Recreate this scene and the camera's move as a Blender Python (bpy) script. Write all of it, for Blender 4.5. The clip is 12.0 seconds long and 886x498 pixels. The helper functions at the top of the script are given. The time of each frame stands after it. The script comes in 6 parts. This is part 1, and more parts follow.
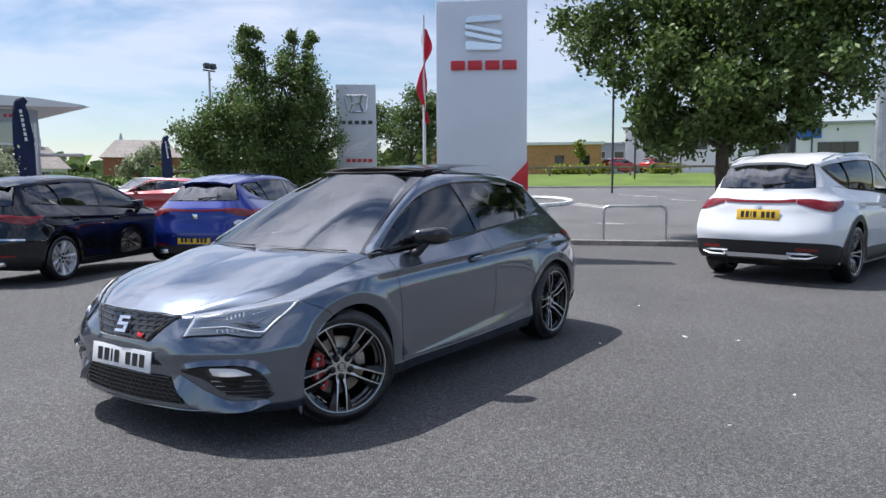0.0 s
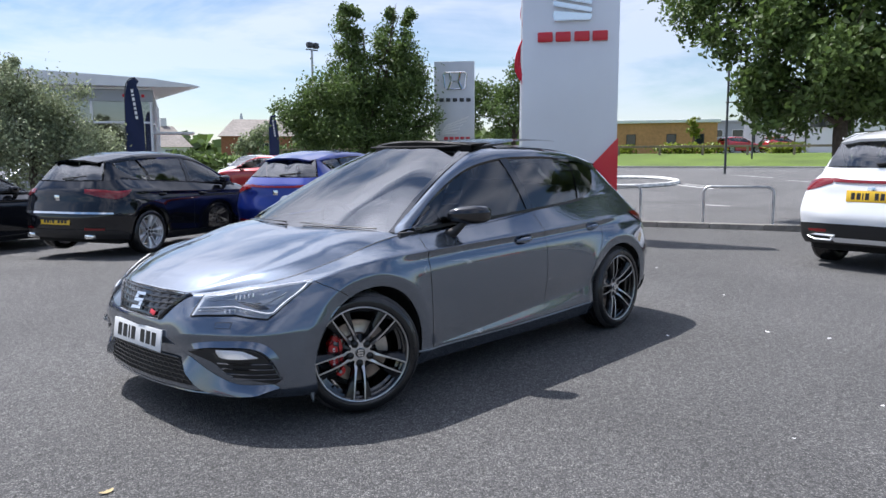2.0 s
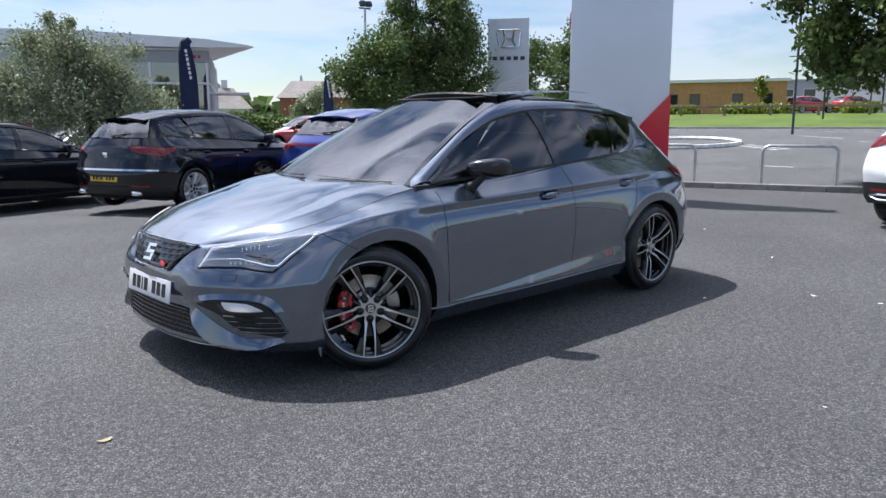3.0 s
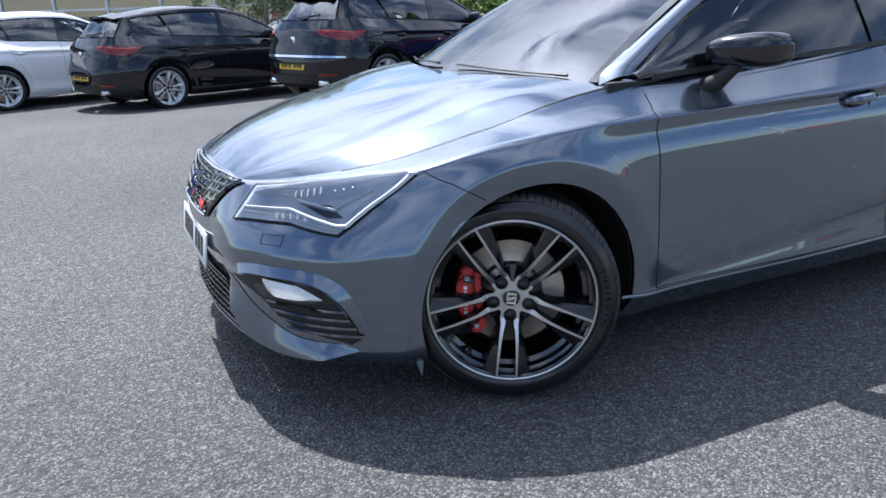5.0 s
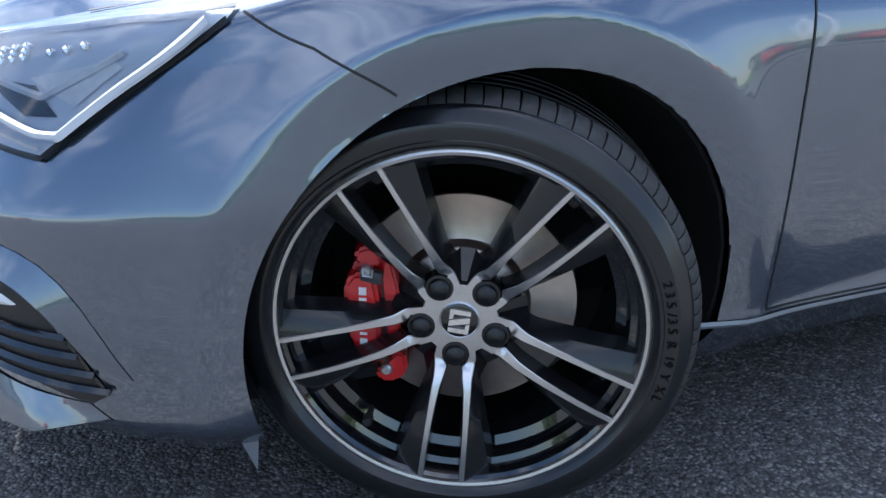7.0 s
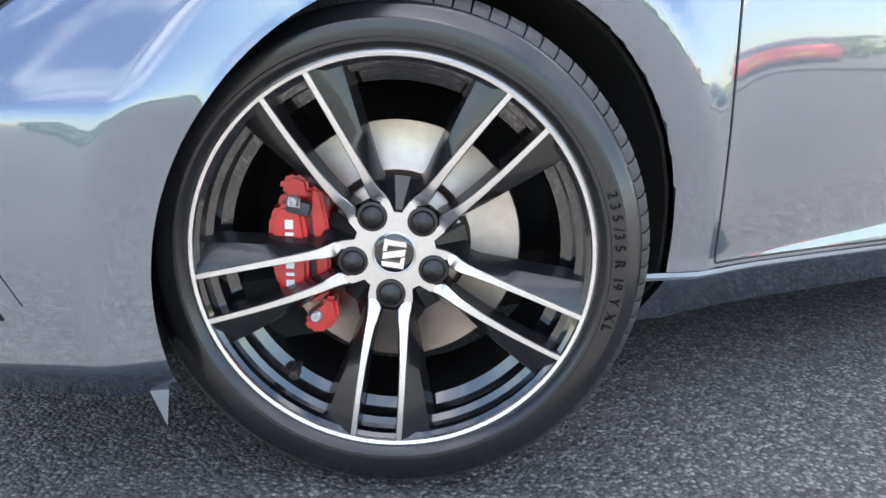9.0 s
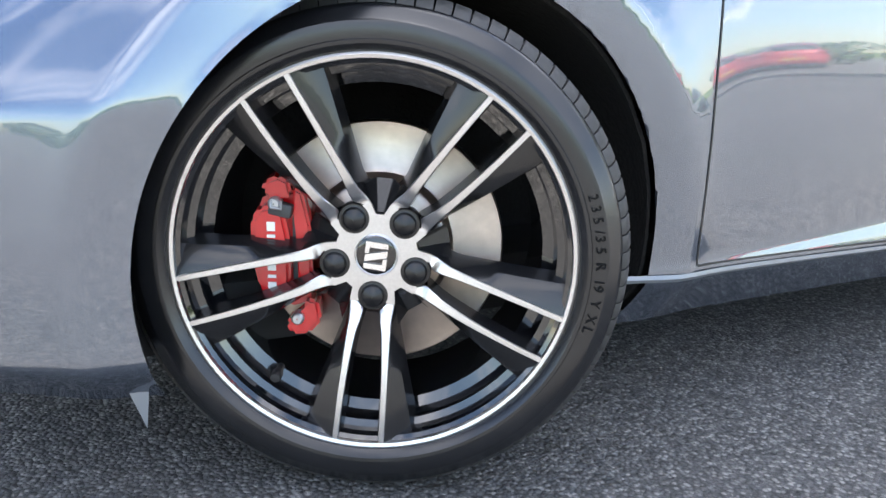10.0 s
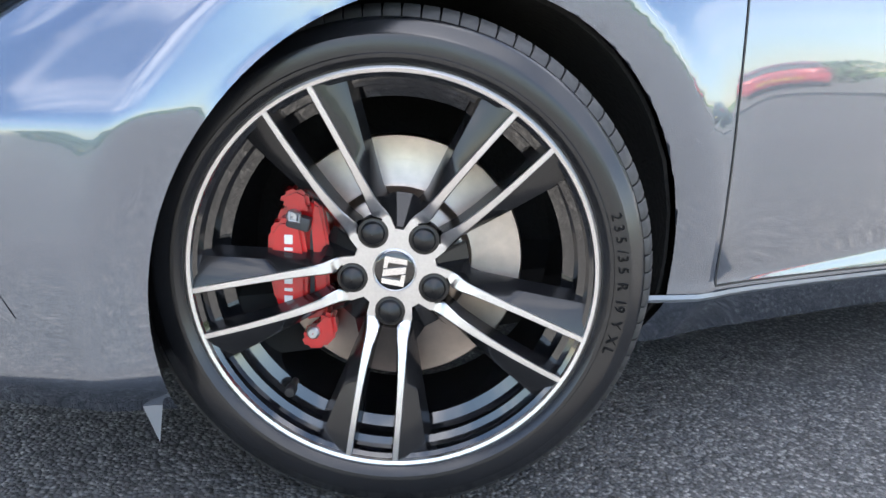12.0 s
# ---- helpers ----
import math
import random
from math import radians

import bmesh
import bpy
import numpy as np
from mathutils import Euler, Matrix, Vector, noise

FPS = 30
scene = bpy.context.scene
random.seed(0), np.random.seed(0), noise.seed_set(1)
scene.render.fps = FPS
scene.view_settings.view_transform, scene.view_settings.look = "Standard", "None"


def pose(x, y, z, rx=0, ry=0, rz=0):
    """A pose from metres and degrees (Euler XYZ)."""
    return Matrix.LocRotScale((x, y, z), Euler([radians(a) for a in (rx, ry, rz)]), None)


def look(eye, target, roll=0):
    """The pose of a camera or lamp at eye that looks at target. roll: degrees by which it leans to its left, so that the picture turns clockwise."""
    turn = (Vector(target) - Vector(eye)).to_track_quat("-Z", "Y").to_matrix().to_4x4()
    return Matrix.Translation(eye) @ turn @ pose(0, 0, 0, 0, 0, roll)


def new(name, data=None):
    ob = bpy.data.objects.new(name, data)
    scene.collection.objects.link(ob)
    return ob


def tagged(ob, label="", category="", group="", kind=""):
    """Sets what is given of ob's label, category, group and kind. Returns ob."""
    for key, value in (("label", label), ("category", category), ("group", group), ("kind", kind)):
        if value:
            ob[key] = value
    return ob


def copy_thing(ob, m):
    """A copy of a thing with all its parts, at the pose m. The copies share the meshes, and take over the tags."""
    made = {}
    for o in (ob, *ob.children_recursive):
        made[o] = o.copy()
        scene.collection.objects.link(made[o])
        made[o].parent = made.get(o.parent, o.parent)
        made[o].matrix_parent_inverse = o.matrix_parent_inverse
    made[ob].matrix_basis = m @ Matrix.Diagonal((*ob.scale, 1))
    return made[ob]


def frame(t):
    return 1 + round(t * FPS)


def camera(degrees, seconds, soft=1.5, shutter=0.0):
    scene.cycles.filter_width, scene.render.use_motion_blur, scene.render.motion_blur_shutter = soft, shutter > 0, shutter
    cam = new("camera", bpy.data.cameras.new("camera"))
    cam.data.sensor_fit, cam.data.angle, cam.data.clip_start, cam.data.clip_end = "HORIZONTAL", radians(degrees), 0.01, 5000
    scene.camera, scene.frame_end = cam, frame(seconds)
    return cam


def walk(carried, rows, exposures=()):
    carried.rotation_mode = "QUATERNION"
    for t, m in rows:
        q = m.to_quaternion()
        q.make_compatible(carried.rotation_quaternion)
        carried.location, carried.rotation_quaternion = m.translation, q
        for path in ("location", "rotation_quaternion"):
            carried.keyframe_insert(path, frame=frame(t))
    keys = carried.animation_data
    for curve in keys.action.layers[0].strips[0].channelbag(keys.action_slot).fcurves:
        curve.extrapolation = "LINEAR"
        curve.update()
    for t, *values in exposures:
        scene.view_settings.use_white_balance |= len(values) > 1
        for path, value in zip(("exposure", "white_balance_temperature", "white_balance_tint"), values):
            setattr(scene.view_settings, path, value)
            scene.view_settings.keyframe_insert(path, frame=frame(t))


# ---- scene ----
cam = camera(61.3, 12.0)
PATH = [
    (0, (-4.366, -3.635, 1.368), (-2.716, -2.52, 1.175), -0.4),
    (0.5, (-4.284, -3.706, 1.352), (-2.657, -2.562, 1.146), -0.3),
    (1, (-4.143, -3.681, 1.325), (-2.545, -2.501, 1.093), -0.1),
    (1.5, (-3.966, -3.677, 1.332), (-2.392, -2.467, 1.088), 0.1),
    (2, (-3.83, -3.766, 1.335), (-2.363, -2.429, 1.089), -0.2),
    (2.5, (-3.709, -3.857, 1.321), (-2.287, -2.474, 1.069), -0.1),
    (3, (-3.57, -3.833, 1.269), (-2.222, -2.396, 0.925), -0.3),
    (3.5, (-3.313, -3.606, 1.201), (-2.138, -2.053, 0.745), -1.6),
    (3.7, (-3.201, -3.492, 1.196), (-2.085, -1.907, 0.703), -2.1),
    (5.3, (-2.179, -2.48, 1.121), (-1.492, -0.71, 0.494), -2.3),
    (5.5, (-2.065, -2.355, 1.094), (-1.452, -0.55, 0.487), -2.5),
    (6, (-1.868, -2.086, 1.039), (-1.25, -0.284, 0.43), -0.9),
    (6.5, (-1.736, -1.825, 0.905), (-1.096, -0.1, 0.121), 0.2),
    (6.7, (-1.694, -1.75, 0.867), (-1.033, -0.042, 0.063), 0.7),
    (8.3, (-1.664, -1.682, 0.603), (-0.852, 0.059, 0.046), 1.4),
    (8.5, (-1.663, -1.711, 0.594), (-0.845, 0.027, 0.038), 1.4),
    (9, (-1.662, -1.736, 0.585), (-0.813, -0.008, 0.045), 1.7),
    (9.5, (-1.656, -1.742, 0.587), (-0.795, -0.02, 0.045), 1.9),
    (10, (-1.654, -1.742, 0.583), (-0.779, -0.023, 0.055), 2.0),
    (10.5, (-1.652, -1.738, 0.583), (-0.773, -0.022, 0.052), 2.2),
    (11, (-1.658, -1.732, 0.584), (-0.769, -0.02, 0.056), 2.6),
    (11.5, (-1.667, -1.728, 0.579), (-0.785, -0.009, 0.062), 2.8),
    (12, (-1.668, -1.721, 0.588), (-0.796, 0.007, 0.083), 3.0),
]
walk(cam, [(t, look(eye, target, roll)) for t, eye, target, roll in PATH],
     exposures=[(0, .33, 6200, 13), (1.5, .51, 6200, 13), (2.5, .40, 6150, 13), (3.0, .38, 6100, 13), (3.5, .66, 6100, 13), (5.5, .80, 5860, 10), (6.0, .74, 5820, 10), (6.5, .95, 5760, 9), (8.3, 2.58, 6900, 11), (9.0, 2.76, 6980, 11), (12, 2.70, 6980, 11)])

# ---- world, sun ----
SUN_DIR = Vector((-0.06, 0.58, 0.995)).normalized()      # towards the sun
world = bpy.data.worlds.new("world")
scene.world = world
world.use_nodes = True
wn, wl = world.node_tree.nodes, world.node_tree.links
wn.clear()
w_out = wn.new("ShaderNodeOutputWorld")
w_bg = wn.new("ShaderNodeBackground")
w_bg.inputs["Strength"].default_value = 0.090
sky = wn.new("ShaderNodeTexSky")
sky.sky_type, sky.sun_disc = "NISHITA", False
sky.sun_elevation = math.asin(SUN_DIR.z)
sky.sun_rotation = math.atan2(SUN_DIR.x, SUN_DIR.y)
sky.altitude, sky.air_density, sky.dust_density, sky.ozone_density = 50, 1.0, 0.2, 2.0
w_tc = wn.new("ShaderNodeTexCoord")
w_sep = wn.new("ShaderNodeSeparateXYZ")
wl.new(w_tc.outputs["Generated"], w_sep.inputs[0])


def w_math(op, a, b=None, clamp=False):
    n = wn.new("ShaderNodeMath")
    n.operation, n.use_clamp = op, clamp
    for i, v in enumerate((a, b)):
        if v is None:
            continue
        if isinstance(v, (int, float)):
            n.inputs[i].default_value = v
        else:
            wl.new(v, n.inputs[i])
    return n.outputs[0]


# thin streaky clouds on a flat layer overhead
w_h = w_math("MAXIMUM", w_math("ADD", w_sep.outputs["Z"], 0.10), 0.02)
w_comb = wn.new("ShaderNodeCombineXYZ")
wl.new(w_math("DIVIDE", w_sep.outputs["X"], w_h), w_comb.inputs[0])
wl.new(w_math("DIVIDE", w_sep.outputs["Y"], w_h), w_comb.inputs[1])
w_map = wn.new("ShaderNodeMapping")
w_map.inputs["Scale"].default_value = (0.55, 0.55, 1.0)
w_map.inputs["Location"].default_value = (3.1, 0.4, 0.0)
wl.new(w_comb.outputs[0], w_map.inputs[0])
w_noise = wn.new("ShaderNodeTexNoise")
w_noise.inputs["Scale"].default_value = 1.1
w_noise.inputs["Detail"].default_value = 6.0
w_noise.inputs["Roughness"].default_value = 0.58
w_noise.inputs["Distortion"].default_value = 0.5
wl.new(w_map.outputs[0], w_noise.inputs["Vector"])
w_ramp = wn.new("ShaderNodeValToRGB")
w_ramp.color_ramp.elements[0].position, w_ramp.color_ramp.elements[1].position = 0.44, 0.64
# more cloud on the sun's side of the sky
w_fine = wn.new("ShaderNodeTexNoise")
w_fine.inputs["Scale"].default_value = 4.6
w_fine.inputs["Detail"].default_value = 7.0
w_fine.inputs["Roughness"].default_value = 0.55
w_fine.inputs["Distortion"].default_value = 0.9
wl.new(w_map.outputs[0], w_fine.inputs["Vector"])
w_high = w_math("MULTIPLY", w_sep.outputs["Z"], 1.25, True)
w_broken = w_math("MULTIPLY", w_math("MULTIPLY", w_math("SUBTRACT", w_fine.outputs["Fac"], 0.5), 0.95), w_high)
w_side = w_math("ADD", w_math("MULTIPLY", w_sep.outputs["Y"], 0.10), w_math("MULTIPLY", w_sep.outputs["X"], 0.025))
wl.new(w_math("ADD", w_math("ADD", w_noise.outputs["Fac"], w_broken), w_side), w_ramp.inputs[0])
w_mix = wn.new("ShaderNodeMix")
w_mix.data_type = "RGBA"
# they thin out towards the horizon
w_low = w_math("MULTIPLY_ADD", w_sep.outputs["Z"], 2.6, True)
w_low.node.inputs[2].default_value = 0.22
wl.new(w_math("MULTIPLY", w_math("MULTIPLY", w_ramp.outputs[0], 0.88), w_low), w_mix.inputs["Factor"])
wl.new(sky.outputs[0], w_mix.inputs["A"])
# clouds are brighter towards the sun
w_dot = wn.new("ShaderNodeVectorMath")
w_dot.operation = "DOT_PRODUCT"
w_dot.inputs[1].default_value = SUN_DIR
wl.new(w_tc.outputs["Generated"], w_dot.inputs[0])
w_fwd = w_math("ADD", w_math("MULTIPLY", w_math("POWER", w_math("MAXIMUM", w_dot.outputs["Value"], 0.0), 6.0), 1.9), 1.0)
w_cl = wn.new("ShaderNodeVectorMath")
w_cl.operation = "SCALE"
w_cl.inputs[0].default_value = (8.0, 8.3, 9.3)
wl.new(w_fwd, w_cl.inputs["Scale"])
wl.new(w_cl.outputs[0], w_mix.inputs["B"])
wl.new(w_mix.outputs["Result"], w_bg.inputs[0])
wl.new(w_bg.outputs[0], w_out.inputs[0])

sun = new("sun", bpy.data.lights.new("sun", "SUN"))
sun.data.energy, sun.data.angle, sun.data.color = 5.0, radians(0.53), (1.0, 0.955, 0.89)
sun.matrix_world = look(SUN_DIR * 60, (0, 0, 0))

# ---- materials ----
def mat(name, color, rough=0.5, metal=0.0, coat=0.0, grain=0.0, grain_size=30.0, stain=0.0, stain_size=1.5, bump=0.0, bump_size=None,
        spec=0.5, alpha=1.0, vary=0.0, coat_rough=0.02, coat_ior=1.6):
    """A principled surface with fine grain, broad stains, relief and a per-object variation."""
    m = bpy.data.materials.new(name)
    m.use_nodes = True
    nodes, links = m.node_tree.nodes, m.node_tree.links
    p = nodes["Principled BSDF"]
    p.inputs["Base Color"].default_value = (*color, 1)
    p.inputs["Roughness"].default_value, p.inputs["Metallic"].default_value = rough, metal
    p.inputs["Coat Weight"].default_value, p.inputs["Coat Roughness"].default_value = coat, coat_rough
    p.inputs["Coat IOR"].default_value = coat_ior
    p.inputs["Specular IOR Level"].default_value = spec
    p.inputs["Alpha"].default_value = alpha
    tc = nodes.new("ShaderNodeTexCoord")
    value = None

    def noisy(size, low, high, detail=4.0):
        n = nodes.new("ShaderNodeTexNoise")
        n.inputs["Scale"].default_value, n.inputs["Detail"].default_value = size, detail
        links.new(tc.outputs["Object"], n.inputs["Vector"])
        r = nodes.new("ShaderNodeMapRange")
        r.inputs["From Min"].default_value, r.inputs["From Max"].default_value = 0.3, 0.7
        r.inputs["To Min"].default_value, r.inputs["To Max"].default_value = low, high
        links.new(n.outputs["Fac"], r.inputs["Value"])
        return r.outputs[0], n

    def times(a, b):
        if a is None:
            return b
        n = nodes.new("ShaderNodeMath")
        n.operation = "MULTIPLY"
        links.new(a, n.inputs[0]), links.new(b, n.inputs[1])
        return n.outputs[0]

    if grain:
        value = times(value, noisy(grain_size, 1 - grain, 1 + grain)[0])
    if stain:
        value = times(value, noisy(stain_size, 1 - stain, 1 + stain, 6.0)[0])
    if vary:
        info = nodes.new("ShaderNodeObjectInfo")
        r = nodes.new("ShaderNodeMapRange")
        r.inputs["To Min"].default_value, r.inputs["To Max"].default_value = 1 - vary, 1 + vary
        links.new(info.outputs["Random"], r.inputs["Value"])
        value = times(value, r.outputs[0])
    if value is not None:
        mix = nodes.new("ShaderNodeVectorMath")
        mix.operation = "SCALE"
        mix.inputs[0].default_value = color
        links.new(value, mix.inputs["Scale"])
        links.new(mix.outputs[0], p.inputs["Base Color"])
    if bump:
        b = nodes.new("ShaderNodeBump")
        b.inputs["Strength"].default_value, b.inputs["Distance"].default_value = min(1.0, bump * 4), bump * 0.02
        n = noisy(bump_size or grain_size, 0, 1)[1]
        links.new(n.outputs["Fac"], b.inputs["Height"])
        links.new(b.outputs[0], p.inputs["Normal"])
    return m


def asphalt_mat(name, base, stone, patches):
    """Rolled asphalt: dark binder, pale chippings of a few millimetres, worn patches."""
    m = bpy.data.materials.new(name)
    m.use_nodes = True
    nodes, links = m.node_tree.nodes, m.node_tree.links
    p = nodes["Principled BSDF"]
    p.inputs["Roughness"].default_value = 0.88
    tc = nodes.new("ShaderNodeTexCoord")
    vor = nodes.new("ShaderNodeTexVoronoi")
    vor.inputs["Scale"].default_value = 150.0
    links.new(tc.outputs["Object"], vor.inputs["Vector"])
    bw = nodes.new("ShaderNodeSeparateColor")
    links.new(vor.outputs["Color"], bw.inputs[0])
    ramp = nodes.new("ShaderNodeValToRGB")
    e = ramp.color_ramp.elements
    e[0].position, e[0].color = 0.0, (*[base * 0.62] * 3, 1)
    e[1].position, e[1].color = 1.0, (stone, stone * 0.98, stone * 0.95, 1)
    mid = e.new(0.62)
    mid.color = (base, base, base * 1.02, 1)
    links.new(bw.outputs[0], ramp.inputs[0])
    big = nodes.new("ShaderNodeTexNoise")
    big.inputs["Scale"].default_value, big.inputs["Detail"].default_value = 0.55, 8.0
    links.new(tc.outputs["Object"], big.inputs["Vector"])
    rng = nodes.new("ShaderNodeMapRange")
    rng.inputs["From Min"].default_value, rng.inputs["From Max"].default_value = 0.3, 0.7
    rng.inputs["To Min"].default_value, rng.inputs["To Max"].default_value = 1 - patches, 1 + patches
    links.new(big.outputs["Fac"], rng.inputs["Value"])
    mid2 = nodes.new("ShaderNodeTexNoise")
    mid2.inputs["Scale"].default_value, mid2.inputs["Detail"].default_value = 28.0, 5.0
    links.new(tc.outputs["Object"], mid2.inputs["Vector"])
    rng2 = nodes.new("ShaderNodeMapRange")
    rng2.inputs["From Min"].default_value, rng2.inputs["From Max"].default_value = 0.3, 0.7
    rng2.inputs["To Min"].default_value, rng2.inputs["To Max"].default_value = 0.72, 1.28
    links.new(mid2.outputs["Fac"], rng2.inputs["Value"])
    mul = nodes.new("ShaderNodeMath")
    mul.operation = "MULTIPLY"
    links.new(rng.outputs[0], mul.inputs[0]), links.new(rng2.outputs[0], mul.inputs[1])
    # dark bitumen between the chippings, and crevice shade put into the colour
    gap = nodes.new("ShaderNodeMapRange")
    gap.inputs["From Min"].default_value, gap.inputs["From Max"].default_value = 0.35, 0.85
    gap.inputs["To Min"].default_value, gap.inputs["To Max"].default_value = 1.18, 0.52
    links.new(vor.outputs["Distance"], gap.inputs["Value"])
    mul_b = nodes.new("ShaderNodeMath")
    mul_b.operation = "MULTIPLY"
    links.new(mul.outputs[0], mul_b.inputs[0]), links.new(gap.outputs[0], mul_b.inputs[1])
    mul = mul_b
    sc = nodes.new("ShaderNodeVectorMath")
    sc.operation = "SCALE"
    links.new(ramp.outputs[0], sc.inputs[0]), links.new(mul.outputs[0], sc.inputs["Scale"])
    links.new(sc.outputs[0], p.inputs["Base Color"])
    b = nodes.new("ShaderNodeBump")
    b.inputs["Strength"].default_value, b.inputs["Distance"].default_value = 1.0, 0.006
    links.new(vor.outputs["Distance"], b.inputs["Height"])
    b.invert = True
    links.new(b.outputs[0], p.inputs["Normal"])
    return m


def glass_mat(name, tint, rough=0.0):
    m = bpy.data.materials.new(name)
    m.use_nodes = True
    p = m.node_tree.nodes["Principled BSDF"]
    p.inputs["Base Color"].default_value = (*tint, 1)
    p.inputs["Roughness"].default_value = rough
    p.inputs["Transmission Weight"].default_value = 1.0
    p.inputs["IOR"].default_value = 1.45
    return m


def pane_mat(name, tint, clear, ior=1.62):
    """Thin window glass: a see-through tint with a glossy reflection over it."""
    m = bpy.data.materials.new(name)
    m.use_nodes = True
    nodes, links = m.node_tree.nodes, m.node_tree.links
    out = nodes["Material Output"]
    nodes.remove(nodes["Principled BSDF"])
    tr, gl, mx, fr = (nodes.new("ShaderNode" + k) for k in ("BsdfTransparent", "BsdfGlossy", "MixShader", "Fresnel"))
    tr.inputs[0].default_value = (*[c * clear for c in tint], 1)
    gl.inputs["Roughness"].default_value = 0.01
    fr.inputs["IOR"].default_value = ior
    links.new(fr.outputs[0], mx.inputs[0]), links.new(tr.outputs[0], mx.inputs[1]), links.new(gl.outputs[0], mx.inputs[2])
    links.new(mx.outputs[0], out.inputs[0])
    return m


GREY_PAINT = mat("grey_metallic_paint", (0.116, 0.145, 0.192), 0.21, 0.85, 1.0, coat_ior=1.85, grain=0.025, grain_size=900, stain=0.015, coat_rough=0.03)
BLACK_PAINT = mat("black_paint", (0.006, 0.007, 0.010), 0.4, 0.0, 1.0, stain=0.1, spec=0.0)
BLUE_PAINT = mat("blue_paint", (0.006, 0.024, 0.22), 0.28, 0.5, 1.0, stain=0.05)
WHITE_PAINT = mat("white_paint", (0.76, 0.78, 0.80), 0.5, 0.0, 1.0, stain=0.03, spec=0.1)
RED_PAINT = mat("red_paint", (0.42, 0.01, 0.015), 0.28, 0.1, 1.0, stain=0.05)
SILVER_PAINT = mat("silver_paint", (0.48, 0.50, 0.52), 0.3, 0.7, 1.0)
# paler than the body: light on the sill's ledge put into colour; flap shares it
LIT_SILL_AND_FLAP = mat("lit_sill_and_flap_grey", (0.22, 0.235, 0.255), 0.4, 0.35, 0.3, stain=0.04)
PIANO_BLACK = mat("gloss_black_plastic", (0.006, 0.006, 0.007), 0.12, 0, 0.6, stain=0.1)
TRIM_BLACK = mat("satin_black_plastic", (0.014, 0.014, 0.015), 0.5, 0, grain=0.2, grain_size=250, bump=0.02)
LINER = mat("wheel_arch_felt", (0.008, 0.008, 0.008), 0.95, grain=0.3, grain_size=120, bump=0.2)
RUBBER = mat("tyre_rubber", (0.0085, 0.009, 0.0105), 0.27, grain=0.18, grain_size=90, stain=0.2, stain_size=9, bump=0.01, bump_size=160, spec=0.62)
WHEEL_BLACK = mat("gloss_black_alloy", (0.007, 0.0075, 0.009), 0.10, 0.0, 1.0, spec=0.5)
SPOKE_BLACK = mat("satin_black_alloy", (0.012, 0.012, 0.013), 0.24, 0.0, 0.25, spec=0.4, grain=0.1, grain_size=200)
# darker than the sidewall: the embossing's shade is in the colour; the hose shares it
RUBBER_MARK = mat("raised_rubber_marks", (0.004, 0.004, 0.0045), 0.75, spec=0.2)
RUBBER_WORN = mat("dusty_tread_rubber", (0.030, 0.030, 0.030), 0.6, grain=0.25, grain_size=120, stain=0.2, stain_size=25)
NUT_BLACK = mat("matt_black_bolt_cap", (0.007, 0.007, 0.008), 0.32)
FOG_WHITE = mat("fog_lamp_reflector", (0.86, 0.87, 0.88), 0.3, 0.0, 0.5, grain=0.06, grain_size=200)
DRY_LEAF = mat("dry_leaf", (0.42, 0.33, 0.17), 0.8, grain=0.2, grain_size=80)
ALLOY = mat("machined_alloy", (0.64, 0.64, 0.65), 0.30, 1.0, 0.25, grain=0.05, grain_size=300)
ALLOY_PALE = mat("painted_silver_alloy", (0.74, 0.75, 0.77), 0.3, 0.5, 0.6, stain=0.05)
DISC = mat("brake_disc_steel", (0.50, 0.43, 0.375), 0.30, 1.0, grain=0.08, grain_size=60, stain=0.12, stain_size=14)


def turned_rings(m):
    """Fine rings that the pads wear into a disc, round the object's y axis."""
    nodes, links = m.node_tree.nodes, m.node_tree.links
    tc, sep, comb_xz, ln = (nodes.new("ShaderNode" + k) for k in ("TexCoord", "SeparateXYZ", "CombineXYZ", "VectorMath"))
    ln.operation = "LENGTH"
    links.new(tc.outputs["Object"], sep.inputs[0])
    links.new(sep.outputs["X"], comb_xz.inputs[0]), links.new(sep.outputs["Z"], comb_xz.inputs[1])
    links.new(comb_xz.outputs[0], ln.inputs[0])
    n = nodes.new("ShaderNodeTexNoise")
    n.noise_dimensions = "1D"
    n.inputs["Scale"].default_value, n.inputs["Detail"].default_value = 320, 4
    links.new(ln.outputs["Value"], n.inputs["W"])
    r = nodes.new("ShaderNodeMapRange")
    r.inputs["From Min"].default_value, r.inputs["From Max"].default_value = .3, .7
    r.inputs["To Min"].default_value, r.inputs["To Max"].default_value = .32, .42
    links.new(n.outputs["Fac"], r.inputs["Value"])
    p = nodes["Principled BSDF"]
    links.new(r.outputs[0], p.inputs["Roughness"])
    p.inputs["Anisotropic"].default_value = .8
    tg = nodes.new("ShaderNodeTangent")
    tg.direction_type, tg.axis = "RADIAL", "Y"
    links.new(tg.outputs[0], p.inputs["Tangent"])


turned_rings(DISC)
CALIPER = mat("red_caliper_enamel", (0.56, 0.010, 0.014), 0.25, 0, 0.5, stain=0.12, stain_size=30, bump=0.01, bump_size=60)
CHROME = mat("chrome", (0.86, 0.87, 0.88), 0.09, 1.0)
GLASS = pane_mat("window_glass", (0.90, 0.95, 0.94), 0.95, 2.15)
SCREEN_GLASS = pane_mat("windscreen_glass", (0.88, 0.94, 0.93), 0.70, 3.2)
REAR_GLASS = pane_mat("rear_screen_glass", (0.85, 0.92, 0.92), 0.6, 2.5)
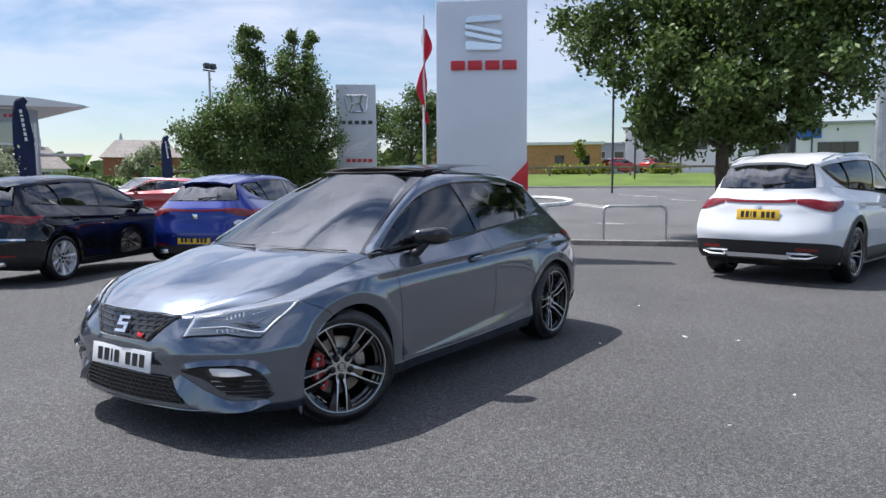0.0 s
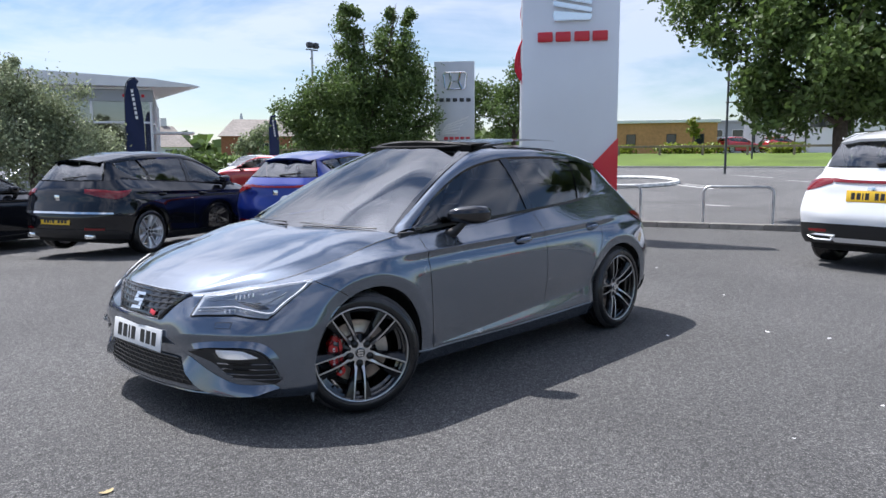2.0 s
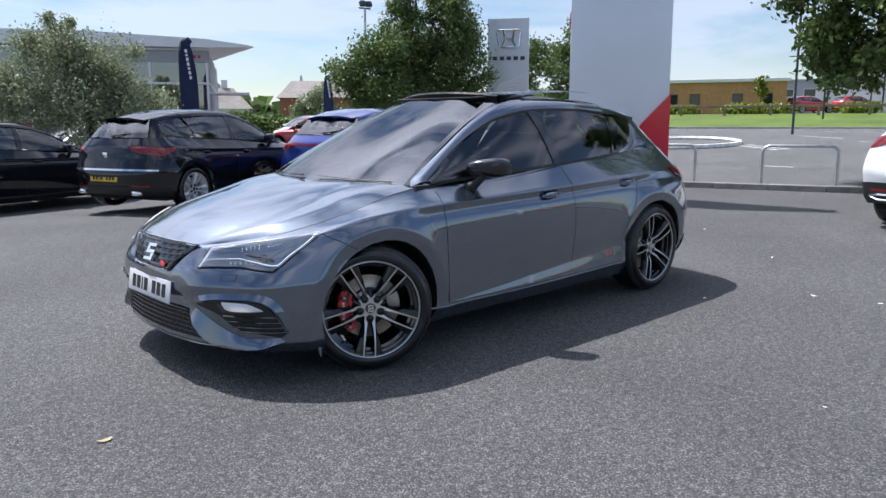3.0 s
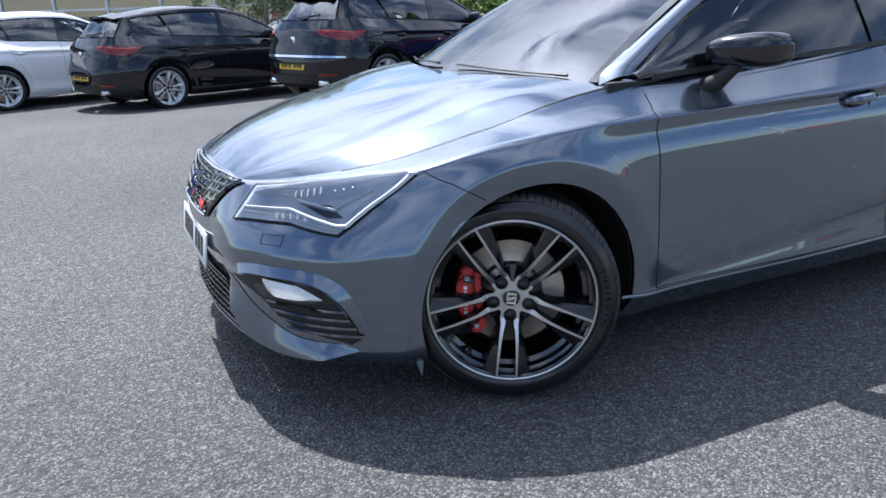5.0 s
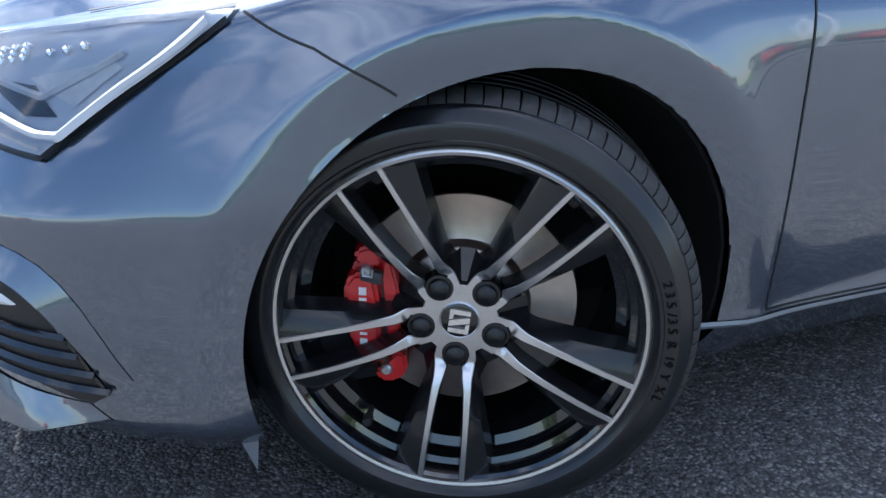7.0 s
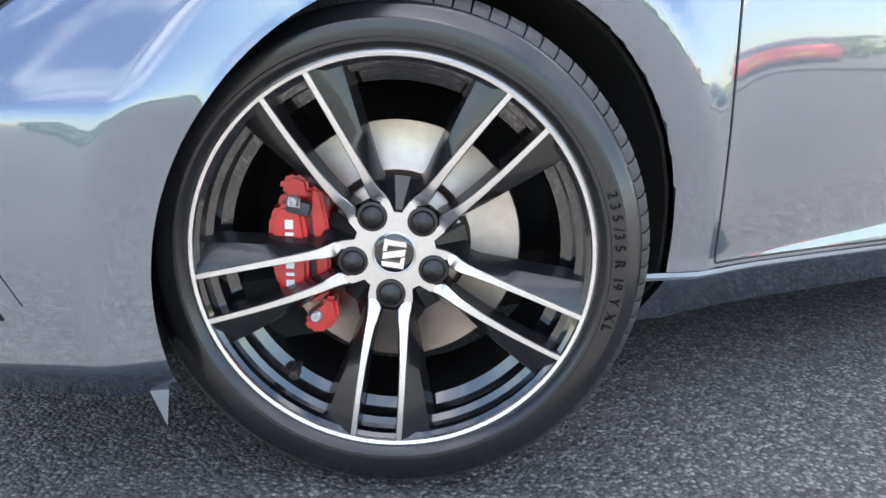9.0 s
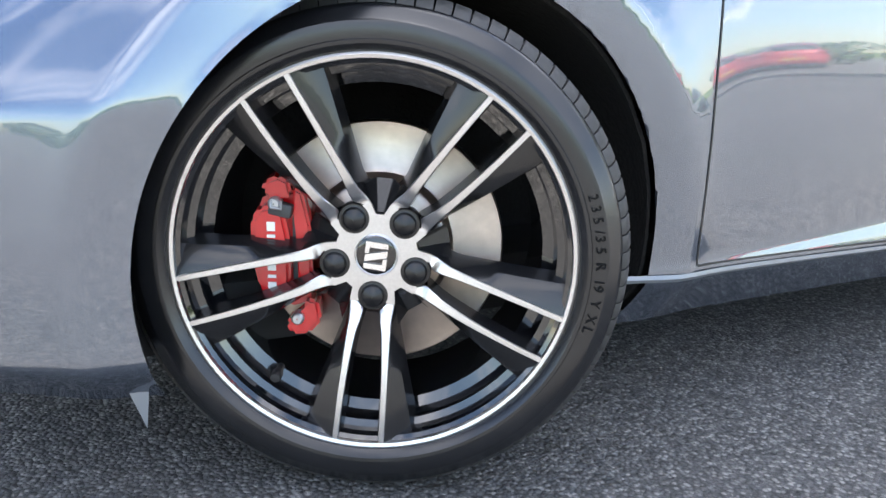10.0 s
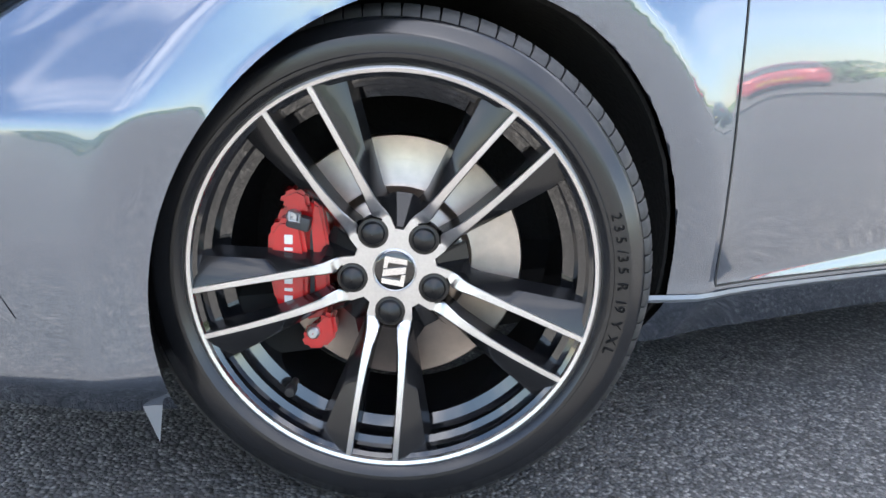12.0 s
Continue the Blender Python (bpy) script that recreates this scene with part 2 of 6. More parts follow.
DARK_GLASS = pane_mat("tinted_window_glass", (0.78, 0.86, 0.86), 0.5, 2.1)
SHOW_PANE = pane_mat("showroom_pane", (0.9, 0.96, 0.97), 0.62, 3.0)
LENS = pane_mat("clear_lamp_lens", (1, 1, 1), 0.97, 1.8)
LAMP_INSIDE = mat("lamp_housing", (0.66, 0.73, 0.83), 0.35, 0.1, stain=0.1, stain_size=20)
LAMP_SILVER = mat("lamp_reflector", (0.84, 0.86, 0.89), 0.28, 0.25, grain=0.08, grain_size=120)
GRILLE_BAR = mat("dark_chrome_grille", (0.16, 0.165, 0.17), 0.25, 0.9)
LED_STRIP = mat("white_light_guide", (0.62, 0.66, 0.72), 0.35, 0, 0.5)
RED_LENS = mat("red_lamp_lens", (0.17, 0.004, 0.006), 0.15, 0, 0.5, grain=0.25, grain_size=60)
PLATE_WHITE = mat("white_number_plate", (0.74, 0.75, 0.76), 0.32, stain=0.03)
PLATE_YELLOW = mat("yellow_number_plate", (0.72, 0.46, 0.03), 0.32, stain=0.03)
PRINT_BLACK = mat("black_print", (0.01, 0.01, 0.01), 0.5)
PRINT_WHITE = mat("white_print", (0.8, 0.8, 0.8), 0.5)
CABIN = mat("cabin_dark_trim", (0.02, 0.02, 0.022), 0.8, grain=0.2, grain_size=80)
SEAT_CLOTH = mat("dark_seat_cloth", (0.05, 0.05, 0.055), 0.85, grain=0.2, grain_size=200, bump=0.1)
UNDERSIDE = mat("underbody", (0.01, 0.01, 0.01), 0.9, grain=0.3, grain_size=20)
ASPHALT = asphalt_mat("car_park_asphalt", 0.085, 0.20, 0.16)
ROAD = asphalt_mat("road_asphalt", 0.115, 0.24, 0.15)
GRASS = mat("mown_grass", (0.088, 0.14, 0.013), 0.9, grain=0.35, grain_size=25, stain=0.25, stain_size=0.3, bump=0.6, bump_size=60)
FIELD = mat("far_ground", (0.15, 0.15, 0.11), 0.95, grain=0.3, grain_size=0.3, stain=0.3, stain_size=0.02)
KERB = mat("kerb_concrete", (0.23, 0.22, 0.20), 0.9, grain=0.2, grain_size=60, stain=0.3, stain_size=3, bump=0.2, vary=0.15)
KERB_PALE = mat("pale_kerb_concrete", (0.42, 0.41, 0.38), 0.9, grain=0.2, grain_size=20, stain=0.2, stain_size=1)
ROAD_PAINT = mat("white_road_paint", (0.62, 0.62, 0.60), 0.75, grain=0.25, grain_size=40, stain=0.3, stain_size=5)
STEEL = mat("galvanised_steel", (0.50, 0.51, 0.52), 0.42, 0.9, grain=0.12, grain_size=30, stain=0.15, stain_size=4)
DARK_STEEL = mat("dark_painted_steel", (0.05, 0.055, 0.06), 0.5, 0.2, stain=0.2)
PYLON = mat("pale_grey_cladding", (0.70, 0.73, 0.78), 0.4, 0.2, stain=0.05, stain_size=0.7)
PYLON_DARK = mat("silver_grey_cladding", (0.62, 0.64, 0.67), 0.4, 0.2, stain=0.05)
SIGN_RED = mat("red_sign_enamel", (0.58, 0.015, 0.03), 0.4, 0, 0.3, stain=0.06)
SIGN_BLUE = mat("blue_sign", (0.03, 0.14, 0.55), 0.5, stain=0.05)
NAVY = mat("navy_flag_cloth", (0.012, 0.022, 0.075), 0.8, grain=0.1, grain_size=150, stain=0.15, stain_size=2)
RED_CLOTH = mat("red_flag_cloth", (0.62, 0.02, 0.05), 0.75, grain=0.1, grain_size=150, stain=0.12, stain_size=3)
BRICK_TAN = mat("buff_brick", (0.52, 0.275, 0.125), 0.9, grain=0.12, grain_size=4, stain=0.12, stain_size=0.5)
BRICK_RED = mat("red_brick", (0.31, 0.12, 0.075), 0.9, grain=0.15, grain_size=5, stain=0.12, stain_size=0.4)
ROOF_TILE = mat("grey_brown_roof_tiles", (0.25, 0.225, 0.205), 0.9, grain=0.2, grain_size=3, stain=0.15, stain_size=0.4)
RENDER_PALE = mat("pale_cladding", (0.78, 0.79, 0.82), 0.6, stain=0.07, stain_size=0.3)
CLAD_GREY = mat("grey_cladding", (0.36, 0.38, 0.40), 0.55, 0.2, stain=0.08, stain_size=0.3)
WHITE_FRAME = mat("white_powder_coat", (0.78, 0.79, 0.80), 0.4, stain=0.04)
DARK_PANE = mat("dark_window_pane", (0.025, 0.03, 0.035), 0.08, 0, 0.5)
BARK = mat("tree_bark", (0.085, 0.068, 0.05), 0.95, grain=0.3, grain_size=18, stain=0.2, bump=0.6, bump_size=22)
TIMBER = mat("weathered_timber", (0.24, 0.19, 0.14), 0.9, grain=0.25, grain_size=30, stain=0.2)


def leaf_mat(name, color):
    m = mat(name, color, 0.5, spec=0.4)
    nodes, links = m.node_tree.nodes, m.node_tree.links
    p = nodes["Principled BSDF"]
    geo = nodes.new("ShaderNodeNewGeometry")
    hsv = nodes.new("ShaderNodeHueSaturation")
    hsv.inputs["Color"].default_value = (*color, 1)
    rng = nodes.new("ShaderNodeMapRange")
    rng.inputs["To Min"].default_value, rng.inputs["To Max"].default_value = 0.55, 1.5
    links.new(geo.outputs["Random Per Island"], rng.inputs["Value"])
    links.new(rng.outputs[0], hsv.inputs["Value"])
    links.new(hsv.outputs[0], p.inputs["Base Color"])
    tl = nodes.new("ShaderNodeBsdfTranslucent")
    links.new(hsv.outputs[0], tl.inputs[0])
    mx = nodes.new("ShaderNodeMixShader")
    mx.inputs[0].default_value = 0.35
    links.new(p.outputs[0], mx.inputs[1]), links.new(tl.outputs[0], mx.inputs[2])
    links.new(mx.outputs[0], nodes["Material Output"].inputs[0])
    return m


LEAF_DARK = leaf_mat("dark_green_leaves", (0.10, 0.155, 0.040))
LEAF_MID = leaf_mat("mid_green_leaves", (0.105, 0.160, 0.045))
LEAF_PALE = leaf_mat("grey_green_leaves", (0.255, 0.295, 0.175))
LEAF_LIME = leaf_mat("yellow_green_leaves", (0.20, 0.24, 0.03))

# ---- building tools ----
def pieces(bm):
    """The loose pieces of a bmesh, each as a list of faces."""
    seen, out = set(), []
    for f in bm.faces:
        if f in seen:
            continue
        seen.add(f)
        heap, group = [f], []
        while heap:
            g = heap.pop()
            group.append(g)
            for v in g.verts:
                for h in v.link_faces:
                    if h not in seen:
                        seen.add(h)
                        heap.append(h)
        out.append(group)
    return out


def parts(name, bm, material, parent=None, label="", smooth=True):
    """As part(), with an object for every loose piece."""
    groups = pieces(bm)
    made = []
    for group in groups:
        one, at = bmesh.new(), {}
        for f in group:
            vs = []
            for v in f.verts:
                if v not in at:
                    at[v] = one.verts.new(v.co)
                vs.append(at[v])
            one.faces.new(vs)
        made.append(part(name, one, material, parent, label, smooth))
    bm.free()
    return made[0]


def part(name, bm, material, parent=None, label="", smooth=True):
    """Links a bmesh, or a mesh, as one object under a thing or a part."""
    if isinstance(bm, bmesh.types.BMesh):
        me = bpy.data.meshes.new(name)
        bm.normal_update()
        bm.to_mesh(me)
        bm.free()
    else:
        me = bm
    if material and not me.materials:
        me.materials.append(material)
    if smooth:
        me.shade_smooth()
        me.set_sharp_from_angle(angle=radians(35))
    ob = new(name, me)
    ob.parent = parent
    if label:
        ob["label"] = label
    return ob


def thing(name, label, category, m=None, group="", kind=""):
    ob = new(name)
    ob.empty_display_size = 0.2
    ob.matrix_world = m if m is not None else Matrix()
    return tagged(ob, label, category, group, kind)


def box(bm, size, at=(0, 0, 0), bevel=0.0, m=None):
    """Adds a box with bevelled edges to bm."""
    made = bmesh.ops.create_cube(bm, size=1.0)["verts"]
    bmesh.ops.scale(bm, vec=size, verts=made)
    if bevel:
        edges = list({e for v in made for e in v.link_edges})
        made = list({v for v in made} | {v for f in bmesh.ops.bevel(bm, geom=edges, offset=bevel, segments=2, profile=0.5, affect="EDGES")["faces"] for v in f.verts})
        made = [v for v in made if v.is_valid]
    bmesh.ops.transform(bm, matrix=Matrix.Translation(at) @ (m or Matrix()), verts=made)
    return made


def box_bm(size, at=(0, 0, 0), bevel=0.0, m=None):
    bm = bmesh.new()
    box(bm, size, at, bevel, m)
    return bm


def tube(bm, points, radius, sides=8, closed=False, cap=True):
    """A round bar along points; radius a number or one a point."""
    pts = [Vector(p) for p in points]
    n = len(pts)
    rad = radius if isinstance(radius, (list, tuple)) else [radius] * n
    rings, ref = [], None
    for i, p in enumerate(pts):
        a, b = pts[i - 1 if i or closed else 0], pts[(i + 1) % n if closed or i + 1 < n else i]
        d = (b - a).normalized()
        if ref is None:
            ref = d.orthogonal().normalized()
        ref = (ref - d * ref.dot(d)).normalized()
        side = d.cross(ref)
        rings.append([bm.verts.new(p + (ref * math.cos(k * math.tau / sides) + side * math.sin(k * math.tau / sides)) * rad[i]) for k in range(sides)])
    for i in range(n if closed else n - 1):
        r0, r1 = rings[i], rings[(i + 1) % n]
        for k in range(sides):
            bm.faces.new((r0[k], r0[(k + 1) % sides], r1[(k + 1) % sides], r1[k]))
    if cap and not closed:
        bm.faces.new(rings[0][::-1]), bm.faces.new(rings[-1])
    return bm


def spun(bm, profile, steps=64, closed=False):
    """Turns a profile of (radius, y) round the y axis."""
    rings = []
    for k in range(steps):
        a = k * math.tau / steps
        rings.append([bm.verts.new((r * math.sin(a), y, r * math.cos(a))) for r, y in profile])
    n = len(profile)
    for k in range(steps):
        r0, r1 = rings[k], rings[(k + 1) % steps]
        for i in range(n if closed else n - 1):
            j = (i + 1) % n
            bm.faces.new((r0[i], r0[j], r1[j], r1[i]))
    return bm


def prism(bm, outline, y0, y1, taper=None):
    """A plate with an (x, z) outline from y0 (front) to y1; taper: the outline at y1."""
    front = [bm.verts.new((x, y0, z)) for x, z in outline]
    back = [bm.verts.new((x, y1, z)) for x, z in (taper or outline)]
    n = len(front)
    bm.faces.new(front), bm.faces.new(back[::-1])
    for i in range(n):
        bm.faces.new((front[(i + 1) % n], front[i], back[i], back[(i + 1) % n]))
    return bm


def curve3(points, n, ends=False):
    """A smooth curve through points, as an (n, 3) array; ends: the first and the last point only steer it."""
    p = np.array(points, float)
    k = len(p) - (2 if ends else 0)
    if k == 2:
        return p[0] + (p[1] - p[0]) * np.linspace(0, 1, n)[:, None]
    e = p if ends else np.vstack([2 * p[0] - p[1], p, 2 * p[-1] - p[-2]])
    t = np.linspace(0, k - 1 - 1e-9, n)
    i = t.astype(int)
    f = (t - i)[:, None]
    a, b, c, d = e[i], e[i + 1], e[i + 2], e[i + 3]
    return 0.5 * (2 * b + (c - a) * f + (2 * a - 5 * b + 4 * c - d) * f**2 + (3 * b - a - 3 * c + d) * f**3)


def even(points, n):
    """The same curve with points at even distances."""
    fine = curve3(points, max(200, 4 * n))
    d = np.r_[0, np.cumsum(np.linalg.norm(np.diff(fine, axis=0), axis=1))]
    return np.stack([np.interp(np.linspace(0, d[-1], n), d, fine[:, i]) for i in range(3)], 1)


def sheet(bm, grid, flip=False):
    """Faces over an (n, m, 3) grid; returns the vertices."""
    verts = [[bm.verts.new(p) for p in row] for row in grid]
    for i in range(len(verts) - 1):
        for j in range(len(verts[0]) - 1):
            q = (verts[i][j], verts[i + 1][j], verts[i + 1][j + 1], verts[i][j + 1])
            bm.faces.new(q[::-1] if flip else q)
    return verts


def loft(curves, n, m):
    """A grid through several curves: n along them, m across."""
    rows = np.array([curve3(c, n) if len(c) != n else np.array(c, float) for c in curves])
    return np.stack([curve3(rows[:, i], m) for i in range(n)], 0)


def both_sides(bm):
    """Adds the mirror image across y = 0."""
    geom = bm.verts[:] + bm.edges[:] + bm.faces[:]
    made = bmesh.ops.duplicate(bm, geom=geom)["geom"]
    verts = [g for g in made if isinstance(g, bmesh.types.BMVert)]
    faces = [g for g in made if isinstance(g, bmesh.types.BMFace)]
    bmesh.ops.scale(bm, vec=(1, -1, 1), verts=verts)
    bmesh.ops.reverse_faces(bm, faces=faces)
    return bm


def bars(bm, pattern, at, right, up, width, height, lift=0.0):
    """Plain upright bars in place of characters: pattern holds widths, negative ones are gaps."""
    at, right, up = Vector(at), Vector(right).normalized(), Vector(up).normalized()
    out = right.cross(up)
    total = sum(abs(w) for w in pattern)
    x = -width / 2
    for w in pattern:
        step = abs(w) / total * width
        if w > 0:
            c = at + right * (x + step / 2) + out * lift
            m = Matrix((right, up, out)).transposed().to_4x4()
            box(bm, (step, height, 0.002), c, 0.0, m)
        x += step
    return bm

# ---- cars: the nose points to -x, the left side to -y ----
# Rails of the half body, given for the left side as (x, distance from the middle, z), from the nose's middle round to the tail's middle.
RAIL_BOTTOM = [(-2.00, 0, .150), (-1.985, .25, .150), (-1.93, .50, .155), (-1.73, .775, .166), (-1.32, .86, .150), (-.80, .845, .165),
               (.31, .845, .165), (1.0, .85, .175), (1.4, .86, .20), (1.80, .80, .24), (2.02, .50, .26), (2.07, 0, .26)]
RAIL_LIP = [(-2.065, 0, .195), (-2.05, .25, .195), (-1.985, .52, .200), (-1.755, .805, .215), (-1.32, .905, .205), (-.80, .895, .245),
            (.31, .895, .25), (1.0, .895, .265), (1.4, .905, .28), (1.83, .83, .32), (2.07, .50, .33), (2.12, 0, .33)]
RAIL_LOW = [(-2.06, 0, .36), (-2.048, .25, .36), (-1.992, .55, .36), (-1.775, .805, .36), (-1.32, .915, .37), (-.80, .8945, .275),
            (.31, .877, .355), (1.0, .881, .42), (1.4, .91, .45), (1.83, .85, .45), (2.10, .50, .45), (2.15, 0, .45)]
RAIL_MID = [(-2.085, 0, .435), (-2.075, .25, .445), (-2.022, .505, .488), (-1.797, .788, .497), (-1.32, .925, .52), (-.80, .902, .50),
            (.31, .899, .55), (1.0, .902, .57), (1.4, .925, .58), (1.85, .855, .58), (2.12, .50, .55), (2.16, 0, .55)]
RAIL_UPPER = [(-2.08, 0, .515), (-2.067, .22, .52), (-2.014, .45, .555), (-1.785, .762, .560), (-1.32, .911, .65), (-.80, .8985, .69),
              (.31, .8945, .73), (1.0, .884, .75), (1.4, .905, .75), (1.83, .83, .74), (2.06, .50, .74), (2.11, 0, .74)]
RAIL_UNDER = [(-2.047, 0, .600), (-2.032, .22, .600), (-1.978, .43, .607), (-1.730, .752, .632), (-1.32, .899, .725), (-.80, .880, .770),
              (.31, .872, .797), (1.0, .855, .815), (1.4, .868, .825), (1.81, .80, .83), (2.045, .50, .83), (2.09, 0, .83)]
RAIL_SHOULDER = [(-2.01, 0, .668), (-1.997, .22, .662), (-1.945, .415, .655), (-1.66, .765, .705), (-1.32, .870, .785), (-.80, .886, .812),
                 (.31, .884, .838), (1.0, .866, .858), (1.4, .85, .88), (1.79, .765, .89), (2.02, .50, .90), (2.07, 0, .90)]
RAIL_BELT = [(-1.995, 0, .678), (-1.982, .20, .672), (-1.93, .39, .665), (-1.66, .655, .725), (-1.32, .715, .80), (-.87, .735, .897),
             (.31, .770, .968), (1.0, .70, 1.005), (1.4, .655, 1.03), (1.72, .64, 1.035), (1.93, .46, 1.02), (1.985, 0, 1.02)]
BODY_RAILS = (RAIL_BOTTOM, RAIL_LIP, RAIL_LOW, RAIL_MID, RAIL_UPPER, RAIL_UNDER, RAIL_SHOULDER, RAIL_BELT)
# how sharp each rail is, at the nose, over the wheels and doors, and at the tail
CREASE = ((0, 0, 0), (.8, .6, .6), (.6, .95, .5), (.85, 0, .6), (.3, 0, .3), (0, .1, 0), (.5, .97, .6), (.2, .2, .6))
WINDOW_LOW = [(-.80, .752, .912), (-.45, .782, .940), (0, .785, .958), (.31, .772, .974), (.75, .735, .995), (1.13, .680, 1.017)]
WINDOW_TOP = [(-.80, .735, .925), (-.50, .655, 1.105), (-.20, .600, 1.235), (.05, .585, 1.295), (.31, .580, 1.322), (.75, .568, 1.325), (1.13, .535, 1.300)]
ROOF_EDGE = [(-.93, .70, .905), (-.62, .625, 1.075), (-.30, .55, 1.240), (0, .495, 1.358), (.31, .485, 1.392), (.75, .475, 1.395), (1.15, .455, 1.368), (1.62, .43, 1.285)]
ROOF_MID = [(-.10, 0, 1.385), (.31, 0, 1.424), (.75, 0, 1.428), (1.15, 0, 1.402), (1.66, 0, 1.318)]
ARCH_FRONT, ARCH_REAR, ARCH_R = (-1.243, .305), (1.315, .31), .362


def rail(points, n):
    """A curve that meets its mirror image across y = 0 without a corner, at the nose and the tail."""
    p = np.array(points, float)
    ghost = np.array((1, -1, 1))
    return curve3([p[1] * ghost, *p, p[-2] * ghost], n, True)


class Shell:
    """The lofted half body of a car, with places on it by index."""

    def __init__(self, cols, rows):
        rails = np.array([rail(r, cols) for r in BODY_RAILS])
        k = len(rails)
        along = np.linspace(0, 11, cols)
        sharp = np.array([np.interp(along, (0, 3.0, 4.6, 8.2, 9.2, 11), (a, a, b, b, c, c)) for a, b, c in CREASE])[..., None]
        step = np.diff(rails, axis=0)
        before = np.concatenate([step[:1], step])
        after = np.concatenate([step, step[-1:]])
        mean = (before + after) / 2
        tan_in, tan_out = before * sharp + mean * (1 - sharp), after * sharp + mean * (1 - sharp)
        t = np.linspace(0, k - 1 - 1e-9, rows)
        i = t.astype(int)
        f = (t - i)[:, None, None]
        g = (2 * f**3 - 3 * f**2 + 1) * rails[i] + (f**3 - 2 * f**2 + f) * tan_out[i] + (3 * f**2 - 2 * f**3) * rails[i + 1] + (f**3 - f**2) * tan_in[i + 1]
        self.grid = np.ascontiguousarray(g.transpose(1, 0, 2))
        # a raised band with a sharp outer edge runs round each wheel arch
        for cx, cz in (ARCH_FRONT, ARCH_REAR):
            d = np.hypot(self.grid[..., 0] - cx, self.grid[..., 2] - cz) - ARCH_R
            swell = np.where(d < .068, np.clip(d, -.03, 1) / .068, np.exp(-(d - .068) / .050)) * .012
            swell *= np.clip((self.grid[..., 1] - .66) / .12, 0, 1) * np.clip((.84 - self.grid[..., 2]) / .10, 0, 1)
            self.grid[..., 1] += swell
        du, dv = np.gradient(self.grid, axis=0), np.gradient(self.grid, axis=1)
        n = np.cross(du, dv)
        self.normal = n / np.maximum(np.linalg.norm(n, axis=2, keepdims=True), 1e-9)
        if self.normal[cols // 2, rows // 2, 1] < 0:
            self.normal = -self.normal

    def index(self, p):
        d = np.linalg.norm(self.grid - np.array(p, float), axis=2)
        i, j = np.unravel_index(d.argmin(), d.shape)
        best = (float(i), float(j))
        step = 0.5
        at = d.min()
        for _ in range(14):
            for di, dj in ((step, 0), (-step, 0), (0, step), (0, -step)):
                c = (min(max(best[0] + di, 0), d.shape[0] - 1), min(max(best[1] + dj, 0), d.shape[1] - 1))
                e = np.linalg.norm(self.at(*c)[0] - np.array(p, float))
                if e < at:
                    best, at = c, e
            step *= 0.7
        return best

    def at(self, i, j):
        i0, j0 = min(int(i), self.grid.shape[0] - 2), min(int(j), self.grid.shape[1] - 2)
        f, g = i - i0, j - j0

        def mix(a):
            return (a[i0, j0] * (1 - f) * (1 - g) + a[i0 + 1, j0] * f * (1 - g) + a[i0, j0 + 1] * (1 - f) * g + a[i0 + 1, j0 + 1] * f * g)

        n = mix(self.normal)
        return mix(self.grid), n / np.linalg.norm(n)

    def line(self, points, n):
        """Indices along a curve through points that are laid onto the shell; a line that begins with "straight" keeps its corners."""
        straight = points[0] == "straight"
        idx = np.array([(*self.index(p), 0) for p in points[straight:]])
        if straight:
            d = np.r_[0, np.cumsum(np.linalg.norm(np.diff(idx, axis=0), axis=1))]
            at = np.sort(np.r_[np.linspace(0, d[-1], n - len(d) + 2), d[1:-1]])
            return np.stack([np.interp(at, d, idx[:, i]) for i in range(2)], 1)
        return even(idx, n)[:, :2]

    def patch(self, top, low, n, m, lift, depth=0.0, dip=0.0):
        """A skin between two curves on the shell, lifted off it, with a rim that goes down by depth. The shell's side is y > 0 here."""
        a, b = self.line(top, n), self.line(low, n)
        g = np.zeros((n, m, 3))
        for i in range(n):
            for j in range(m):
                w = j / (m - 1)
                q = self.at(*(a[i] * (1 - w) + b[i] * w))
                inside = min(i, n - 1 - i, j, m - 1 - j) > 0
                g[i, j] = q[0] + q[1] * (lift - (dip if inside else 0))
        return g

    def ribbon(self, bm, points, width, lift, n=24, height=0.0):
        """A flat strip along a curve on the shell."""
        idx = self.line(points, n)
        p = [self.at(*q) for q in idx]
        left, right = [], []
        for i in range(n):
            d = p[min(i + 1, n - 1)][0] - p[max(i - 1, 0)][0]
            s = np.cross(d, p[i][1])
            s /= max(np.linalg.norm(s), 1e-9)
            w = width[0] + (width[1] - width[0]) * i / (n - 1) if isinstance(width, tuple) else width
            left.append(p[i][0] + s * w / 2 + p[i][1] * lift), right.append(p[i][0] - s * w / 2 + p[i][1] * lift)
        g = np.stack([np.array(left), np.array(right)], 1)
        if height:
            mid = [(a + b) / 2 + q[1] * height for a, b, q in zip(left, right, p)]
            g = np.stack([np.array(left), np.array(mid), np.array(right)], 1)
        sheet(bm, g)


def left_out(bm):
    """Turns a half built on y > 0 to the left side, y < 0."""
    bmesh.ops.scale(bm, vec=(1, -1, 1), verts=bm.verts[:])
    bmesh.ops.recalc_face_normals(bm, faces=bm.faces[:])
    return bm


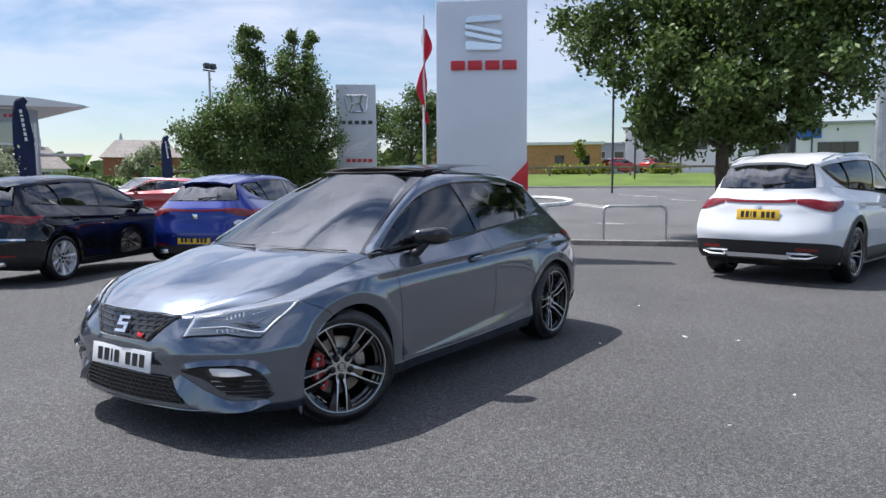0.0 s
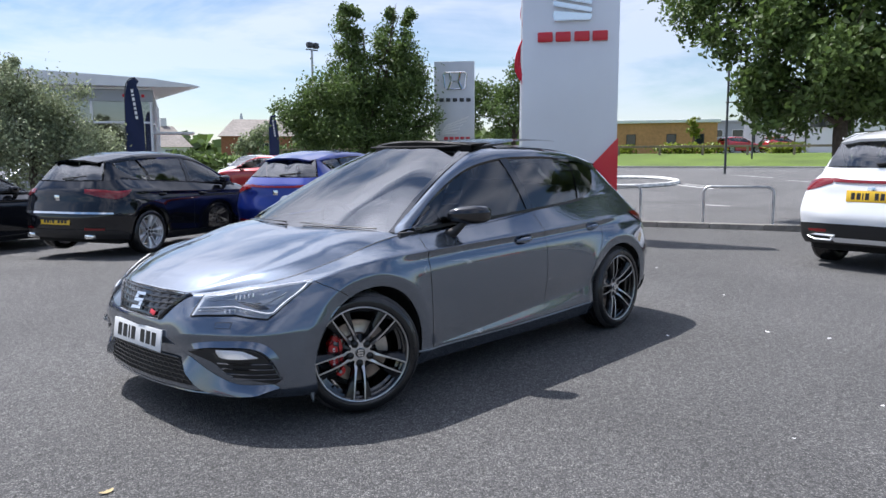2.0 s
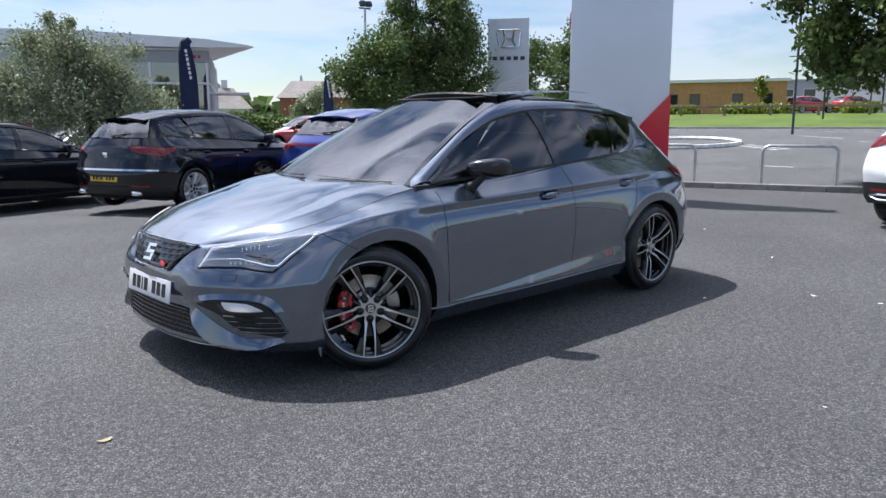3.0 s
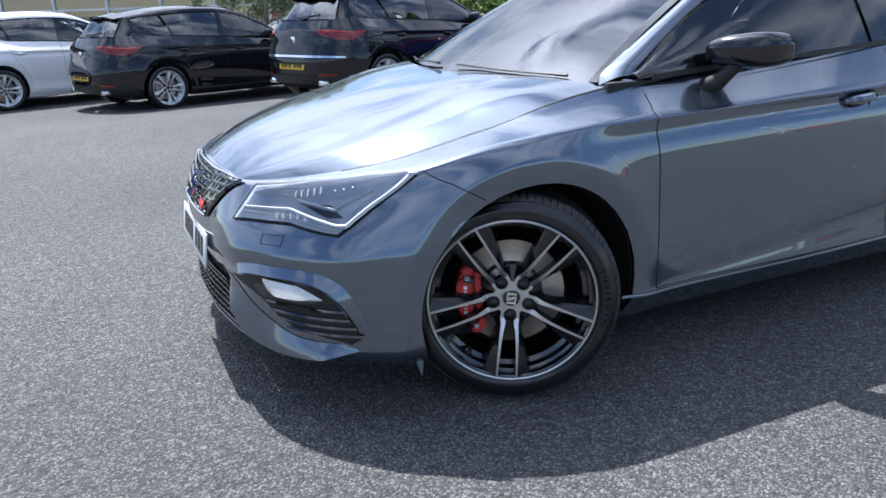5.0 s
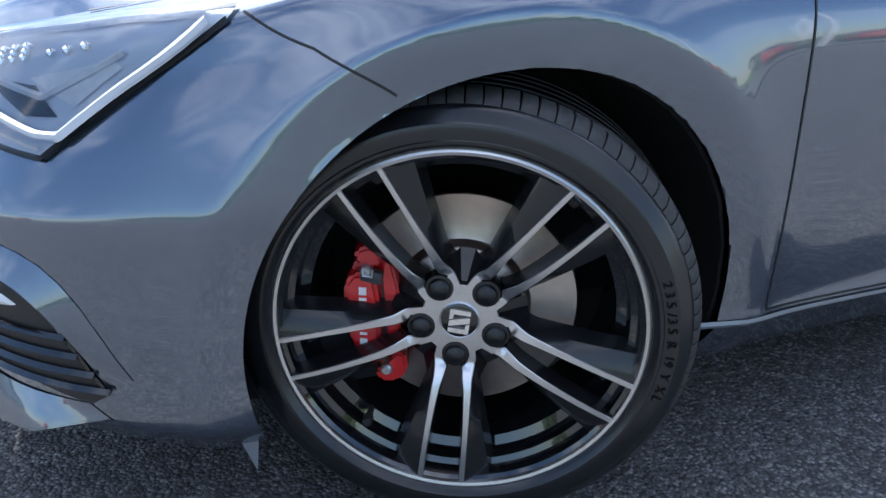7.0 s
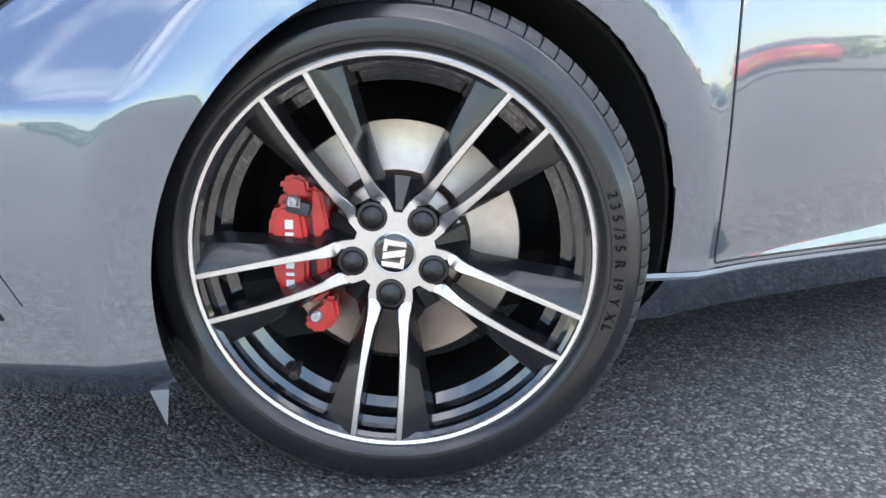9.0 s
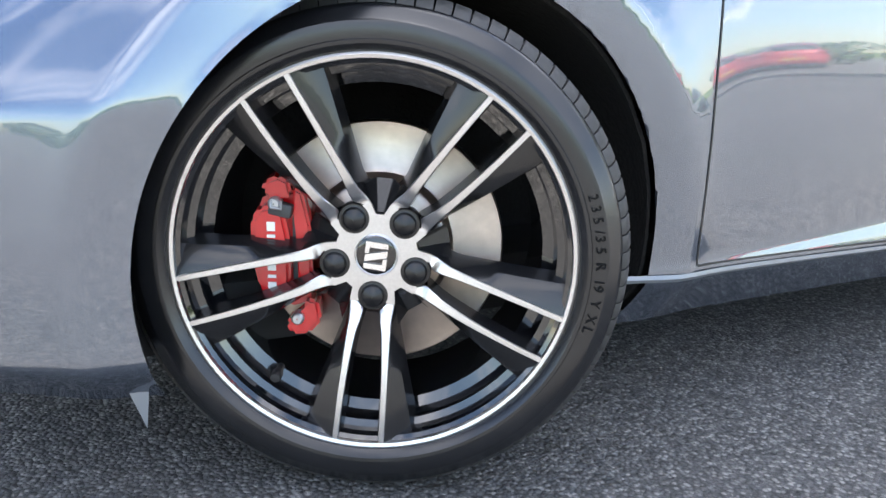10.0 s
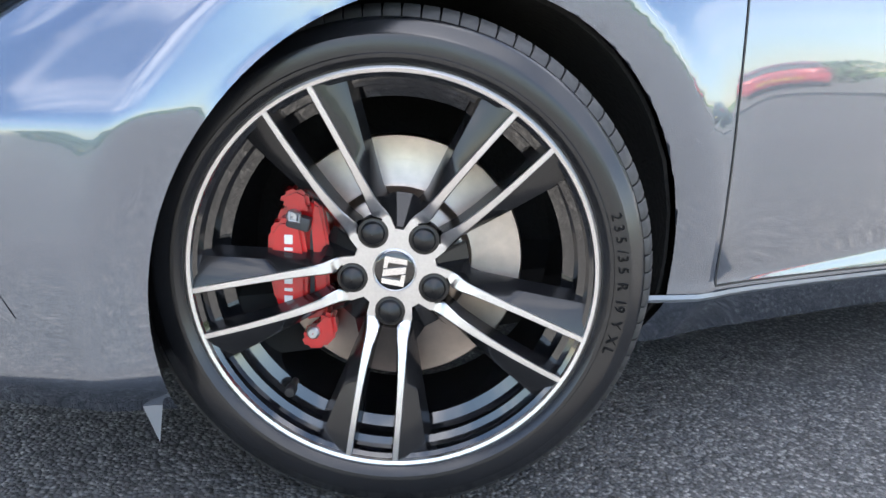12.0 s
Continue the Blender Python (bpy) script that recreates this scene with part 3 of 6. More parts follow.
def coons(front, side, back, middle, n, m, crown=0.0):
    """A patch between four curves: front and back go from the middle to the side, middle and side from front to back."""
    c0, c1, d0, d1 = even(front, m), even(back, m), even(middle, n), even(side, n)
    u, v = np.linspace(0, 1, n)[:, None, None], np.linspace(0, 1, m)[None, :, None]
    g = (1 - u) * c0[None] + u * c1[None] + (1 - v) * d0[:, None] + v * d1[:, None]
    g -= (1 - u) * (1 - v) * c0[0] + u * (1 - v) * c1[0] + (1 - u) * v * c0[-1] + u * v * c1[-1]
    g[..., 2] += crown * np.sin(np.pi * u[..., 0]) ** 0.7 * np.sin(np.pi * np.clip(v[..., 0], 0, 1)) ** 0.7
    return g


def body_sides(shell, doors):
    """Two bmeshes a side: the body and a dict of doors, cut for the wheel arches."""
    g = shell.grid.copy()
    cols, rows = g.shape[:2]
    inside = np.zeros((cols, rows), bool)
    for cx, cz in (ARCH_FRONT, ARCH_REAR):
        d = np.hypot(g[..., 0] - cx, g[..., 2] - cz)
        near = (g[..., 1] > .6)
        inside |= near & (d < ARCH_R)
    out = {}
    edge = np.zeros_like(inside)
    faces = []
    for i in range(cols - 1):
        for j in range(rows - 1):
            quad = ((i, j), (i + 1, j), (i + 1, j + 1), (i, j + 1))
            if all(inside[q] for q in quad):
                continue
            faces.append(quad)
            if any(inside[q] for q in quad):
                for q in quad:
                    edge[q] |= inside[q]
    # the vertices of the rim go out to the arch's edge
    for cx, cz in (ARCH_FRONT, ARCH_REAR):
        for i, j in zip(*np.nonzero(edge)):
            v = g[i, j, [0, 2]] - (cx, cz)
            d = np.linalg.norm(v)
            if d < ARCH_R:
                g[i, j, [0, 2]] = np.array((cx, cz)) + v * ARCH_R / max(d, 1e-6)
    for quad in faces:
        x = np.mean([g[q][0] for q in quad])
        z = np.mean([g[q][2] for q in quad])
        key = "body"
        for name, x0, x1 in doors:
            if x0 < x < x1 and z > .262 and quad[0][1] >= rows * 0.145:
                key = name
        bm, made = out.setdefault(key, (bmesh.new(), {}))
        vs = []
        for q in quad:
            if q not in made:
                made[q] = bm.verts.new(g[q])
            vs.append(made[q])
        bm.faces.new(vs)
    return {k: left_out(v[0]) for k, v in out.items()}


def flared(bm, arch, shell, depth=.30):
    """The liner inside a wheel arch, from just behind the body's edge inwards."""
    cx, cz = arch
    flat = shell.grid.reshape(-1, 3)
    flat = flat[flat[:, 1] > .55]
    rows = []
    for k in range(37):
        a = radians(-17 + 214 * k / 36)
        x, z = cx + ARCH_R * math.cos(a), cz + ARCH_R * math.sin(a)
        y = flat[np.hypot(flat[:, 0] - x, flat[:, 2] - z).argmin(), 1] - .004
        rows.append([(cx + r * math.cos(a), -yy, cz + r * math.sin(a)) for r, yy in ((ARCH_R + .005, y - .014), (ARCH_R - .001, y - .015), (ARCH_R + .010, y - .05), (ARCH_R + .012, .60))])
    sheet(bm, np.array(rows))
    wall = [bm.verts.new(r[-1]) for r in rows]
    bm.faces.new(wall)
    return bm


def car_shape(shell, root, paint, glass, rear_glass, hero):
    """The painted body, doors, bonnet, roof, glazing and cabin of one car."""
    n_long = 40 if hero else 20
    doors = [("front_door", -.803, .335), ("rear_door", .335, .985)]
    for side in (1, -1):
        for name, bm in body_sides(shell, doors).items():
            if side < 0:
                bmesh.ops.scale(bm, vec=(1, -1, 1), verts=bm.verts[:])
                bmesh.ops.reverse_faces(bm, faces=bm.faces[:])
            part({"body": "side_panel"}.get(name, name), bm, paint, root)

    def half(grid, name, material, two=True, flip=False, thick=0.0, parent=root, label=""):
        bm = bmesh.new()
        sheet(bm, grid)
        left_out(bm)
        if two:
            both_sides(bm)
            bmesh.ops.remove_doubles(bm, verts=bm.verts[:], dist=1e-4)
        bmesh.ops.recalc_face_normals(bm, faces=bm.faces[:])
        if thick:
            bmesh.ops.solidify(bm, geom=bm.faces[:], thickness=thick)
        return parts(name, bm, material, parent, label)

    belt = curve3(RAIL_BELT, 221)
    k2, k5 = 221 * 2 // 11, 221 * 5 // 11
    middle = [(-1.995, 0, .678), (-1.90, 0, .735), (-1.75, 0, .790), (-1.5, 0, .850), (-1.25, 0, .896), (-1.125, 0, .917)]
    cowl = [(-1.125, 0, .917), (-1.078, .35, .923), (-.972, .60, .917), (-.87, .735, .897)]
    hood = coons(belt[:k2 + 1:4], belt[k2:k5 + 1:6], cowl, middle, 48, 40, 0.010)
    uu, vv = np.linspace(0, 1, 48)[:, None], np.linspace(0, 1, 40)[None]
    edge_v = .80 - .22 * uu
    hood[..., 2] += .009 * np.clip((vv - edge_v) / .10 + .5, 0, 1) * np.sin(math.pi * np.clip(uu, 0, 1)) ** .6 * np.clip((1 - vv) / .16, 0, 1)
    half(hood, "bonnet", paint)
    # pillars and roof sides: from the windows' upper edge to the roof's edge
    top = curve3(WINDOW_TOP, n_long)
    edge = curve3(ROOF_EDGE[:-1], n_long)
    edge[0] = (-.905, .712, .90)
    bulge = (top + edge) / 2 + np.array([0, .012, .010])
    half(loft([top, bulge, edge], n_long, 7), "roof_side", paint)
    # front pillar foot
    foot = np.array([[(-.905, .712, .90), (-.87, .735, .897)], [(-.84, .725, .918), (-.80, .752, .912)]])
    half(foot, "pillar_foot", paint)
    # rear pillar
    inner = [(1.13, .680, 1.017), (1.33, .625, 1.075), (1.50, .525, 1.185), (1.555, .475, 1.248), (1.62, .43, 1.285)]
    outer = [(1.13, .688, 1.016), (1.40, .655, 1.03), (1.60, .645, 1.033), (1.74, .63, 1.035), (1.83, .57, 1.03)]
    mid = [(1.13, .686, 1.0175), (1.37, .655, 1.045), (1.57, .605, 1.095), (1.66, .555, 1.135), (1.73, .505, 1.155)]
    half(loft([inner, mid, outer], 20, 8), "rear_pillar", paint)
    tip = [(1.13, .535, 1.300), (1.35, .505, 1.283), (1.555, .475, 1.248)]
    edge2 = [(1.15, .455, 1.368), (1.40, .447, 1.328), (1.62, .43, 1.285)]
    half(loft([tip, [(1.14, .51, 1.336), (1.38, .487, 1.308), (1.59, .46, 1.268)], edge2], 12, 5), "roof_side_rear", paint)
    # roof and screens
    roof_edge = curve3(ROOF_EDGE[3:], 24)
    roof_mid = curve3(ROOF_MID, 24)
    roof_q = roof_edge * .45 + roof_mid * .55 + np.array([0, 0, .012])
    half(loft([roof_edge, roof_q, roof_mid], 24, 12), "roof", PIANO_BLACK if hero else paint)
    ws_edge = curve3([(-.905, .70, .905), (-.62, .622, 1.078), (-.30, .548, 1.243), (0, .492, 1.362)], 16)
    ws_mid = curve3([(-1.115, 0, .915), (-.80, 0, 1.085), (-.45, 0, 1.245), (-.10, 0, 1.387)], 16)
    ws_q = ws_edge * .5 + ws_mid * .5 + np.array([-.045, 0, .012])
    half(loft([ws_edge, ws_q, ws_mid], 16, 13), "windscreen", SCREEN_GLASS)
    band = np.stack([ws_edge + np.array([.0, .004, .003]), ws_edge + np.array([-.012, -.028, .004])], 1)
    half(band, "windscreen_edge", PIANO_BLACK)
    rg_edge = curve3([(1.64, .425, 1.275), (1.76, .50, 1.14), (1.84, .555, 1.03)], 10)
    rg_mid = curve3([(1.70, 0, 1.295), (1.86, 0, 1.15), (1.965, 0, 1.025)], 10)
    rg_q = rg_edge * .5 + rg_mid * .5 + np.array([.05, 0, .006])
    half(loft([rg_edge, rg_q, rg_mid], 10, 11), "rear_screen", rear_glass)
    # roof spoiler
    sp = np.array([[(1.52, .43, 1.305), (1.55, .22, 1.345), (1.56, 0, 1.35)], [(1.74, .40, 1.268), (1.79, .2, 1.30), (1.80, 0, 1.305)], [(1.735, .39, 1.245), (1.78, .2, 1.275), (1.79, 0, 1.28)], [(1.62, .38, 1.245), (1.66, .2, 1.275), (1.67, 0, 1.28)]])
    half(sp, "roof_spoiler", paint)
    # side windows
    low, top6 = curve3(WINDOW_LOW, 60), curve3(WINDOW_TOP, 60)

    def by_x(c, x0, x1, n):
        xs = np.linspace(x0, x1, n)
        return np.stack([xs, np.interp(xs, c[:, 0], c[:, 1]), np.interp(xs, c[:, 0], c[:, 2])], 1)

    def pane(a, b, name, material):
        grid = np.stack([a * (1 - w) + b * w + np.array([0, .018 * math.sin(math.pi * w) - .004, 0]) for w in np.linspace(0, 1, 6)], 1)
        half(grid, name, material)

    pane(by_x(low, -.79, .275, 16), by_x(top6, -.79, .215, 16), "front_side_window", GLASS)
    pane(by_x(low, .345, 1.03, 14), by_x(top6, .285, 1.13, 14), "rear_side_window", rear_glass)
    a, b = by_x(low, -.785, -.56, 5), by_x(top6, -.785, -.60, 5)
    half(np.stack([a * (1 - w) + b * w + np.array([0, .006 * math.sin(math.pi * w) + .002, 0]) for w in np.linspace(0, 1, 4)], 1), "mirror_sail", PIANO_BLACK)
    quarter_low = curve3([(1.05, .692, 1.013), (1.13, .680, 1.017), (1.33, .625, 1.075), (1.50, .525, 1.185), (1.545, .478, 1.243)], 14)
    quarter_top = curve3([(1.17, .525, 1.293), (1.35, .505, 1.280), (1.55, .476, 1.247)], 14)
    pane(quarter_low, quarter_top, "quarter_window", rear_glass)
    for x0, x1, y0, y1 in ((.27, .35, .21, .29), (1.025, 1.06, 1.125, 1.175)):
        a, b = by_x(low, x0, x1, 3), by_x(top6, y0, min(y1, 1.13), 3)
        grid = np.stack([a * (1 - w) + b * w + np.array([0, .018 * math.sin(math.pi * w) + .003, 0]) for w in np.linspace(0, 1, 6)], 1)
        half(grid, "door_pillar", PIANO_BLACK)
    # rubber seal along the windows' feet
    seal = np.stack([by_x(low, -.74, 1.12, 30) + np.array([0, .008, -.010]), by_x(low, -.74, 1.12, 30) + np.array([0, .006, .008])], 1)
    half(seal, "window_seal", TRIM_BLACK)
    top_seal = np.stack([by_x(top6, -.78, 1.13, 30) + np.array([0, .004, -.012]), by_x(top6, -.78, 1.13, 30) + np.array([0, .006, .006])], 1)
    half(top_seal, "window_seal", PIANO_BLACK)
    # cabin
    bm = bmesh.new()
    box(bm, (2.7, 1.40, .06), (.45, 0, .50), .02)
    box(bm, (.10, 1.36, .50), (1.66, 0, .72), .03)
    for s in (-1, 1):
        box(bm, (2.2, .03, .42), (.2, s * .74, .70), .01)
    part("cabin_tub", bm, CABIN, root)
    dash = bmesh.new()
    box(dash, (.55, 1.36, .30), (-.72, 0, .745), .08)
    part("dashboard", dash, CABIN, root)
    for s in (-1, 1):
        seat = bmesh.new()
        box(seat, (.50, .50, .16), (.02, s * .36, .58), .05)
        box(seat, (.13, .48, .60), (.33, s * .36, .88), .05, pose(0, 0, 0, 0, 16, 0))
        box(seat, (.10, .27, .20), (.445, s * .36, 1.20), .04, pose(0, 0, 0, 0, 10, 0))
        part("front_seat", seat, SEAT_CLOTH, root)
    rear = bmesh.new()
    box(rear, (.48, 1.20, .16), (.95, 0, .60), .05)
    box(rear, (.14, 1.20, .50), (1.28, 0, .86), .05, pose(0, 0, 0, 0, 20, 0))
    for y in (-.36, .36):
        box(rear, (.08, .25, .15), (1.38, y, 1.15), .03, pose(0, 0, 0, 0, 14, 0))
    part("rear_bench", rear, SEAT_CLOTH, root)
    wheel = bmesh.new()
    a = [Vector((-.38, .37, .85)) + Matrix.Rotation(radians(-24), 3, "Y") @ Vector((0, .18 * math.cos(t), .18 * math.sin(t))) for t in np.linspace(0, math.tau, 25)[:-1]]
    tube(wheel, a, .015, 8, closed=True)
    box(wheel, (.05, .34, .05), (-.39, .37, .85), .015, pose(0, 0, 0, 0, -24, 0))
    part("steering_wheel", wheel, CABIN, root)
    under = bmesh.new()
    box(under, (3.5, 1.50, .10), (.03, 0, .22), .02)
    box(under, (1.70, 1.66, .14), (-.02, 0, .235), .02)
    part("underbody", under, UNDERSIDE, root)
    for arch in (ARCH_FRONT, ARCH_REAR):
        parts("wheel_arch_liner", both_sides(flared(bmesh.new(), arch, shell)), LINER, root)


def mirror_parts(root, paint, cap, side=-1):
    """A door mirror with its cap, housing and arm."""
    arm = bmesh.new()
    tube(arm, [(-.535, .79, .872), (-.528, .83, .892), (-.512, .860, .925), (-.495, .872, .955)], [.034, .028, .022, .028], 12)
    shell_bm, low_bm = bmesh.new(), bmesh.new()
    for bm, z0, z1 in ((shell_bm, .12, math.pi / 2), (low_bm, -math.pi / 2, .12)):
        g = []
        for a in np.linspace(0, math.tau, 29):
            row = []
            for b in np.linspace(z0, z1, 9):
                cx, cy, cz = math.cos(a) * math.cos(b), math.sin(a) * math.cos(b), math.sin(b)
                e = .72
                x, y, z = (math.copysign(abs(c) ** e, c) for c in (cx, cy, cz))
                k = .78 + .22 * (y + 1) / 2
                row.append((-.455 + x * .085 - y * -.045, .882 + y * .105, .990 + z * .062 * k + y * .004))
            g.append(row)
        sheet(bm, np.array(g))
    for bm, name, material in ((arm, "mirror_arm", TRIM_BLACK), (shell_bm, "mirror_cap", cap), (low_bm, "mirror_housing", PIANO_BLACK)):
        if side < 0:
            left_out(bm)
        bmesh.ops.remove_doubles(bm, verts=bm.verts[:], dist=1e-5)
        bmesh.ops.recalc_face_normals(bm, faces=bm.faces[:])
        part(name, bm, material, root)


def handle_parts(root, paint):
    for x, y, z in ((.105, .868, .792), (.985, .838, .815)):
        for s in (-1, 1):
            cup = bmesh.new()
            spun(cup, [(0.001, -.001), (.024, -.002), (.034, -.006), (.038, -.0125)], 20)
            bmesh.ops.transform(cup, matrix=Matrix.Translation((x - .005, s * (y + .004), z)) @ Matrix.Diagonal((1.5, -s * 1.0, 1.0, 1)), verts=cup.verts[:])
            bmesh.ops.recalc_face_normals(cup, faces=cup.faces[:])
            # black instead of body colour: the recess's shade is put into the cup
            part("handle_recess", cup, PIANO_BLACK, root)
            bar = bmesh.new()
            pts = [(x - .085 + .17 * t, s * (y + .012 + .022 * math.sin(math.pi * t)), z + .012 * t) for t in np.linspace(0, 1, 9)]
            tube(bar, pts, [.009, .014, .016, .0165, .0165, .0165, .016, .014, .009], 8)
            part("door_handle", bar, paint, root)


def alloy_wheel(root, m, rim_r, tyre_r, width, spokes, turn, face, back, hero=False):
    """A wheel under root at m; its outer side is -y, the lip lies at y = 0. The brake stays upright."""
    hub = new("wheel")
    hub.parent = root
    hub.matrix_local = m
    w = width
    tyre = bmesh.new()
    r0, r1 = rim_r, tyre_r
    s = r1 - r0
    prof = [(r0 - .004, .012), (r0 + .003, -.003), (r0 + .14 * s, -.010), (r0 + .20 * s, -.0108), (r0 + .22 * s, -.009), (r0 + .42 * s, -.0105), (r0 + .50 * s, -.009), (r0 + .53 * s, -.0065), (r0 + .70 * s, .001),
            (r0 + .76 * s, .005), (r0 + .78 * s, .010), (r0 + .90 * s, .026), (r1 - .006, .040)] if hero else [(r0 - .004, .012), (r0 + .004, -.004), (r0 + .16 * s, -.011), (r0 + .22 * s, -.0115), (r0 + .24 * s, -.0095), (r0 + .5 * s, -.0125), (r0 + .62 * s, -.0115), (r0 + .66 * s, -.009), (r0 + .80 * s, -.005),
            (r0 + .91 * s, .006), (r1 - .004, .020), (r1 - .001, .032)]
    prof += [(r1 - (.006 if hero else 0), .042)]
    for k in range(4):
        y = .045 + (w - .09) * (k + .5) / 4
        prof += [(r1 + .001, y - .005), (r1 - .007, y - .0045), (r1 - .007, y + .0045), (r1 + .001, y + .005)]
    prof += [(r1, w - .034), (r1 - .004, w - .02), (r0 + .8 * s, w + .004), (r0 + .4 * s, w + .008), (r0, w)]
    spun(tyre, prof, 96 if hero else 40)
    part("tyre", tyre, RUBBER, hub)
    if hero:
        lug = bmesh.new()
        # shoulder blocks with open grooves between them, wider towards the crown
        n_lug = 88
        step = math.tau / n_lug
        for k in range(n_lug):
            ring = []
            for f, r, y in ((.045, r1 - .0150, .0090), (.05, r1 - .0085, .0140), (.06, r1 - .0038, .0225), (.085, r1 + .0002, .033), (.09, r1 + .0010, .045)):
                a0, a1 = (k + f - .10 * y / .045) * step, (k + 1 - f - .10 * y / .045) * step
                ring.append([(q * math.sin(a), yy, q * math.cos(a)) for a, q, yy in ((a0, r - .006, y + .004), (a0, r - .0005, y), (a0 + .05 * step, r, y - .0002), (a1 - .05 * step, r, y - .0002), (a1, r - .0005, y), (a1, r - .006, y + .004))])
            sheet(lug, np.array(ring))
        bmesh.ops.recalc_face_normals(lug, faces=lug.faces[:])
        tagged(part("tread", lug, RUBBER_WORN, hub), kind="stuff")
    barrel = bmesh.new()
    spun(barrel, [(r0 - .007, .006), (r0 - .012, .010), (r0 - .0125, .032), (r0 - .021, .036), (r0 - .0225, .062), (r0 - .036, .068), (r0 - .038, w - .03), (r0 - .01, w)], 72 if hero else 32)
    part("rim_barrel", barrel, back, hub)
    lip = bmesh.new()
    spun(lip, [(r0 - .0072, .006), (r0 - .0062, .0005), (r0 - .002, -.001), (r0 + .001, .0005), (r0 + .0015, .006)], 96 if hero else 48)
    part("rim_lip", lip, face, hub)
    turned = Matrix.Rotation(turn, 4, "Y")
    tip_r, hub_y = r0 - .007, .043
    for k in range(spokes):
        a = turned @ Matrix.Rotation(k * math.tau / spokes, 4, "Y")
        for sgn in (-1, 1):
            # a bar from the hub to the lip: a narrow bright face over a wider dark body
            front, body_low = bmesh.new(), bmesh.new()
            stations = curve3([(.0605, .0243, .0049, hub_y), (.066, .0230, .0060, hub_y), (.073, .0199, .0087, hub_y - .003), (.081, .0199, .0079, hub_y - .009), (.090, .0206, .0070, hub_y - .0145),
                               (.102, .0224, .0061, .0235), (.14, .0255, .0049, .014), (.19, .0282, .0042, .006), (tip_r, .0300, .0038, .0005)], 25 if hero else 9)
            k_r = r0 / .2505
            rows, low = [], []
            for r, off, half_w, y in stations:
                r *= k_r
                rows.append([(sgn * (off - half_w), y + .0015, r), (sgn * (off - half_w * .8), y, r), (sgn * (off + half_w * .8), y, r), (sgn * (off + half_w), y + .0015, r)])
                flare = max(0.0, (r / k_r - .10)) / .14
                low.append([(sgn * (off - half_w - .004), y + .034, r), (sgn * (off - half_w), y + .0016, r), (sgn * (off + half_w), y + .0016, r),
                            (sgn * (off + half_w + .004 + .034 * flare), y + .012 + .006 * flare, r), (sgn * (off + half_w + .010 + .036 * flare), y + .045, r)])
            sheet(front, np.array(rows)), sheet(body_low, np.array(low))
            for bm, name, material in ((front, "spoke_face", face), (body_low, "spoke", SPOKE_BLACK if hero else back)):
                bmesh.ops.transform(bm, matrix=a, verts=bm.verts[:])
                bmesh.ops.recalc_face_normals(bm, faces=bm.faces[:])
                part(name, bm, material, hub)
    centre = bmesh.new()
    outline = []
    for k in range(spokes):
        base = turn + k * math.tau / spokes
        for da, r in ((-.027, .046), (-.0293, .0635), (-.0177, .0635), (-.0177, .056), (.0177, .056), (.0177, .0635), (.0293, .0635), (.027, .046)):
            outline.append((da * math.cos(base) + r * math.sin(base), r * math.cos(base) - da * math.sin(base)))
    prism(centre, outline, hub_y - .001, hub_y + .03)
    part("wheel_centre", centre, face, hub)
    cap = bmesh.new()
    spun(cap, [(.0005, hub_y - .005), (.022, hub_y - .005), (.0252, hub_y - .0035), (.026, hub_y)], 32)
    part("centre_cap", cap, PIANO_BLACK, hub)
    ring = bmesh.new()
    spun(ring, [(.0255, hub_y - .0036), (.0265, hub_y - .0042), (.0278, hub_y - .003), (.0280, hub_y)], 32)
    part("cap_ring", ring, ALLOY, hub)
    badge = bmesh.new()
    edge = [(-.0180, -.0145), (-.002, -.0145), (-.003, -.0095), (-.0105, -.009), (-.0110, .0145), (-.0175, .0135)]
    for pts in (edge, [(-x, -z) for x, z in edge], [(-.0085, .0140), (.0005, .0140), (.0085, -.0140), (-.0005, -.0140)]):
        prism(badge, pts, hub_y - .008, hub_y - .0045)
    bmesh.ops.rotate(badge, cent=(0, 0, 0), matrix=Matrix.Rotation(radians(97), 3, "Y"), verts=badge.verts[:])
    part("cap_badge", badge, CHROME, hub)
    for k in range(spokes):
        a = turned @ Matrix.Rotation(k * math.tau / spokes, 4, "Y")
        nut = bmesh.new()
        spun(nut, [(.0005, hub_y - .012), (.008, hub_y - .011), (.0132, hub_y - .0075), (.0152, hub_y - .002), (.0155, hub_y - .0018), (.0192, hub_y - .0018), (.0200, hub_y + .0002), (.0200, hub_y + .02)], 24)
        bmesh.ops.transform(nut, matrix=a @ Matrix.Translation((0, 0, .0545)), verts=nut.verts[:])
        part("wheel_bolt", nut, NUT_BLACK, hub)
    if hero:
        for k in range(spokes):
            # the dark pocket between two pairs, with a bevelled floor
            a = turned @ Matrix.Rotation((k + .5) * math.tau / spokes, 4, "Y")
            notch = bmesh.new()
            sheet(notch, np.array([[(-.0052, hub_y + .004, .053), (-.0040, hub_y + .010, .054), (.0040, hub_y + .010, .054), (.0052, hub_y + .004, .053)],
                                   [(-.0150, hub_y + .004, .072), (-.0068, hub_y + .020, .072), (.0068, hub_y + .020, .072), (.0150, hub_y + .004, .072)],
                                   [(-.0230, hub_y - .004, .094), (-.0105, hub_y + .032, .094), (.0105, hub_y + .032, .094), (.0230, hub_y - .004, .094)]]))
            bmesh.ops.transform(notch, matrix=a, verts=notch.verts[:])
            bmesh.ops.recalc_face_normals(notch, faces=notch.faces[:])
            part("hub_notch", notch, SPOKE_BLACK, hub)
        valve = bmesh.new()
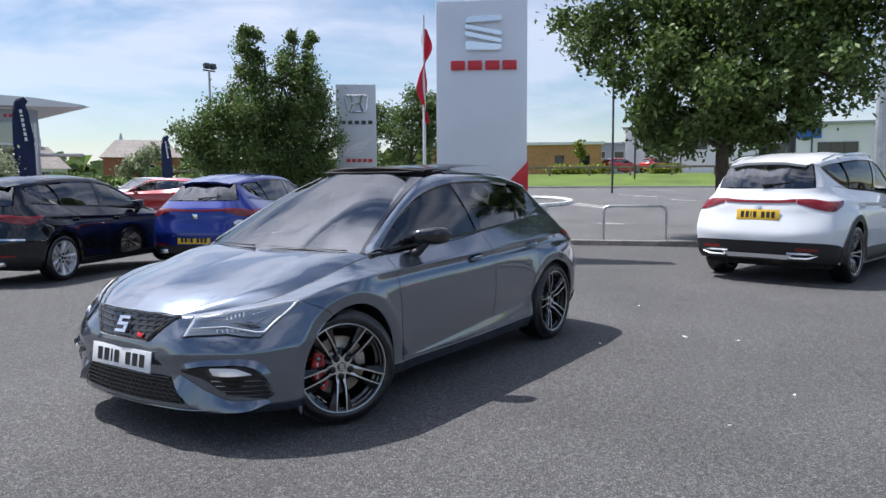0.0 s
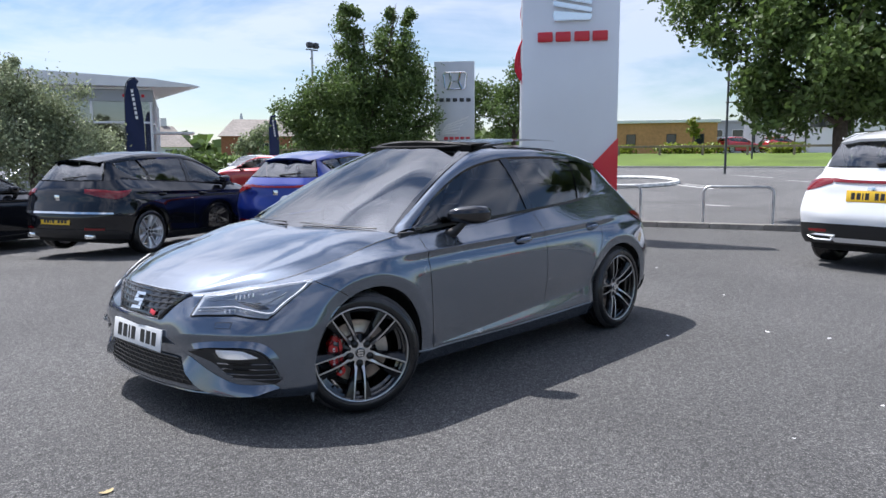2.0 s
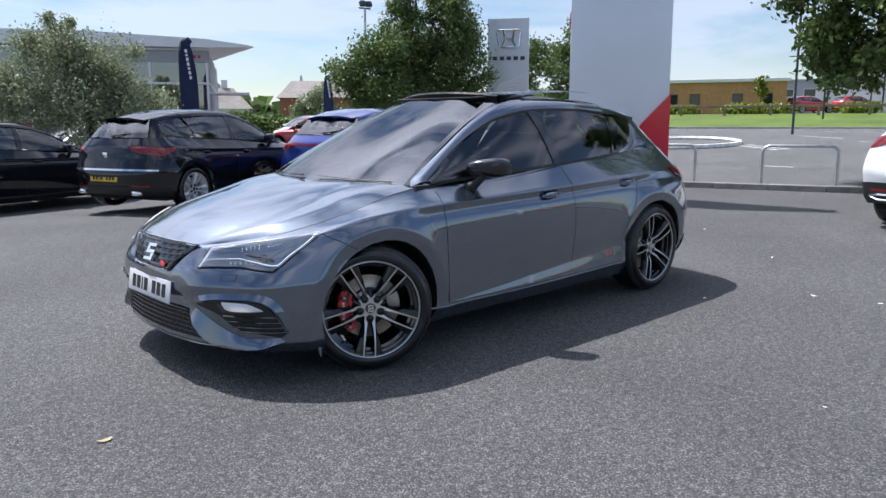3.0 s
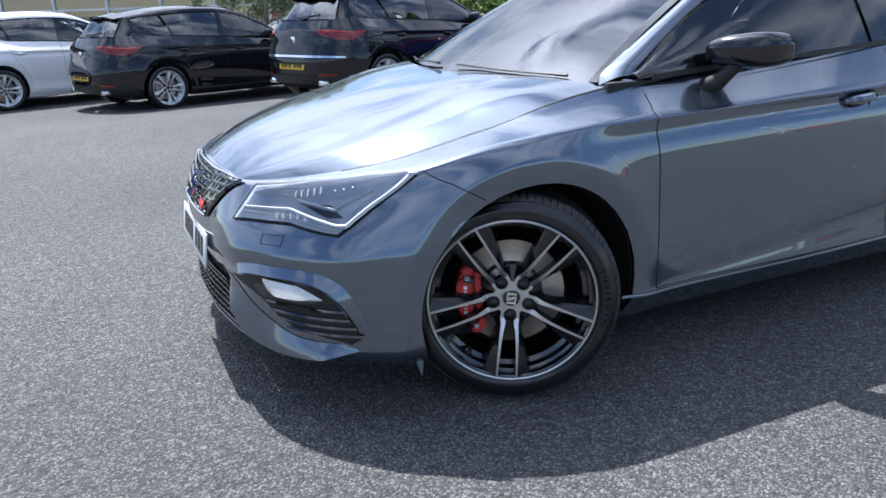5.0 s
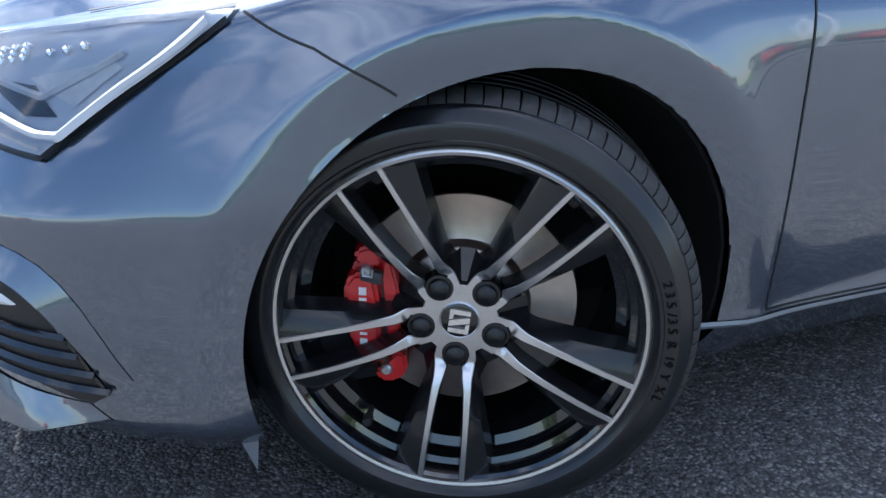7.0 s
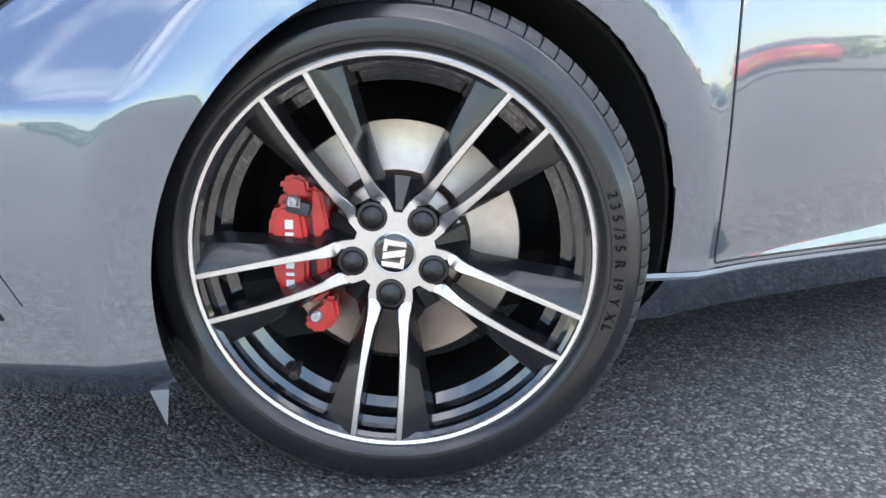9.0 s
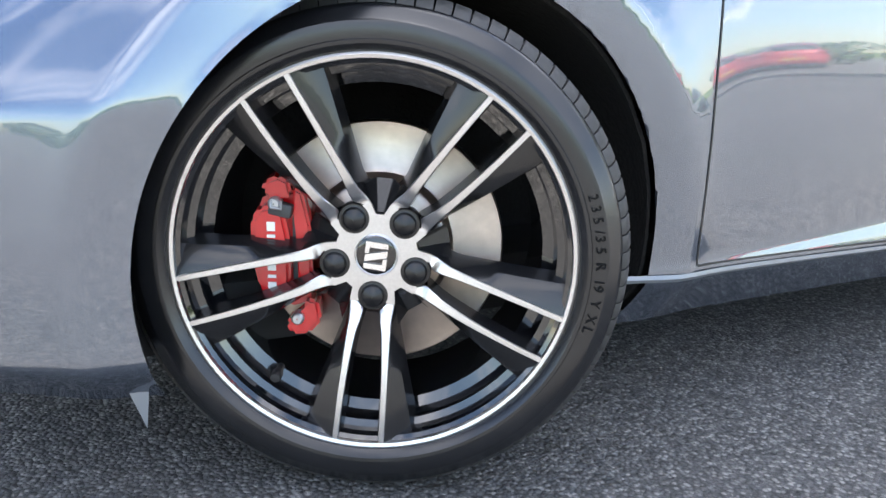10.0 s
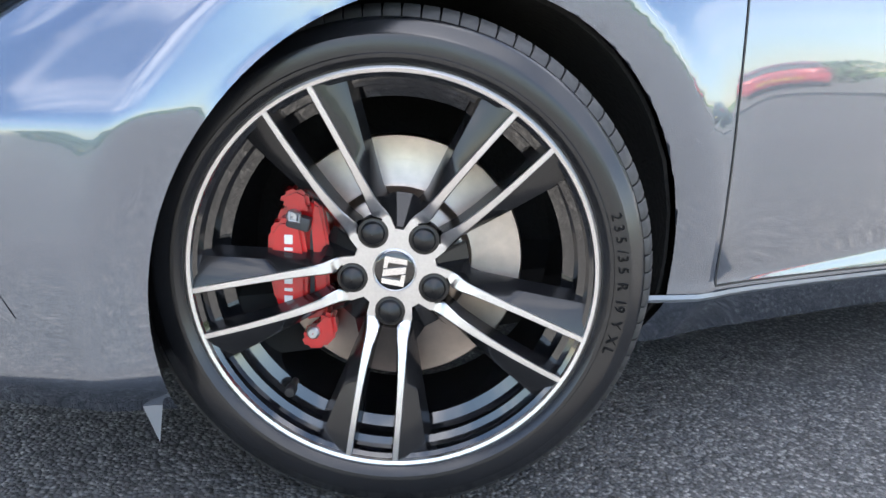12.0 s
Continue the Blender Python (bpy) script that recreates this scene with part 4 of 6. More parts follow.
        spun(valve, [(.0005, -.004), (.0060, -.0035), (.0075, .0), (.0075, .012), (.005, .016), (.005, .034)], 14)
        bmesh.ops.transform(valve, matrix=Matrix.Translation((-.128, .022, -.165)), verts=valve.verts[:])
        part("tyre_valve", valve, TRIM_BLACK, hub)
    disc = bmesh.new()
    spun(disc, [(.001, .080), (.086, .080), (.092, .084), (.098, .097), (.101, .0985), (.163, .0985), (.165, .101), (.165, .118), (.001, .118)], 64)
    part("brake_disc", disc, DISC, hub)
    return hub


def plate_parts(root, at, right, up, material, name="number_plate", size=(.52, .111)):
    at, right, up = Vector(at), Vector(right).normalized(), Vector(up).normalized()
    out = right.cross(up)
    m = Matrix((right, up, out)).transposed().to_4x4()
    plate = part(name, box_bm((size[0], size[1], .006), at, .002, m), material, root)
    bm = bmesh.new()
    bars(bm, (1.1, -.45, 1.1, -.45, .35, -.45, 1.1, -1.5, 1.1, -.45, 1.1, -.45, 1.1), at, right, up, size[0] * .80, size[1] * .60, .0035)
    parts("plate_bar", bm, PRINT_BLACK, plate)


def rear_parts(shell, root, lamp_bar=False, plate=(2.152, .60), chrome=False, suv=False):
    """What shows of a tail: lamps, badge, plate, wiper, dark lower bumper, exhausts."""
    for side in (-1, 1):
        top = [(1.58, .80, .878), (1.79, .768, .886), (1.93, .60, .892), (2.00, .42, .890)]
        low = [(1.66, .83, .832), (1.82, .818, .785), (1.965, .65, .805), (2.03, .44, .855)]
        bm = bmesh.new()
        sheet(bm, shell.patch(top, low, 14, 6, .006, dip=-.003))
        if side < 0:
            left_out(bm)
        bmesh.ops.recalc_face_normals(bm, faces=bm.faces[:])
        part("tail_lamp", bm, RED_LENS, root)
        bm = bmesh.new()
        sheet(bm, shell.patch([(1.98, .70, .40), (2.10, .46, .41)], [(1.99, .70, .37), (2.10, .46, .375)], 6, 3, .010))
        if side < 0:
            left_out(bm)
        part("rear_reflector", bm, RED_LENS, root)
    if lamp_bar:
        bm = bmesh.new()
        sheet(bm, shell.patch([(2.0, .42, .888), (2.05, .25, .892), (2.068, 0, .893)], [(2.015, .42, .862), (2.065, .25, .866), (2.082, 0, .868)], 10, 3, .012))
        part("lamp_bar", both_sides(left_out(bm)), RED_LENS, root)
    hi = .09 if suv else 0
    if suv:
        bm = bmesh.new()
        sheet(bm, shell.patch([(2.09, .42, .335), (2.12, .2, .335), (2.125, 0, .335)], [(2.08, .36, .285), (2.10, .2, .285), (2.11, 0, .285)], 14, 4, .022))
        parts("skid_plate", both_sides(left_out(bm)), ALLOY_PALE, root)
        for side in (-1, 1):
            rim = bmesh.new()
            ends = [(2.098, .36, .345), (2.05, .60, .345), (1.99, .70, .328), (2.045, .60, .298), (2.095, .40, .298)]
            tube(rim, [(x + .02, side * y, z) for x, y, z in ends], .011, 6, closed=True)
            part("exhaust_frame", rim, ALLOY_PALE, root)
        clad = bmesh.new()
        sheet(clad, shell.patch([(-.86, .89, .335), (0, .89, .345), (.90, .89, .35)], [(-.86, .87, .20), (0, .87, .20), (.90, .87, .21)], 24, 5, .012))
        for cx, cz in (ARCH_FRONT, ARCH_REAR):
            ring = [(cx + (ARCH_R + .032) * math.cos(radians(a)), .89, cz + (ARCH_R + .032) * math.sin(radians(a))) for a in range(-10, 191, 20)]
            shell.ribbon(clad, ring, .062, .012, 30)
        parts("side_cladding", both_sides(left_out(clad)), TRIM_BLACK, root)
    bm = bmesh.new()
    sheet(bm, shell.patch([(1.72, .85, .33 + hi), (1.84, .835, .36 + hi), (2.08, .50, .38 + hi), (2.14, 0, .38 + hi)], [(1.72, .84, .24), (1.80, .80, .245), (2.02, .50, .262), (2.07, 0, .262)], 20, 6, .008))
    part("lower_rear_bumper", both_sides(left_out(bm)), TRIM_BLACK, root)
    plate_parts(root, (plate[0], 0, plate[1]), (0, 1, 0), (-.12, 0, 1), PLATE_YELLOW)
    wiper = bmesh.new()
    tube(wiper, [(1.975, 0, 1.05), (1.965, .12, 1.065), (1.90, .33, 1.09)], [.016, .009, .006], 6)
    part("rear_wiper", wiper, TRIM_BLACK, root)
    badge = bmesh.new()
    box(badge, (.012, .085, .075), (2.10, 0, .80), .004)
    part("tail_badge", badge, CHROME, root)
    if chrome:
        bm = bmesh.new()
        sheet(bm, shell.patch([(1.90, .78, .60), (2.09, .52, .615), (2.15, 0, .62)], [(1.90, .78, .585), (2.10, .52, .59), (2.155, 0, .595)], 12, 3, .012))
        part("chrome_strip", both_sides(left_out(bm)), CHROME, root)
    for side in (() if suv else (-1, 1)):
        ex = bmesh.new()
        box(ex, (.10, .15, .065), (2.06, side * .52, .29), .02)
        part("exhaust_trim", ex, CHROME, root)


def gap_lines(shell, root):
    """The dark joints between the panels of both sides."""
    bm = bmesh.new()
    for pts in ([(-.786, .80, .893), (-.799, .85, .862), (-.806, .885, .81), (-.806, .90, .70), (-.800, .90, .45), (-.793, .895, .262)],
                [(.325, .79, .96), (.335, .87, .82), (.345, .90, .60), (.34, .88, .35), (.33, .89, .265)],
                [(1.12, .69, 1.01), (1.13, .83, .87), (1.06, .89, .72), (.955, .89, .56), (.905, .885, .42), (.89, .89, .28)],
                [(-.793, .895, .262), (-.2, .897, .258), (.4, .897, .262), (.89, .89, .275)]):
        shell.ribbon(bm, pts, .0031, .0012, 40)
    parts("panel_gap", both_sides(left_out(bm)), PRINT_BLACK, root)


LOW_SHELL = Shell(150, 30)
HERO_SHELL = Shell(420, 66)


def parked_car(name, label, m, paint, scale=(1, 1, 1), wheel=(.235, .308, .19), pair=(ALLOY_PALE, ALLOY_PALE), lamp_bar=False, plate=(2.152, .60), chrome=False, rear_glass=None, rails=False, group="parked cars", suv=False):
    root = thing(name, label, "car", m, group)
    car_shape(LOW_SHELL, root, paint, GLASS, rear_glass or REAR_GLASS, False)
    rear_parts(LOW_SHELL, root, lamp_bar, plate, chrome, suv)
    handle_parts(root, paint)
    gap_lines(LOW_SHELL, root)
    mirror_parts(root, paint, paint, -1)
    mirror_parts(root, paint, paint, 1)
    if rails:
        for side in (-1, 1):
            bm = bmesh.new()
            tube(bm, [(-.05, side * .50, 1.35), (.1, side * .51, 1.395), (.6, side * .505, 1.405), (1.2, side * .48, 1.378), (1.5, side * .465, 1.315)], .013, 8)
            part("roof_rail", bm, CHROME, root)
    for ob in root.children_recursive:
        if ob.type == "MESH" and suv:
            # a squarer upper body: wider roof, steeper tail
            for v in ob.data.vertices:
                k = max(0.0, v.co.z - .96) / .45
                v.co.y *= 1 + .26 * k
                v.co.x += .20 * k * min(1.0, max(0.0, (v.co.x - .6) / 1.0)) - .02 * k
                # and squarer corners at the tail
                if v.co.x > 1.5:
                    v.co.x += .13 * min(1.0, abs(v.co.y) / .84) ** 4 * min(1.0, (v.co.x - 1.5) / .35)
        if ob.type == "MESH":
            ob.data.transform(Matrix.Diagonal((*scale, 1)))
    for x in (-1.315, 1.315):
        for side in (-1, 1):
            turn = pose(x * scale[0], side * (.895 * scale[1]), wheel[1] - .004, 0, 0, 0 if side < 0 else 180)
            alloy_wheel(root, turn, wheel[0], wheel[1], wheel[2], 5, .4, *pair)
    return root

# ---- the grey hatchback ----
hero = thing("grey_hatchback", "grey metallic hatchback with open sunroof and black alloys, parked on asphalt", "car", pose(0, -.02, 0))
HS = HERO_SHELL
car_shape(HS, hero, GREY_PAINT, GLASS, DARK_GLASS, True)
gap_lines(HS, hero)
handle_parts(hero, GREY_PAINT)
mirror_parts(hero, GREY_PAINT, PIANO_BLACK, -1)
mirror_parts(hero, GREY_PAINT, PIANO_BLACK, 1)
rear_parts(HS, hero)


def on_hero(name, material, top, low, n, m, lift, dip=0.0, two=True, parent=hero, label=""):
    bm = bmesh.new()
    sheet(bm, HS.patch(top, low, n, m, lift, dip=dip))
    left_out(bm)
    if two:
        both_sides(bm)
    if two:
        bmesh.ops.remove_doubles(bm, verts=bm.verts[:], dist=1e-4)
    return parts(name, bm, material, parent, label)


def lines_on_hero(name, material, curves, width, lift, height=0.0, two=True, parent=hero, n=24, label=""):
    bm = bmesh.new()
    for pts in curves:
        HS.ribbon(bm, pts, width, lift, n, height)
    left_out(bm)
    if two:
        both_sides(bm)
    if two:
        bmesh.ops.remove_doubles(bm, verts=bm.verts[:], dist=1e-4)
    return parts(name, bm, material, parent, label)


def comb(top, low, cells, rows, lift, radius):
    """A honeycomb of thin bars between two curves on the shell, from the middle to one side, and its mirror image."""
    n = cells * 2 + 1
    a, b = HS.line(top, n * 4), HS.line(low, n * 4)

    def place(p, q):
        i = min(max(p, 0), 1) * (n * 4 - 1)
        k = int(min(i, n * 4 - 2))
        f = i - k
        u = (a[k] * (1 - f) + a[k + 1] * f) * (1 - q) + (b[k] * (1 - f) + b[k + 1] * f) * q
        x, nn = HS.at(*u)
        return Vector(x + nn * lift)

    bm = bmesh.new()
    dq = 1.0 / rows
    for r in range(rows + 1):
        for c in range(cells + 1):
            p0, q0 = (c + .5 * (r % 2)) / cells, r * dq
            dp = 1 / cells
            pts = [(p0 - dp * .5, q0 - dq * .18), (p0 - dp * .0, q0 - dq * .5 + dq * .18), (p0 + dp * .5, q0 - dq * .18)]
            pts = [(p, min(max(q, 0), 1)) for p, q in pts]
            for (pa, qa), (pb, qb) in zip(pts, pts[1:]):
                if 0 <= pa <= 1 and 0 <= pb <= 1 and abs(pb - pa) + abs(qb - qa) > 1e-4:
                    tube(bm, [place(pa, qa), place(pb, qb)], radius, 4)
            if 0 <= p0 + dp * .5 <= 1 and r < rows:
                tube(bm, [place(p0 + dp * .5, max(q0 - dq * .18, 0)), place(p0 + dp * .5, min(q0 + dq * .32, 1))], radius, 4)
    left_out(bm)
    return both_sides(bm)


# grille
GR_TOP = [(-2.008, 0, .664), (-1.997, .18, .660), (-1.962, .360, .650)]
GR_LOW = [(-2.083, 0, .532), (-2.078, .10, .530), (-2.065, .205, .530)]
grille = on_hero("grille", PIANO_BLACK, GR_TOP, GR_LOW, 20, 8, .002)
part("honeycomb", comb(GR_TOP, GR_LOW, 5, 5, .009, .0032), GRILLE_BAR, grille)
lines_on_hero("grille_frame", CHROME, [GR_TOP, GR_LOW], .011, .006, .005, parent=grille)
lines_on_hero("grille_frame", PIANO_BLACK, [[GR_TOP[-1], GR_LOW[-1]]], .022, .005, .006, parent=grille)
emblem = bmesh.new()
for x0, x1, z0, z1 in ((-.045, .045, .030, .046), (-.045, -.018, .006, .032), (-.045, .045, -.006, .012), (.018, .045, -.030, .0), (-.045, .045, -.044, -.028)):
    prism(emblem, [(x0, z0), (x1, z0 + .004), (x1, z1 + .004), (x0, z1)], -.006, .006)
bmesh.ops.transform(emblem, matrix=Matrix.Translation((-2.066, 0, .596)) @ pose(0, 0, 0, 0, 0, -90) @ pose(0, 0, 0, -28, 0, 0), verts=emblem.verts[:])
part("grille_emblem", emblem, CHROME, hero)
small = bmesh.new()
q, nn = HS.at(*HS.index((-2.068, .150, .556)))
box(small, (.045, .022, .005), (0, 0, 0), .002)
bmesh.ops.transform(small, matrix=Matrix.Translation(Vector((q[0], -q[1], q[2])) + Vector((nn[0], -nn[1], nn[2])) * .010) @ Vector((0, 0, 1)).rotation_difference(Vector((nn[0], -nn[1], nn[2]))).to_matrix().to_4x4() @ pose(0, 0, 0, 0, 0, 80), verts=small.verts[:])
part("grille_badge", small, SIGN_RED, hero)

# lower intakes
IN_TOP = [(-2.066, 0, .350), (-2.05, .22, .350), (-2.035, .345, .350)]
IN_LOW = [(-2.062, 0, .215), (-2.050, .22, .216), (-2.02, .43, .220)]
intake = on_hero("lower_intake", TRIM_BLACK, IN_TOP, IN_LOW, 24, 8, .003)
part("honeycomb", comb(IN_TOP, IN_LOW, 9, 6, .008, .0035), PIANO_BLACK, intake)
lines_on_hero("front_lip", GREY_PAINT, [[(-2.06, 0, .190), (-2.047, .25, .190), (-1.985, .51, .195), (-1.84, .72, .212)]], (.012, .006), .004, .005)
VENT_TOP = [(-2.03, .43, .402), (-1.985, .60, .424), (-1.865, .762, .408), (-1.765, .808, .266)]
VENT_LOW = [(-2.03, .43, .394), (-1.985, .56, .355), (-1.93, .63, .295), (-1.785, .785, .248)]
vent = on_hero("side_intake", TRIM_BLACK, VENT_TOP, VENT_LOW, 24, 7, .003)
slats = [[(-1.97, .585, .352), (-1.90, .69, .352), (-1.80, .79, .348)], [(-1.955, .60, .327), (-1.88, .70, .326), (-1.79, .795, .322)],
         [(-1.94, .62, .303), (-1.86, .72, .300), (-1.775, .803, .297)], [(-1.925, .635, .280), (-1.84, .735, .276), (-1.76, .81, .273)]]
lines_on_hero("intake_slat", PIANO_BLACK, slats, .010, .006, .006, parent=vent)
lines_on_hero("intake_edge", PIANO_BLACK, [VENT_TOP], .006, .003, .002, parent=vent)
# the sculpted pocket round the side intake: a ledge below it and a fold above it, both turned to the sky
def folded(name, top, low, lift_top, lift_low, n=26, m=7, material=GREY_PAINT):
    bm = bmesh.new()
    g = HS.patch(top, low, n, m, 0.0)
    for i in range(n):
        fade = min(1.0, i / 4, (n - 1 - i) / 4)
        for j in range(m):
            out = HS.at(*HS.index(g[i, j]))[1]
            k = j / (m - 1)
            rise_k = k / .84 if k < .9 else 0.0
            g[i, j] += out * (.001 + (lift_top * (1 - rise_k) + lift_low * rise_k) * fade)
    sheet(bm, g)
    return parts(name, both_sides(left_out(bm)), material, hero)


folded("bumper_blade", [(-2.038, .375, .392), (-2.02, .47, .352), (-1.968, .572, .288), (-1.90, .66, .248), (-1.79, .785, .246)],
       [(-2.042, .350, .345), (-2.022, .435, .255), (-1.985, .505, .205), (-1.88, .675, .207), (-1.765, .80, .222)], .001, .034)
folded("bumper_fold", [(-2.036, .42, .432), (-1.99, .60, .460), (-1.85, .79, .448), (-1.735, .825, .290)], [(-2.032, .43, .406), (-1.985, .60, .428), (-1.862, .765, .412), (-1.763, .809, .270)], .0, .016)
fog = folded("fog_lamp", [(-2.0, .574, .417), (-1.95, .655, .419), (-1.905, .718, .414)], [(-1.985, .605, .376), (-1.92, .695, .374), (-1.857, .768, .380)], .005, .026, 14, 7, FOG_WHITE)
on_hero("fog_lens", LENS, [(-2.0, .578, .415), (-1.95, .655, .417), (-1.905, .715, .412)], [(-1.985, .605, .380), (-1.92, .695, .378), (-1.857, .765, .384)], 10, 5, .031, parent=fog)

# head lamps
LAMP_TOP = ["straight", (-1.935, .424, .656), (-1.80, .595, .684), (-1.68, .72, .710), (-1.572, .815, .738)]
LAMP_LOW = ["straight", (-2.018, .43, .566), (-1.895, .62, .577), (-1.79, .748, .556), (-1.585, .825, .722)]
lamp = on_hero("head_lamp", LAMP_INSIDE, LAMP_TOP, LAMP_LOW, 26, 9, .004)
lines_on_hero("lamp_joint", PRINT_BLACK, [LAMP_TOP, LAMP_LOW, [LAMP_TOP[1], LAMP_LOW[1]]], .007, .005, parent=lamp, n=30)
lines_on_hero("light_guide", LED_STRIP, [["straight", (-1.985, .455, .606), (-1.895, .61, .625), (-1.79, .738, .580), (-1.765, .755, .580), (-1.60, .812, .714)]], (.011, .015), .011, .006, parent=lamp, n=40)
lines_on_hero("lamp_brow", LAMP_SILVER, [["straight", (-1.95, .450, .644), (-1.80, .605, .672), (-1.68, .728, .698), (-1.60, .805, .722)]], .018, .007, .004, parent=lamp, n=40)
facets = bmesh.new()
for i in range(5):
    for j in range(3):
        q, nn = HS.at(*HS.index((-1.915 + .016 * i + .004 * j, .575 + .020 * i, .600 - .011 * j)))
        box(facets, (.013, .013, .007), Vector(q) + Vector(nn) * .006, .002, pose(0, 0, 0, 20, 30, 40 + 15 * (i % 2)))
parts("lamp_facet", both_sides(left_out(facets)), LAMP_SILVER, lamp)
on_hero("reflector", LAMP_SILVER, ["straight", (-1.80, .68, .640), (-1.70, .755, .668)], ["straight", (-1.745, .745, .612), (-1.69, .765, .660)], 6, 4, .007, parent=lamp)
on_hero("lamp_bezel", PIANO_BLACK, ["straight", (-1.86, .60, .632), (-1.79, .69, .630)], ["straight", (-1.80, .70, .592), (-1.765, .735, .598)], 6, 4, .006, parent=lamp)
mods = bmesh.new()
for p in [(-1.852 + .0155 * i + .003 * j, .582 + .0145 * i, .652 - .010 * j + .0025 * i) for i in range(5) for j in range(3)] + [(-1.755, .675, .655), (-1.735, .692, .660), (-1.715, .71, .666)]:
    q, nn = HS.at(*HS.index(p))
    bmesh.ops.create_icosphere(mods, subdivisions=1, radius=.0068, matrix=Matrix.Translation(q + nn * .008))
parts("lamp_module", both_sides(left_out(mods)), CHROME, lamp)
lines_on_hero("light_guide", LAMP_SILVER, [["straight", (-1.99, .455, .590), (-1.895, .612, .604), (-1.785, .742, .563)]], .007, .009, .003, parent=lamp, n=30)
lines_on_hero("light_guide", LAMP_SILVER, [["straight", (-1.86, .60, .636), (-1.77, .70, .608), (-1.68, .755, .672)]], .009, .009, .004, parent=lamp, n=30)
lines_on_hero("lamp_fin", CHROME, [[(-1.93, .47, .630 + .0), (-1.86, .575, .643)], [(-1.915, .47, .645), (-1.84, .575, .657)]], .005, .009, .004, parent=lamp, n=12)
on_hero("lamp_lens", LENS, LAMP_TOP, LAMP_LOW, 26, 9, .013, parent=lamp)
lines_on_hero("washer_cover", TRIM_BLACK, [[(-1.955, .56, .540), (-1.905, .625, .540)], [(-1.962, .565, .512), (-1.915, .625, .510)], [(-1.955, .56, .540), (-1.962, .565, .512)], [(-1.905, .625, .540), (-1.915, .625, .510)]], .0025, .0012)
sensor = bmesh.new()
q, nn = HS.at(*HS.index((-1.925, .665, .452)))
spun(sensor, [(.0105, .001), (.0105, -.001), (.0085, -.001), (.0085, .0005), (.001, -.0005)], 16)
bmesh.ops.transform(sensor, matrix=Matrix.Translation(q) @ Vector((0, -1, 0)).rotation_difference(Vector(nn)).to_matrix().to_4x4(), verts=sensor.verts[:])
parts("parking_sensor", both_sides(left_out(sensor)), GREY_PAINT, hero)
# joints of bumper and bonnet
lines_on_hero("panel_gap", PRINT_BLACK, [["straight", (-1.572, .832, .740), (-1.50, .87, .692), (-1.415, .91, .640)]], .0032, .0015)
lines_on_hero("panel_gap", PRINT_BLACK, [[(-1.72, .60, .705), (-1.5, .69, .757), (-1.32, .715, .80), (-1.05, .73, .862), (-.87, .735, .895)]], .0042, .002, n=40)
# a highlight painted along the sill, where its ledge catches the light
lines_on_hero("sill_strip", LIT_SILL_AND_FLAP, [[(-.925, .898, .252), (-.8, .898, .250), (-.3, .897, .246), (.3, .897, .252), (.89, .897, .268)]], .012, .0015, .003, n=44)
plate_parts(hero, (-2.088, .0, .425), (0, -1, 0), (.14, 0, 1), PLATE_WHITE)
flap = bmesh.new()
prism(flap, [(-1.614, .170), (-1.592, .170), (-1.597, .120)], -.835, -.823)
parts("air_flap", both_sides(flap), LIT_SILL_AND_FLAP, hero)
wip = bmesh.new()
for pts in ([(-.945, -.60, .926), (-1.045, -.36, .934), (-1.085, -.08, .942)], [(-1.09, .06, .940), (-1.065, .32, .940), (-.97, .58, .932)]):
    tube(wip, curve3(pts, 9), [.006, .004, .0035, .003, .003, .003, .003, .003, .003], 6)
parts("wiper", wip, TRIM_BLACK, hero)

# open sunroof
sunroof = bmesh.new()
g = []
for x, z in ((.30, 1.440), (.52, 1.464), (.80, 1.474), (1.05, 1.470)):
    g.append([(x + .02 * (1 - (y / .47) ** 2) * (1 if x > .7 else -1), y, z - .018 * (y / .47) ** 2 - .006 * (1 if abs(y) > .44 else 0)) for y in np.linspace(-.47, .47, 15)])
sheet(sunroof, np.array(g))
bmesh.ops.solidify(sunroof, geom=sunroof.faces[:], thickness=.022)
part("sunroof_panel", sunroof, PIANO_BLACK, hero)
defl = bmesh.new()
rows = []
for y in np.linspace(-.47, .47, 19):
    k = 1 - (y / .47) ** 2
    x = .055 - .10 * k
    z = 1.372 + .026 * k
    rows.append([(x, y, z - .006), (x - .008, y, z + .036), (x + .012, y, z + .048), (x + .07, y, z + .044), (x + .12, y, z + .026)])
sheet(defl, np.array(rows))
bmesh.ops.solidify(defl, geom=defl.faces[:], thickness=.006)
part("wind_deflector", defl, TRIM_BLACK, hero)
arms = bmesh.new()
for s in (-1, 1):
    tube(arms, [(.10, s * .44, 1.39), (.42, s * .45, 1.425)], .008, 6)
parts("sunroof_arm", arms, TRIM_BLACK, hero)
hole = bmesh.new()
box(hole, (.55, .80, .01), (.20, 0, 1.418), .003, pose(0, 0, 0, 0, -4, 0))
part("roof_opening", hole, CABIN, hero)

# wheels
STEER = -27.0
wheel_front = alloy_wheel(hero, pose(-1.333, -.905, .3215, 0, 0, STEER), .2505, .320, .225, 5, radians(184.3), ALLOY, WHEEL_BLACK, True)
alloy_wheel(hero, pose(-1.333, .905, .3215, 0, 0, 180 + STEER), .2505, .320, .225, 5, .3, ALLOY, WHEEL_BLACK)
alloy_wheel(hero, pose(1.3155, -.905, .3215), .2505, .320, .225, 5, radians(200), ALLOY, WHEEL_BLACK, True)
alloy_wheel(hero, pose(1.3155, .905, .3215, 0, 0, 180), .2505, .320, .225, 5, .3, ALLOY, WHEEL_BLACK)
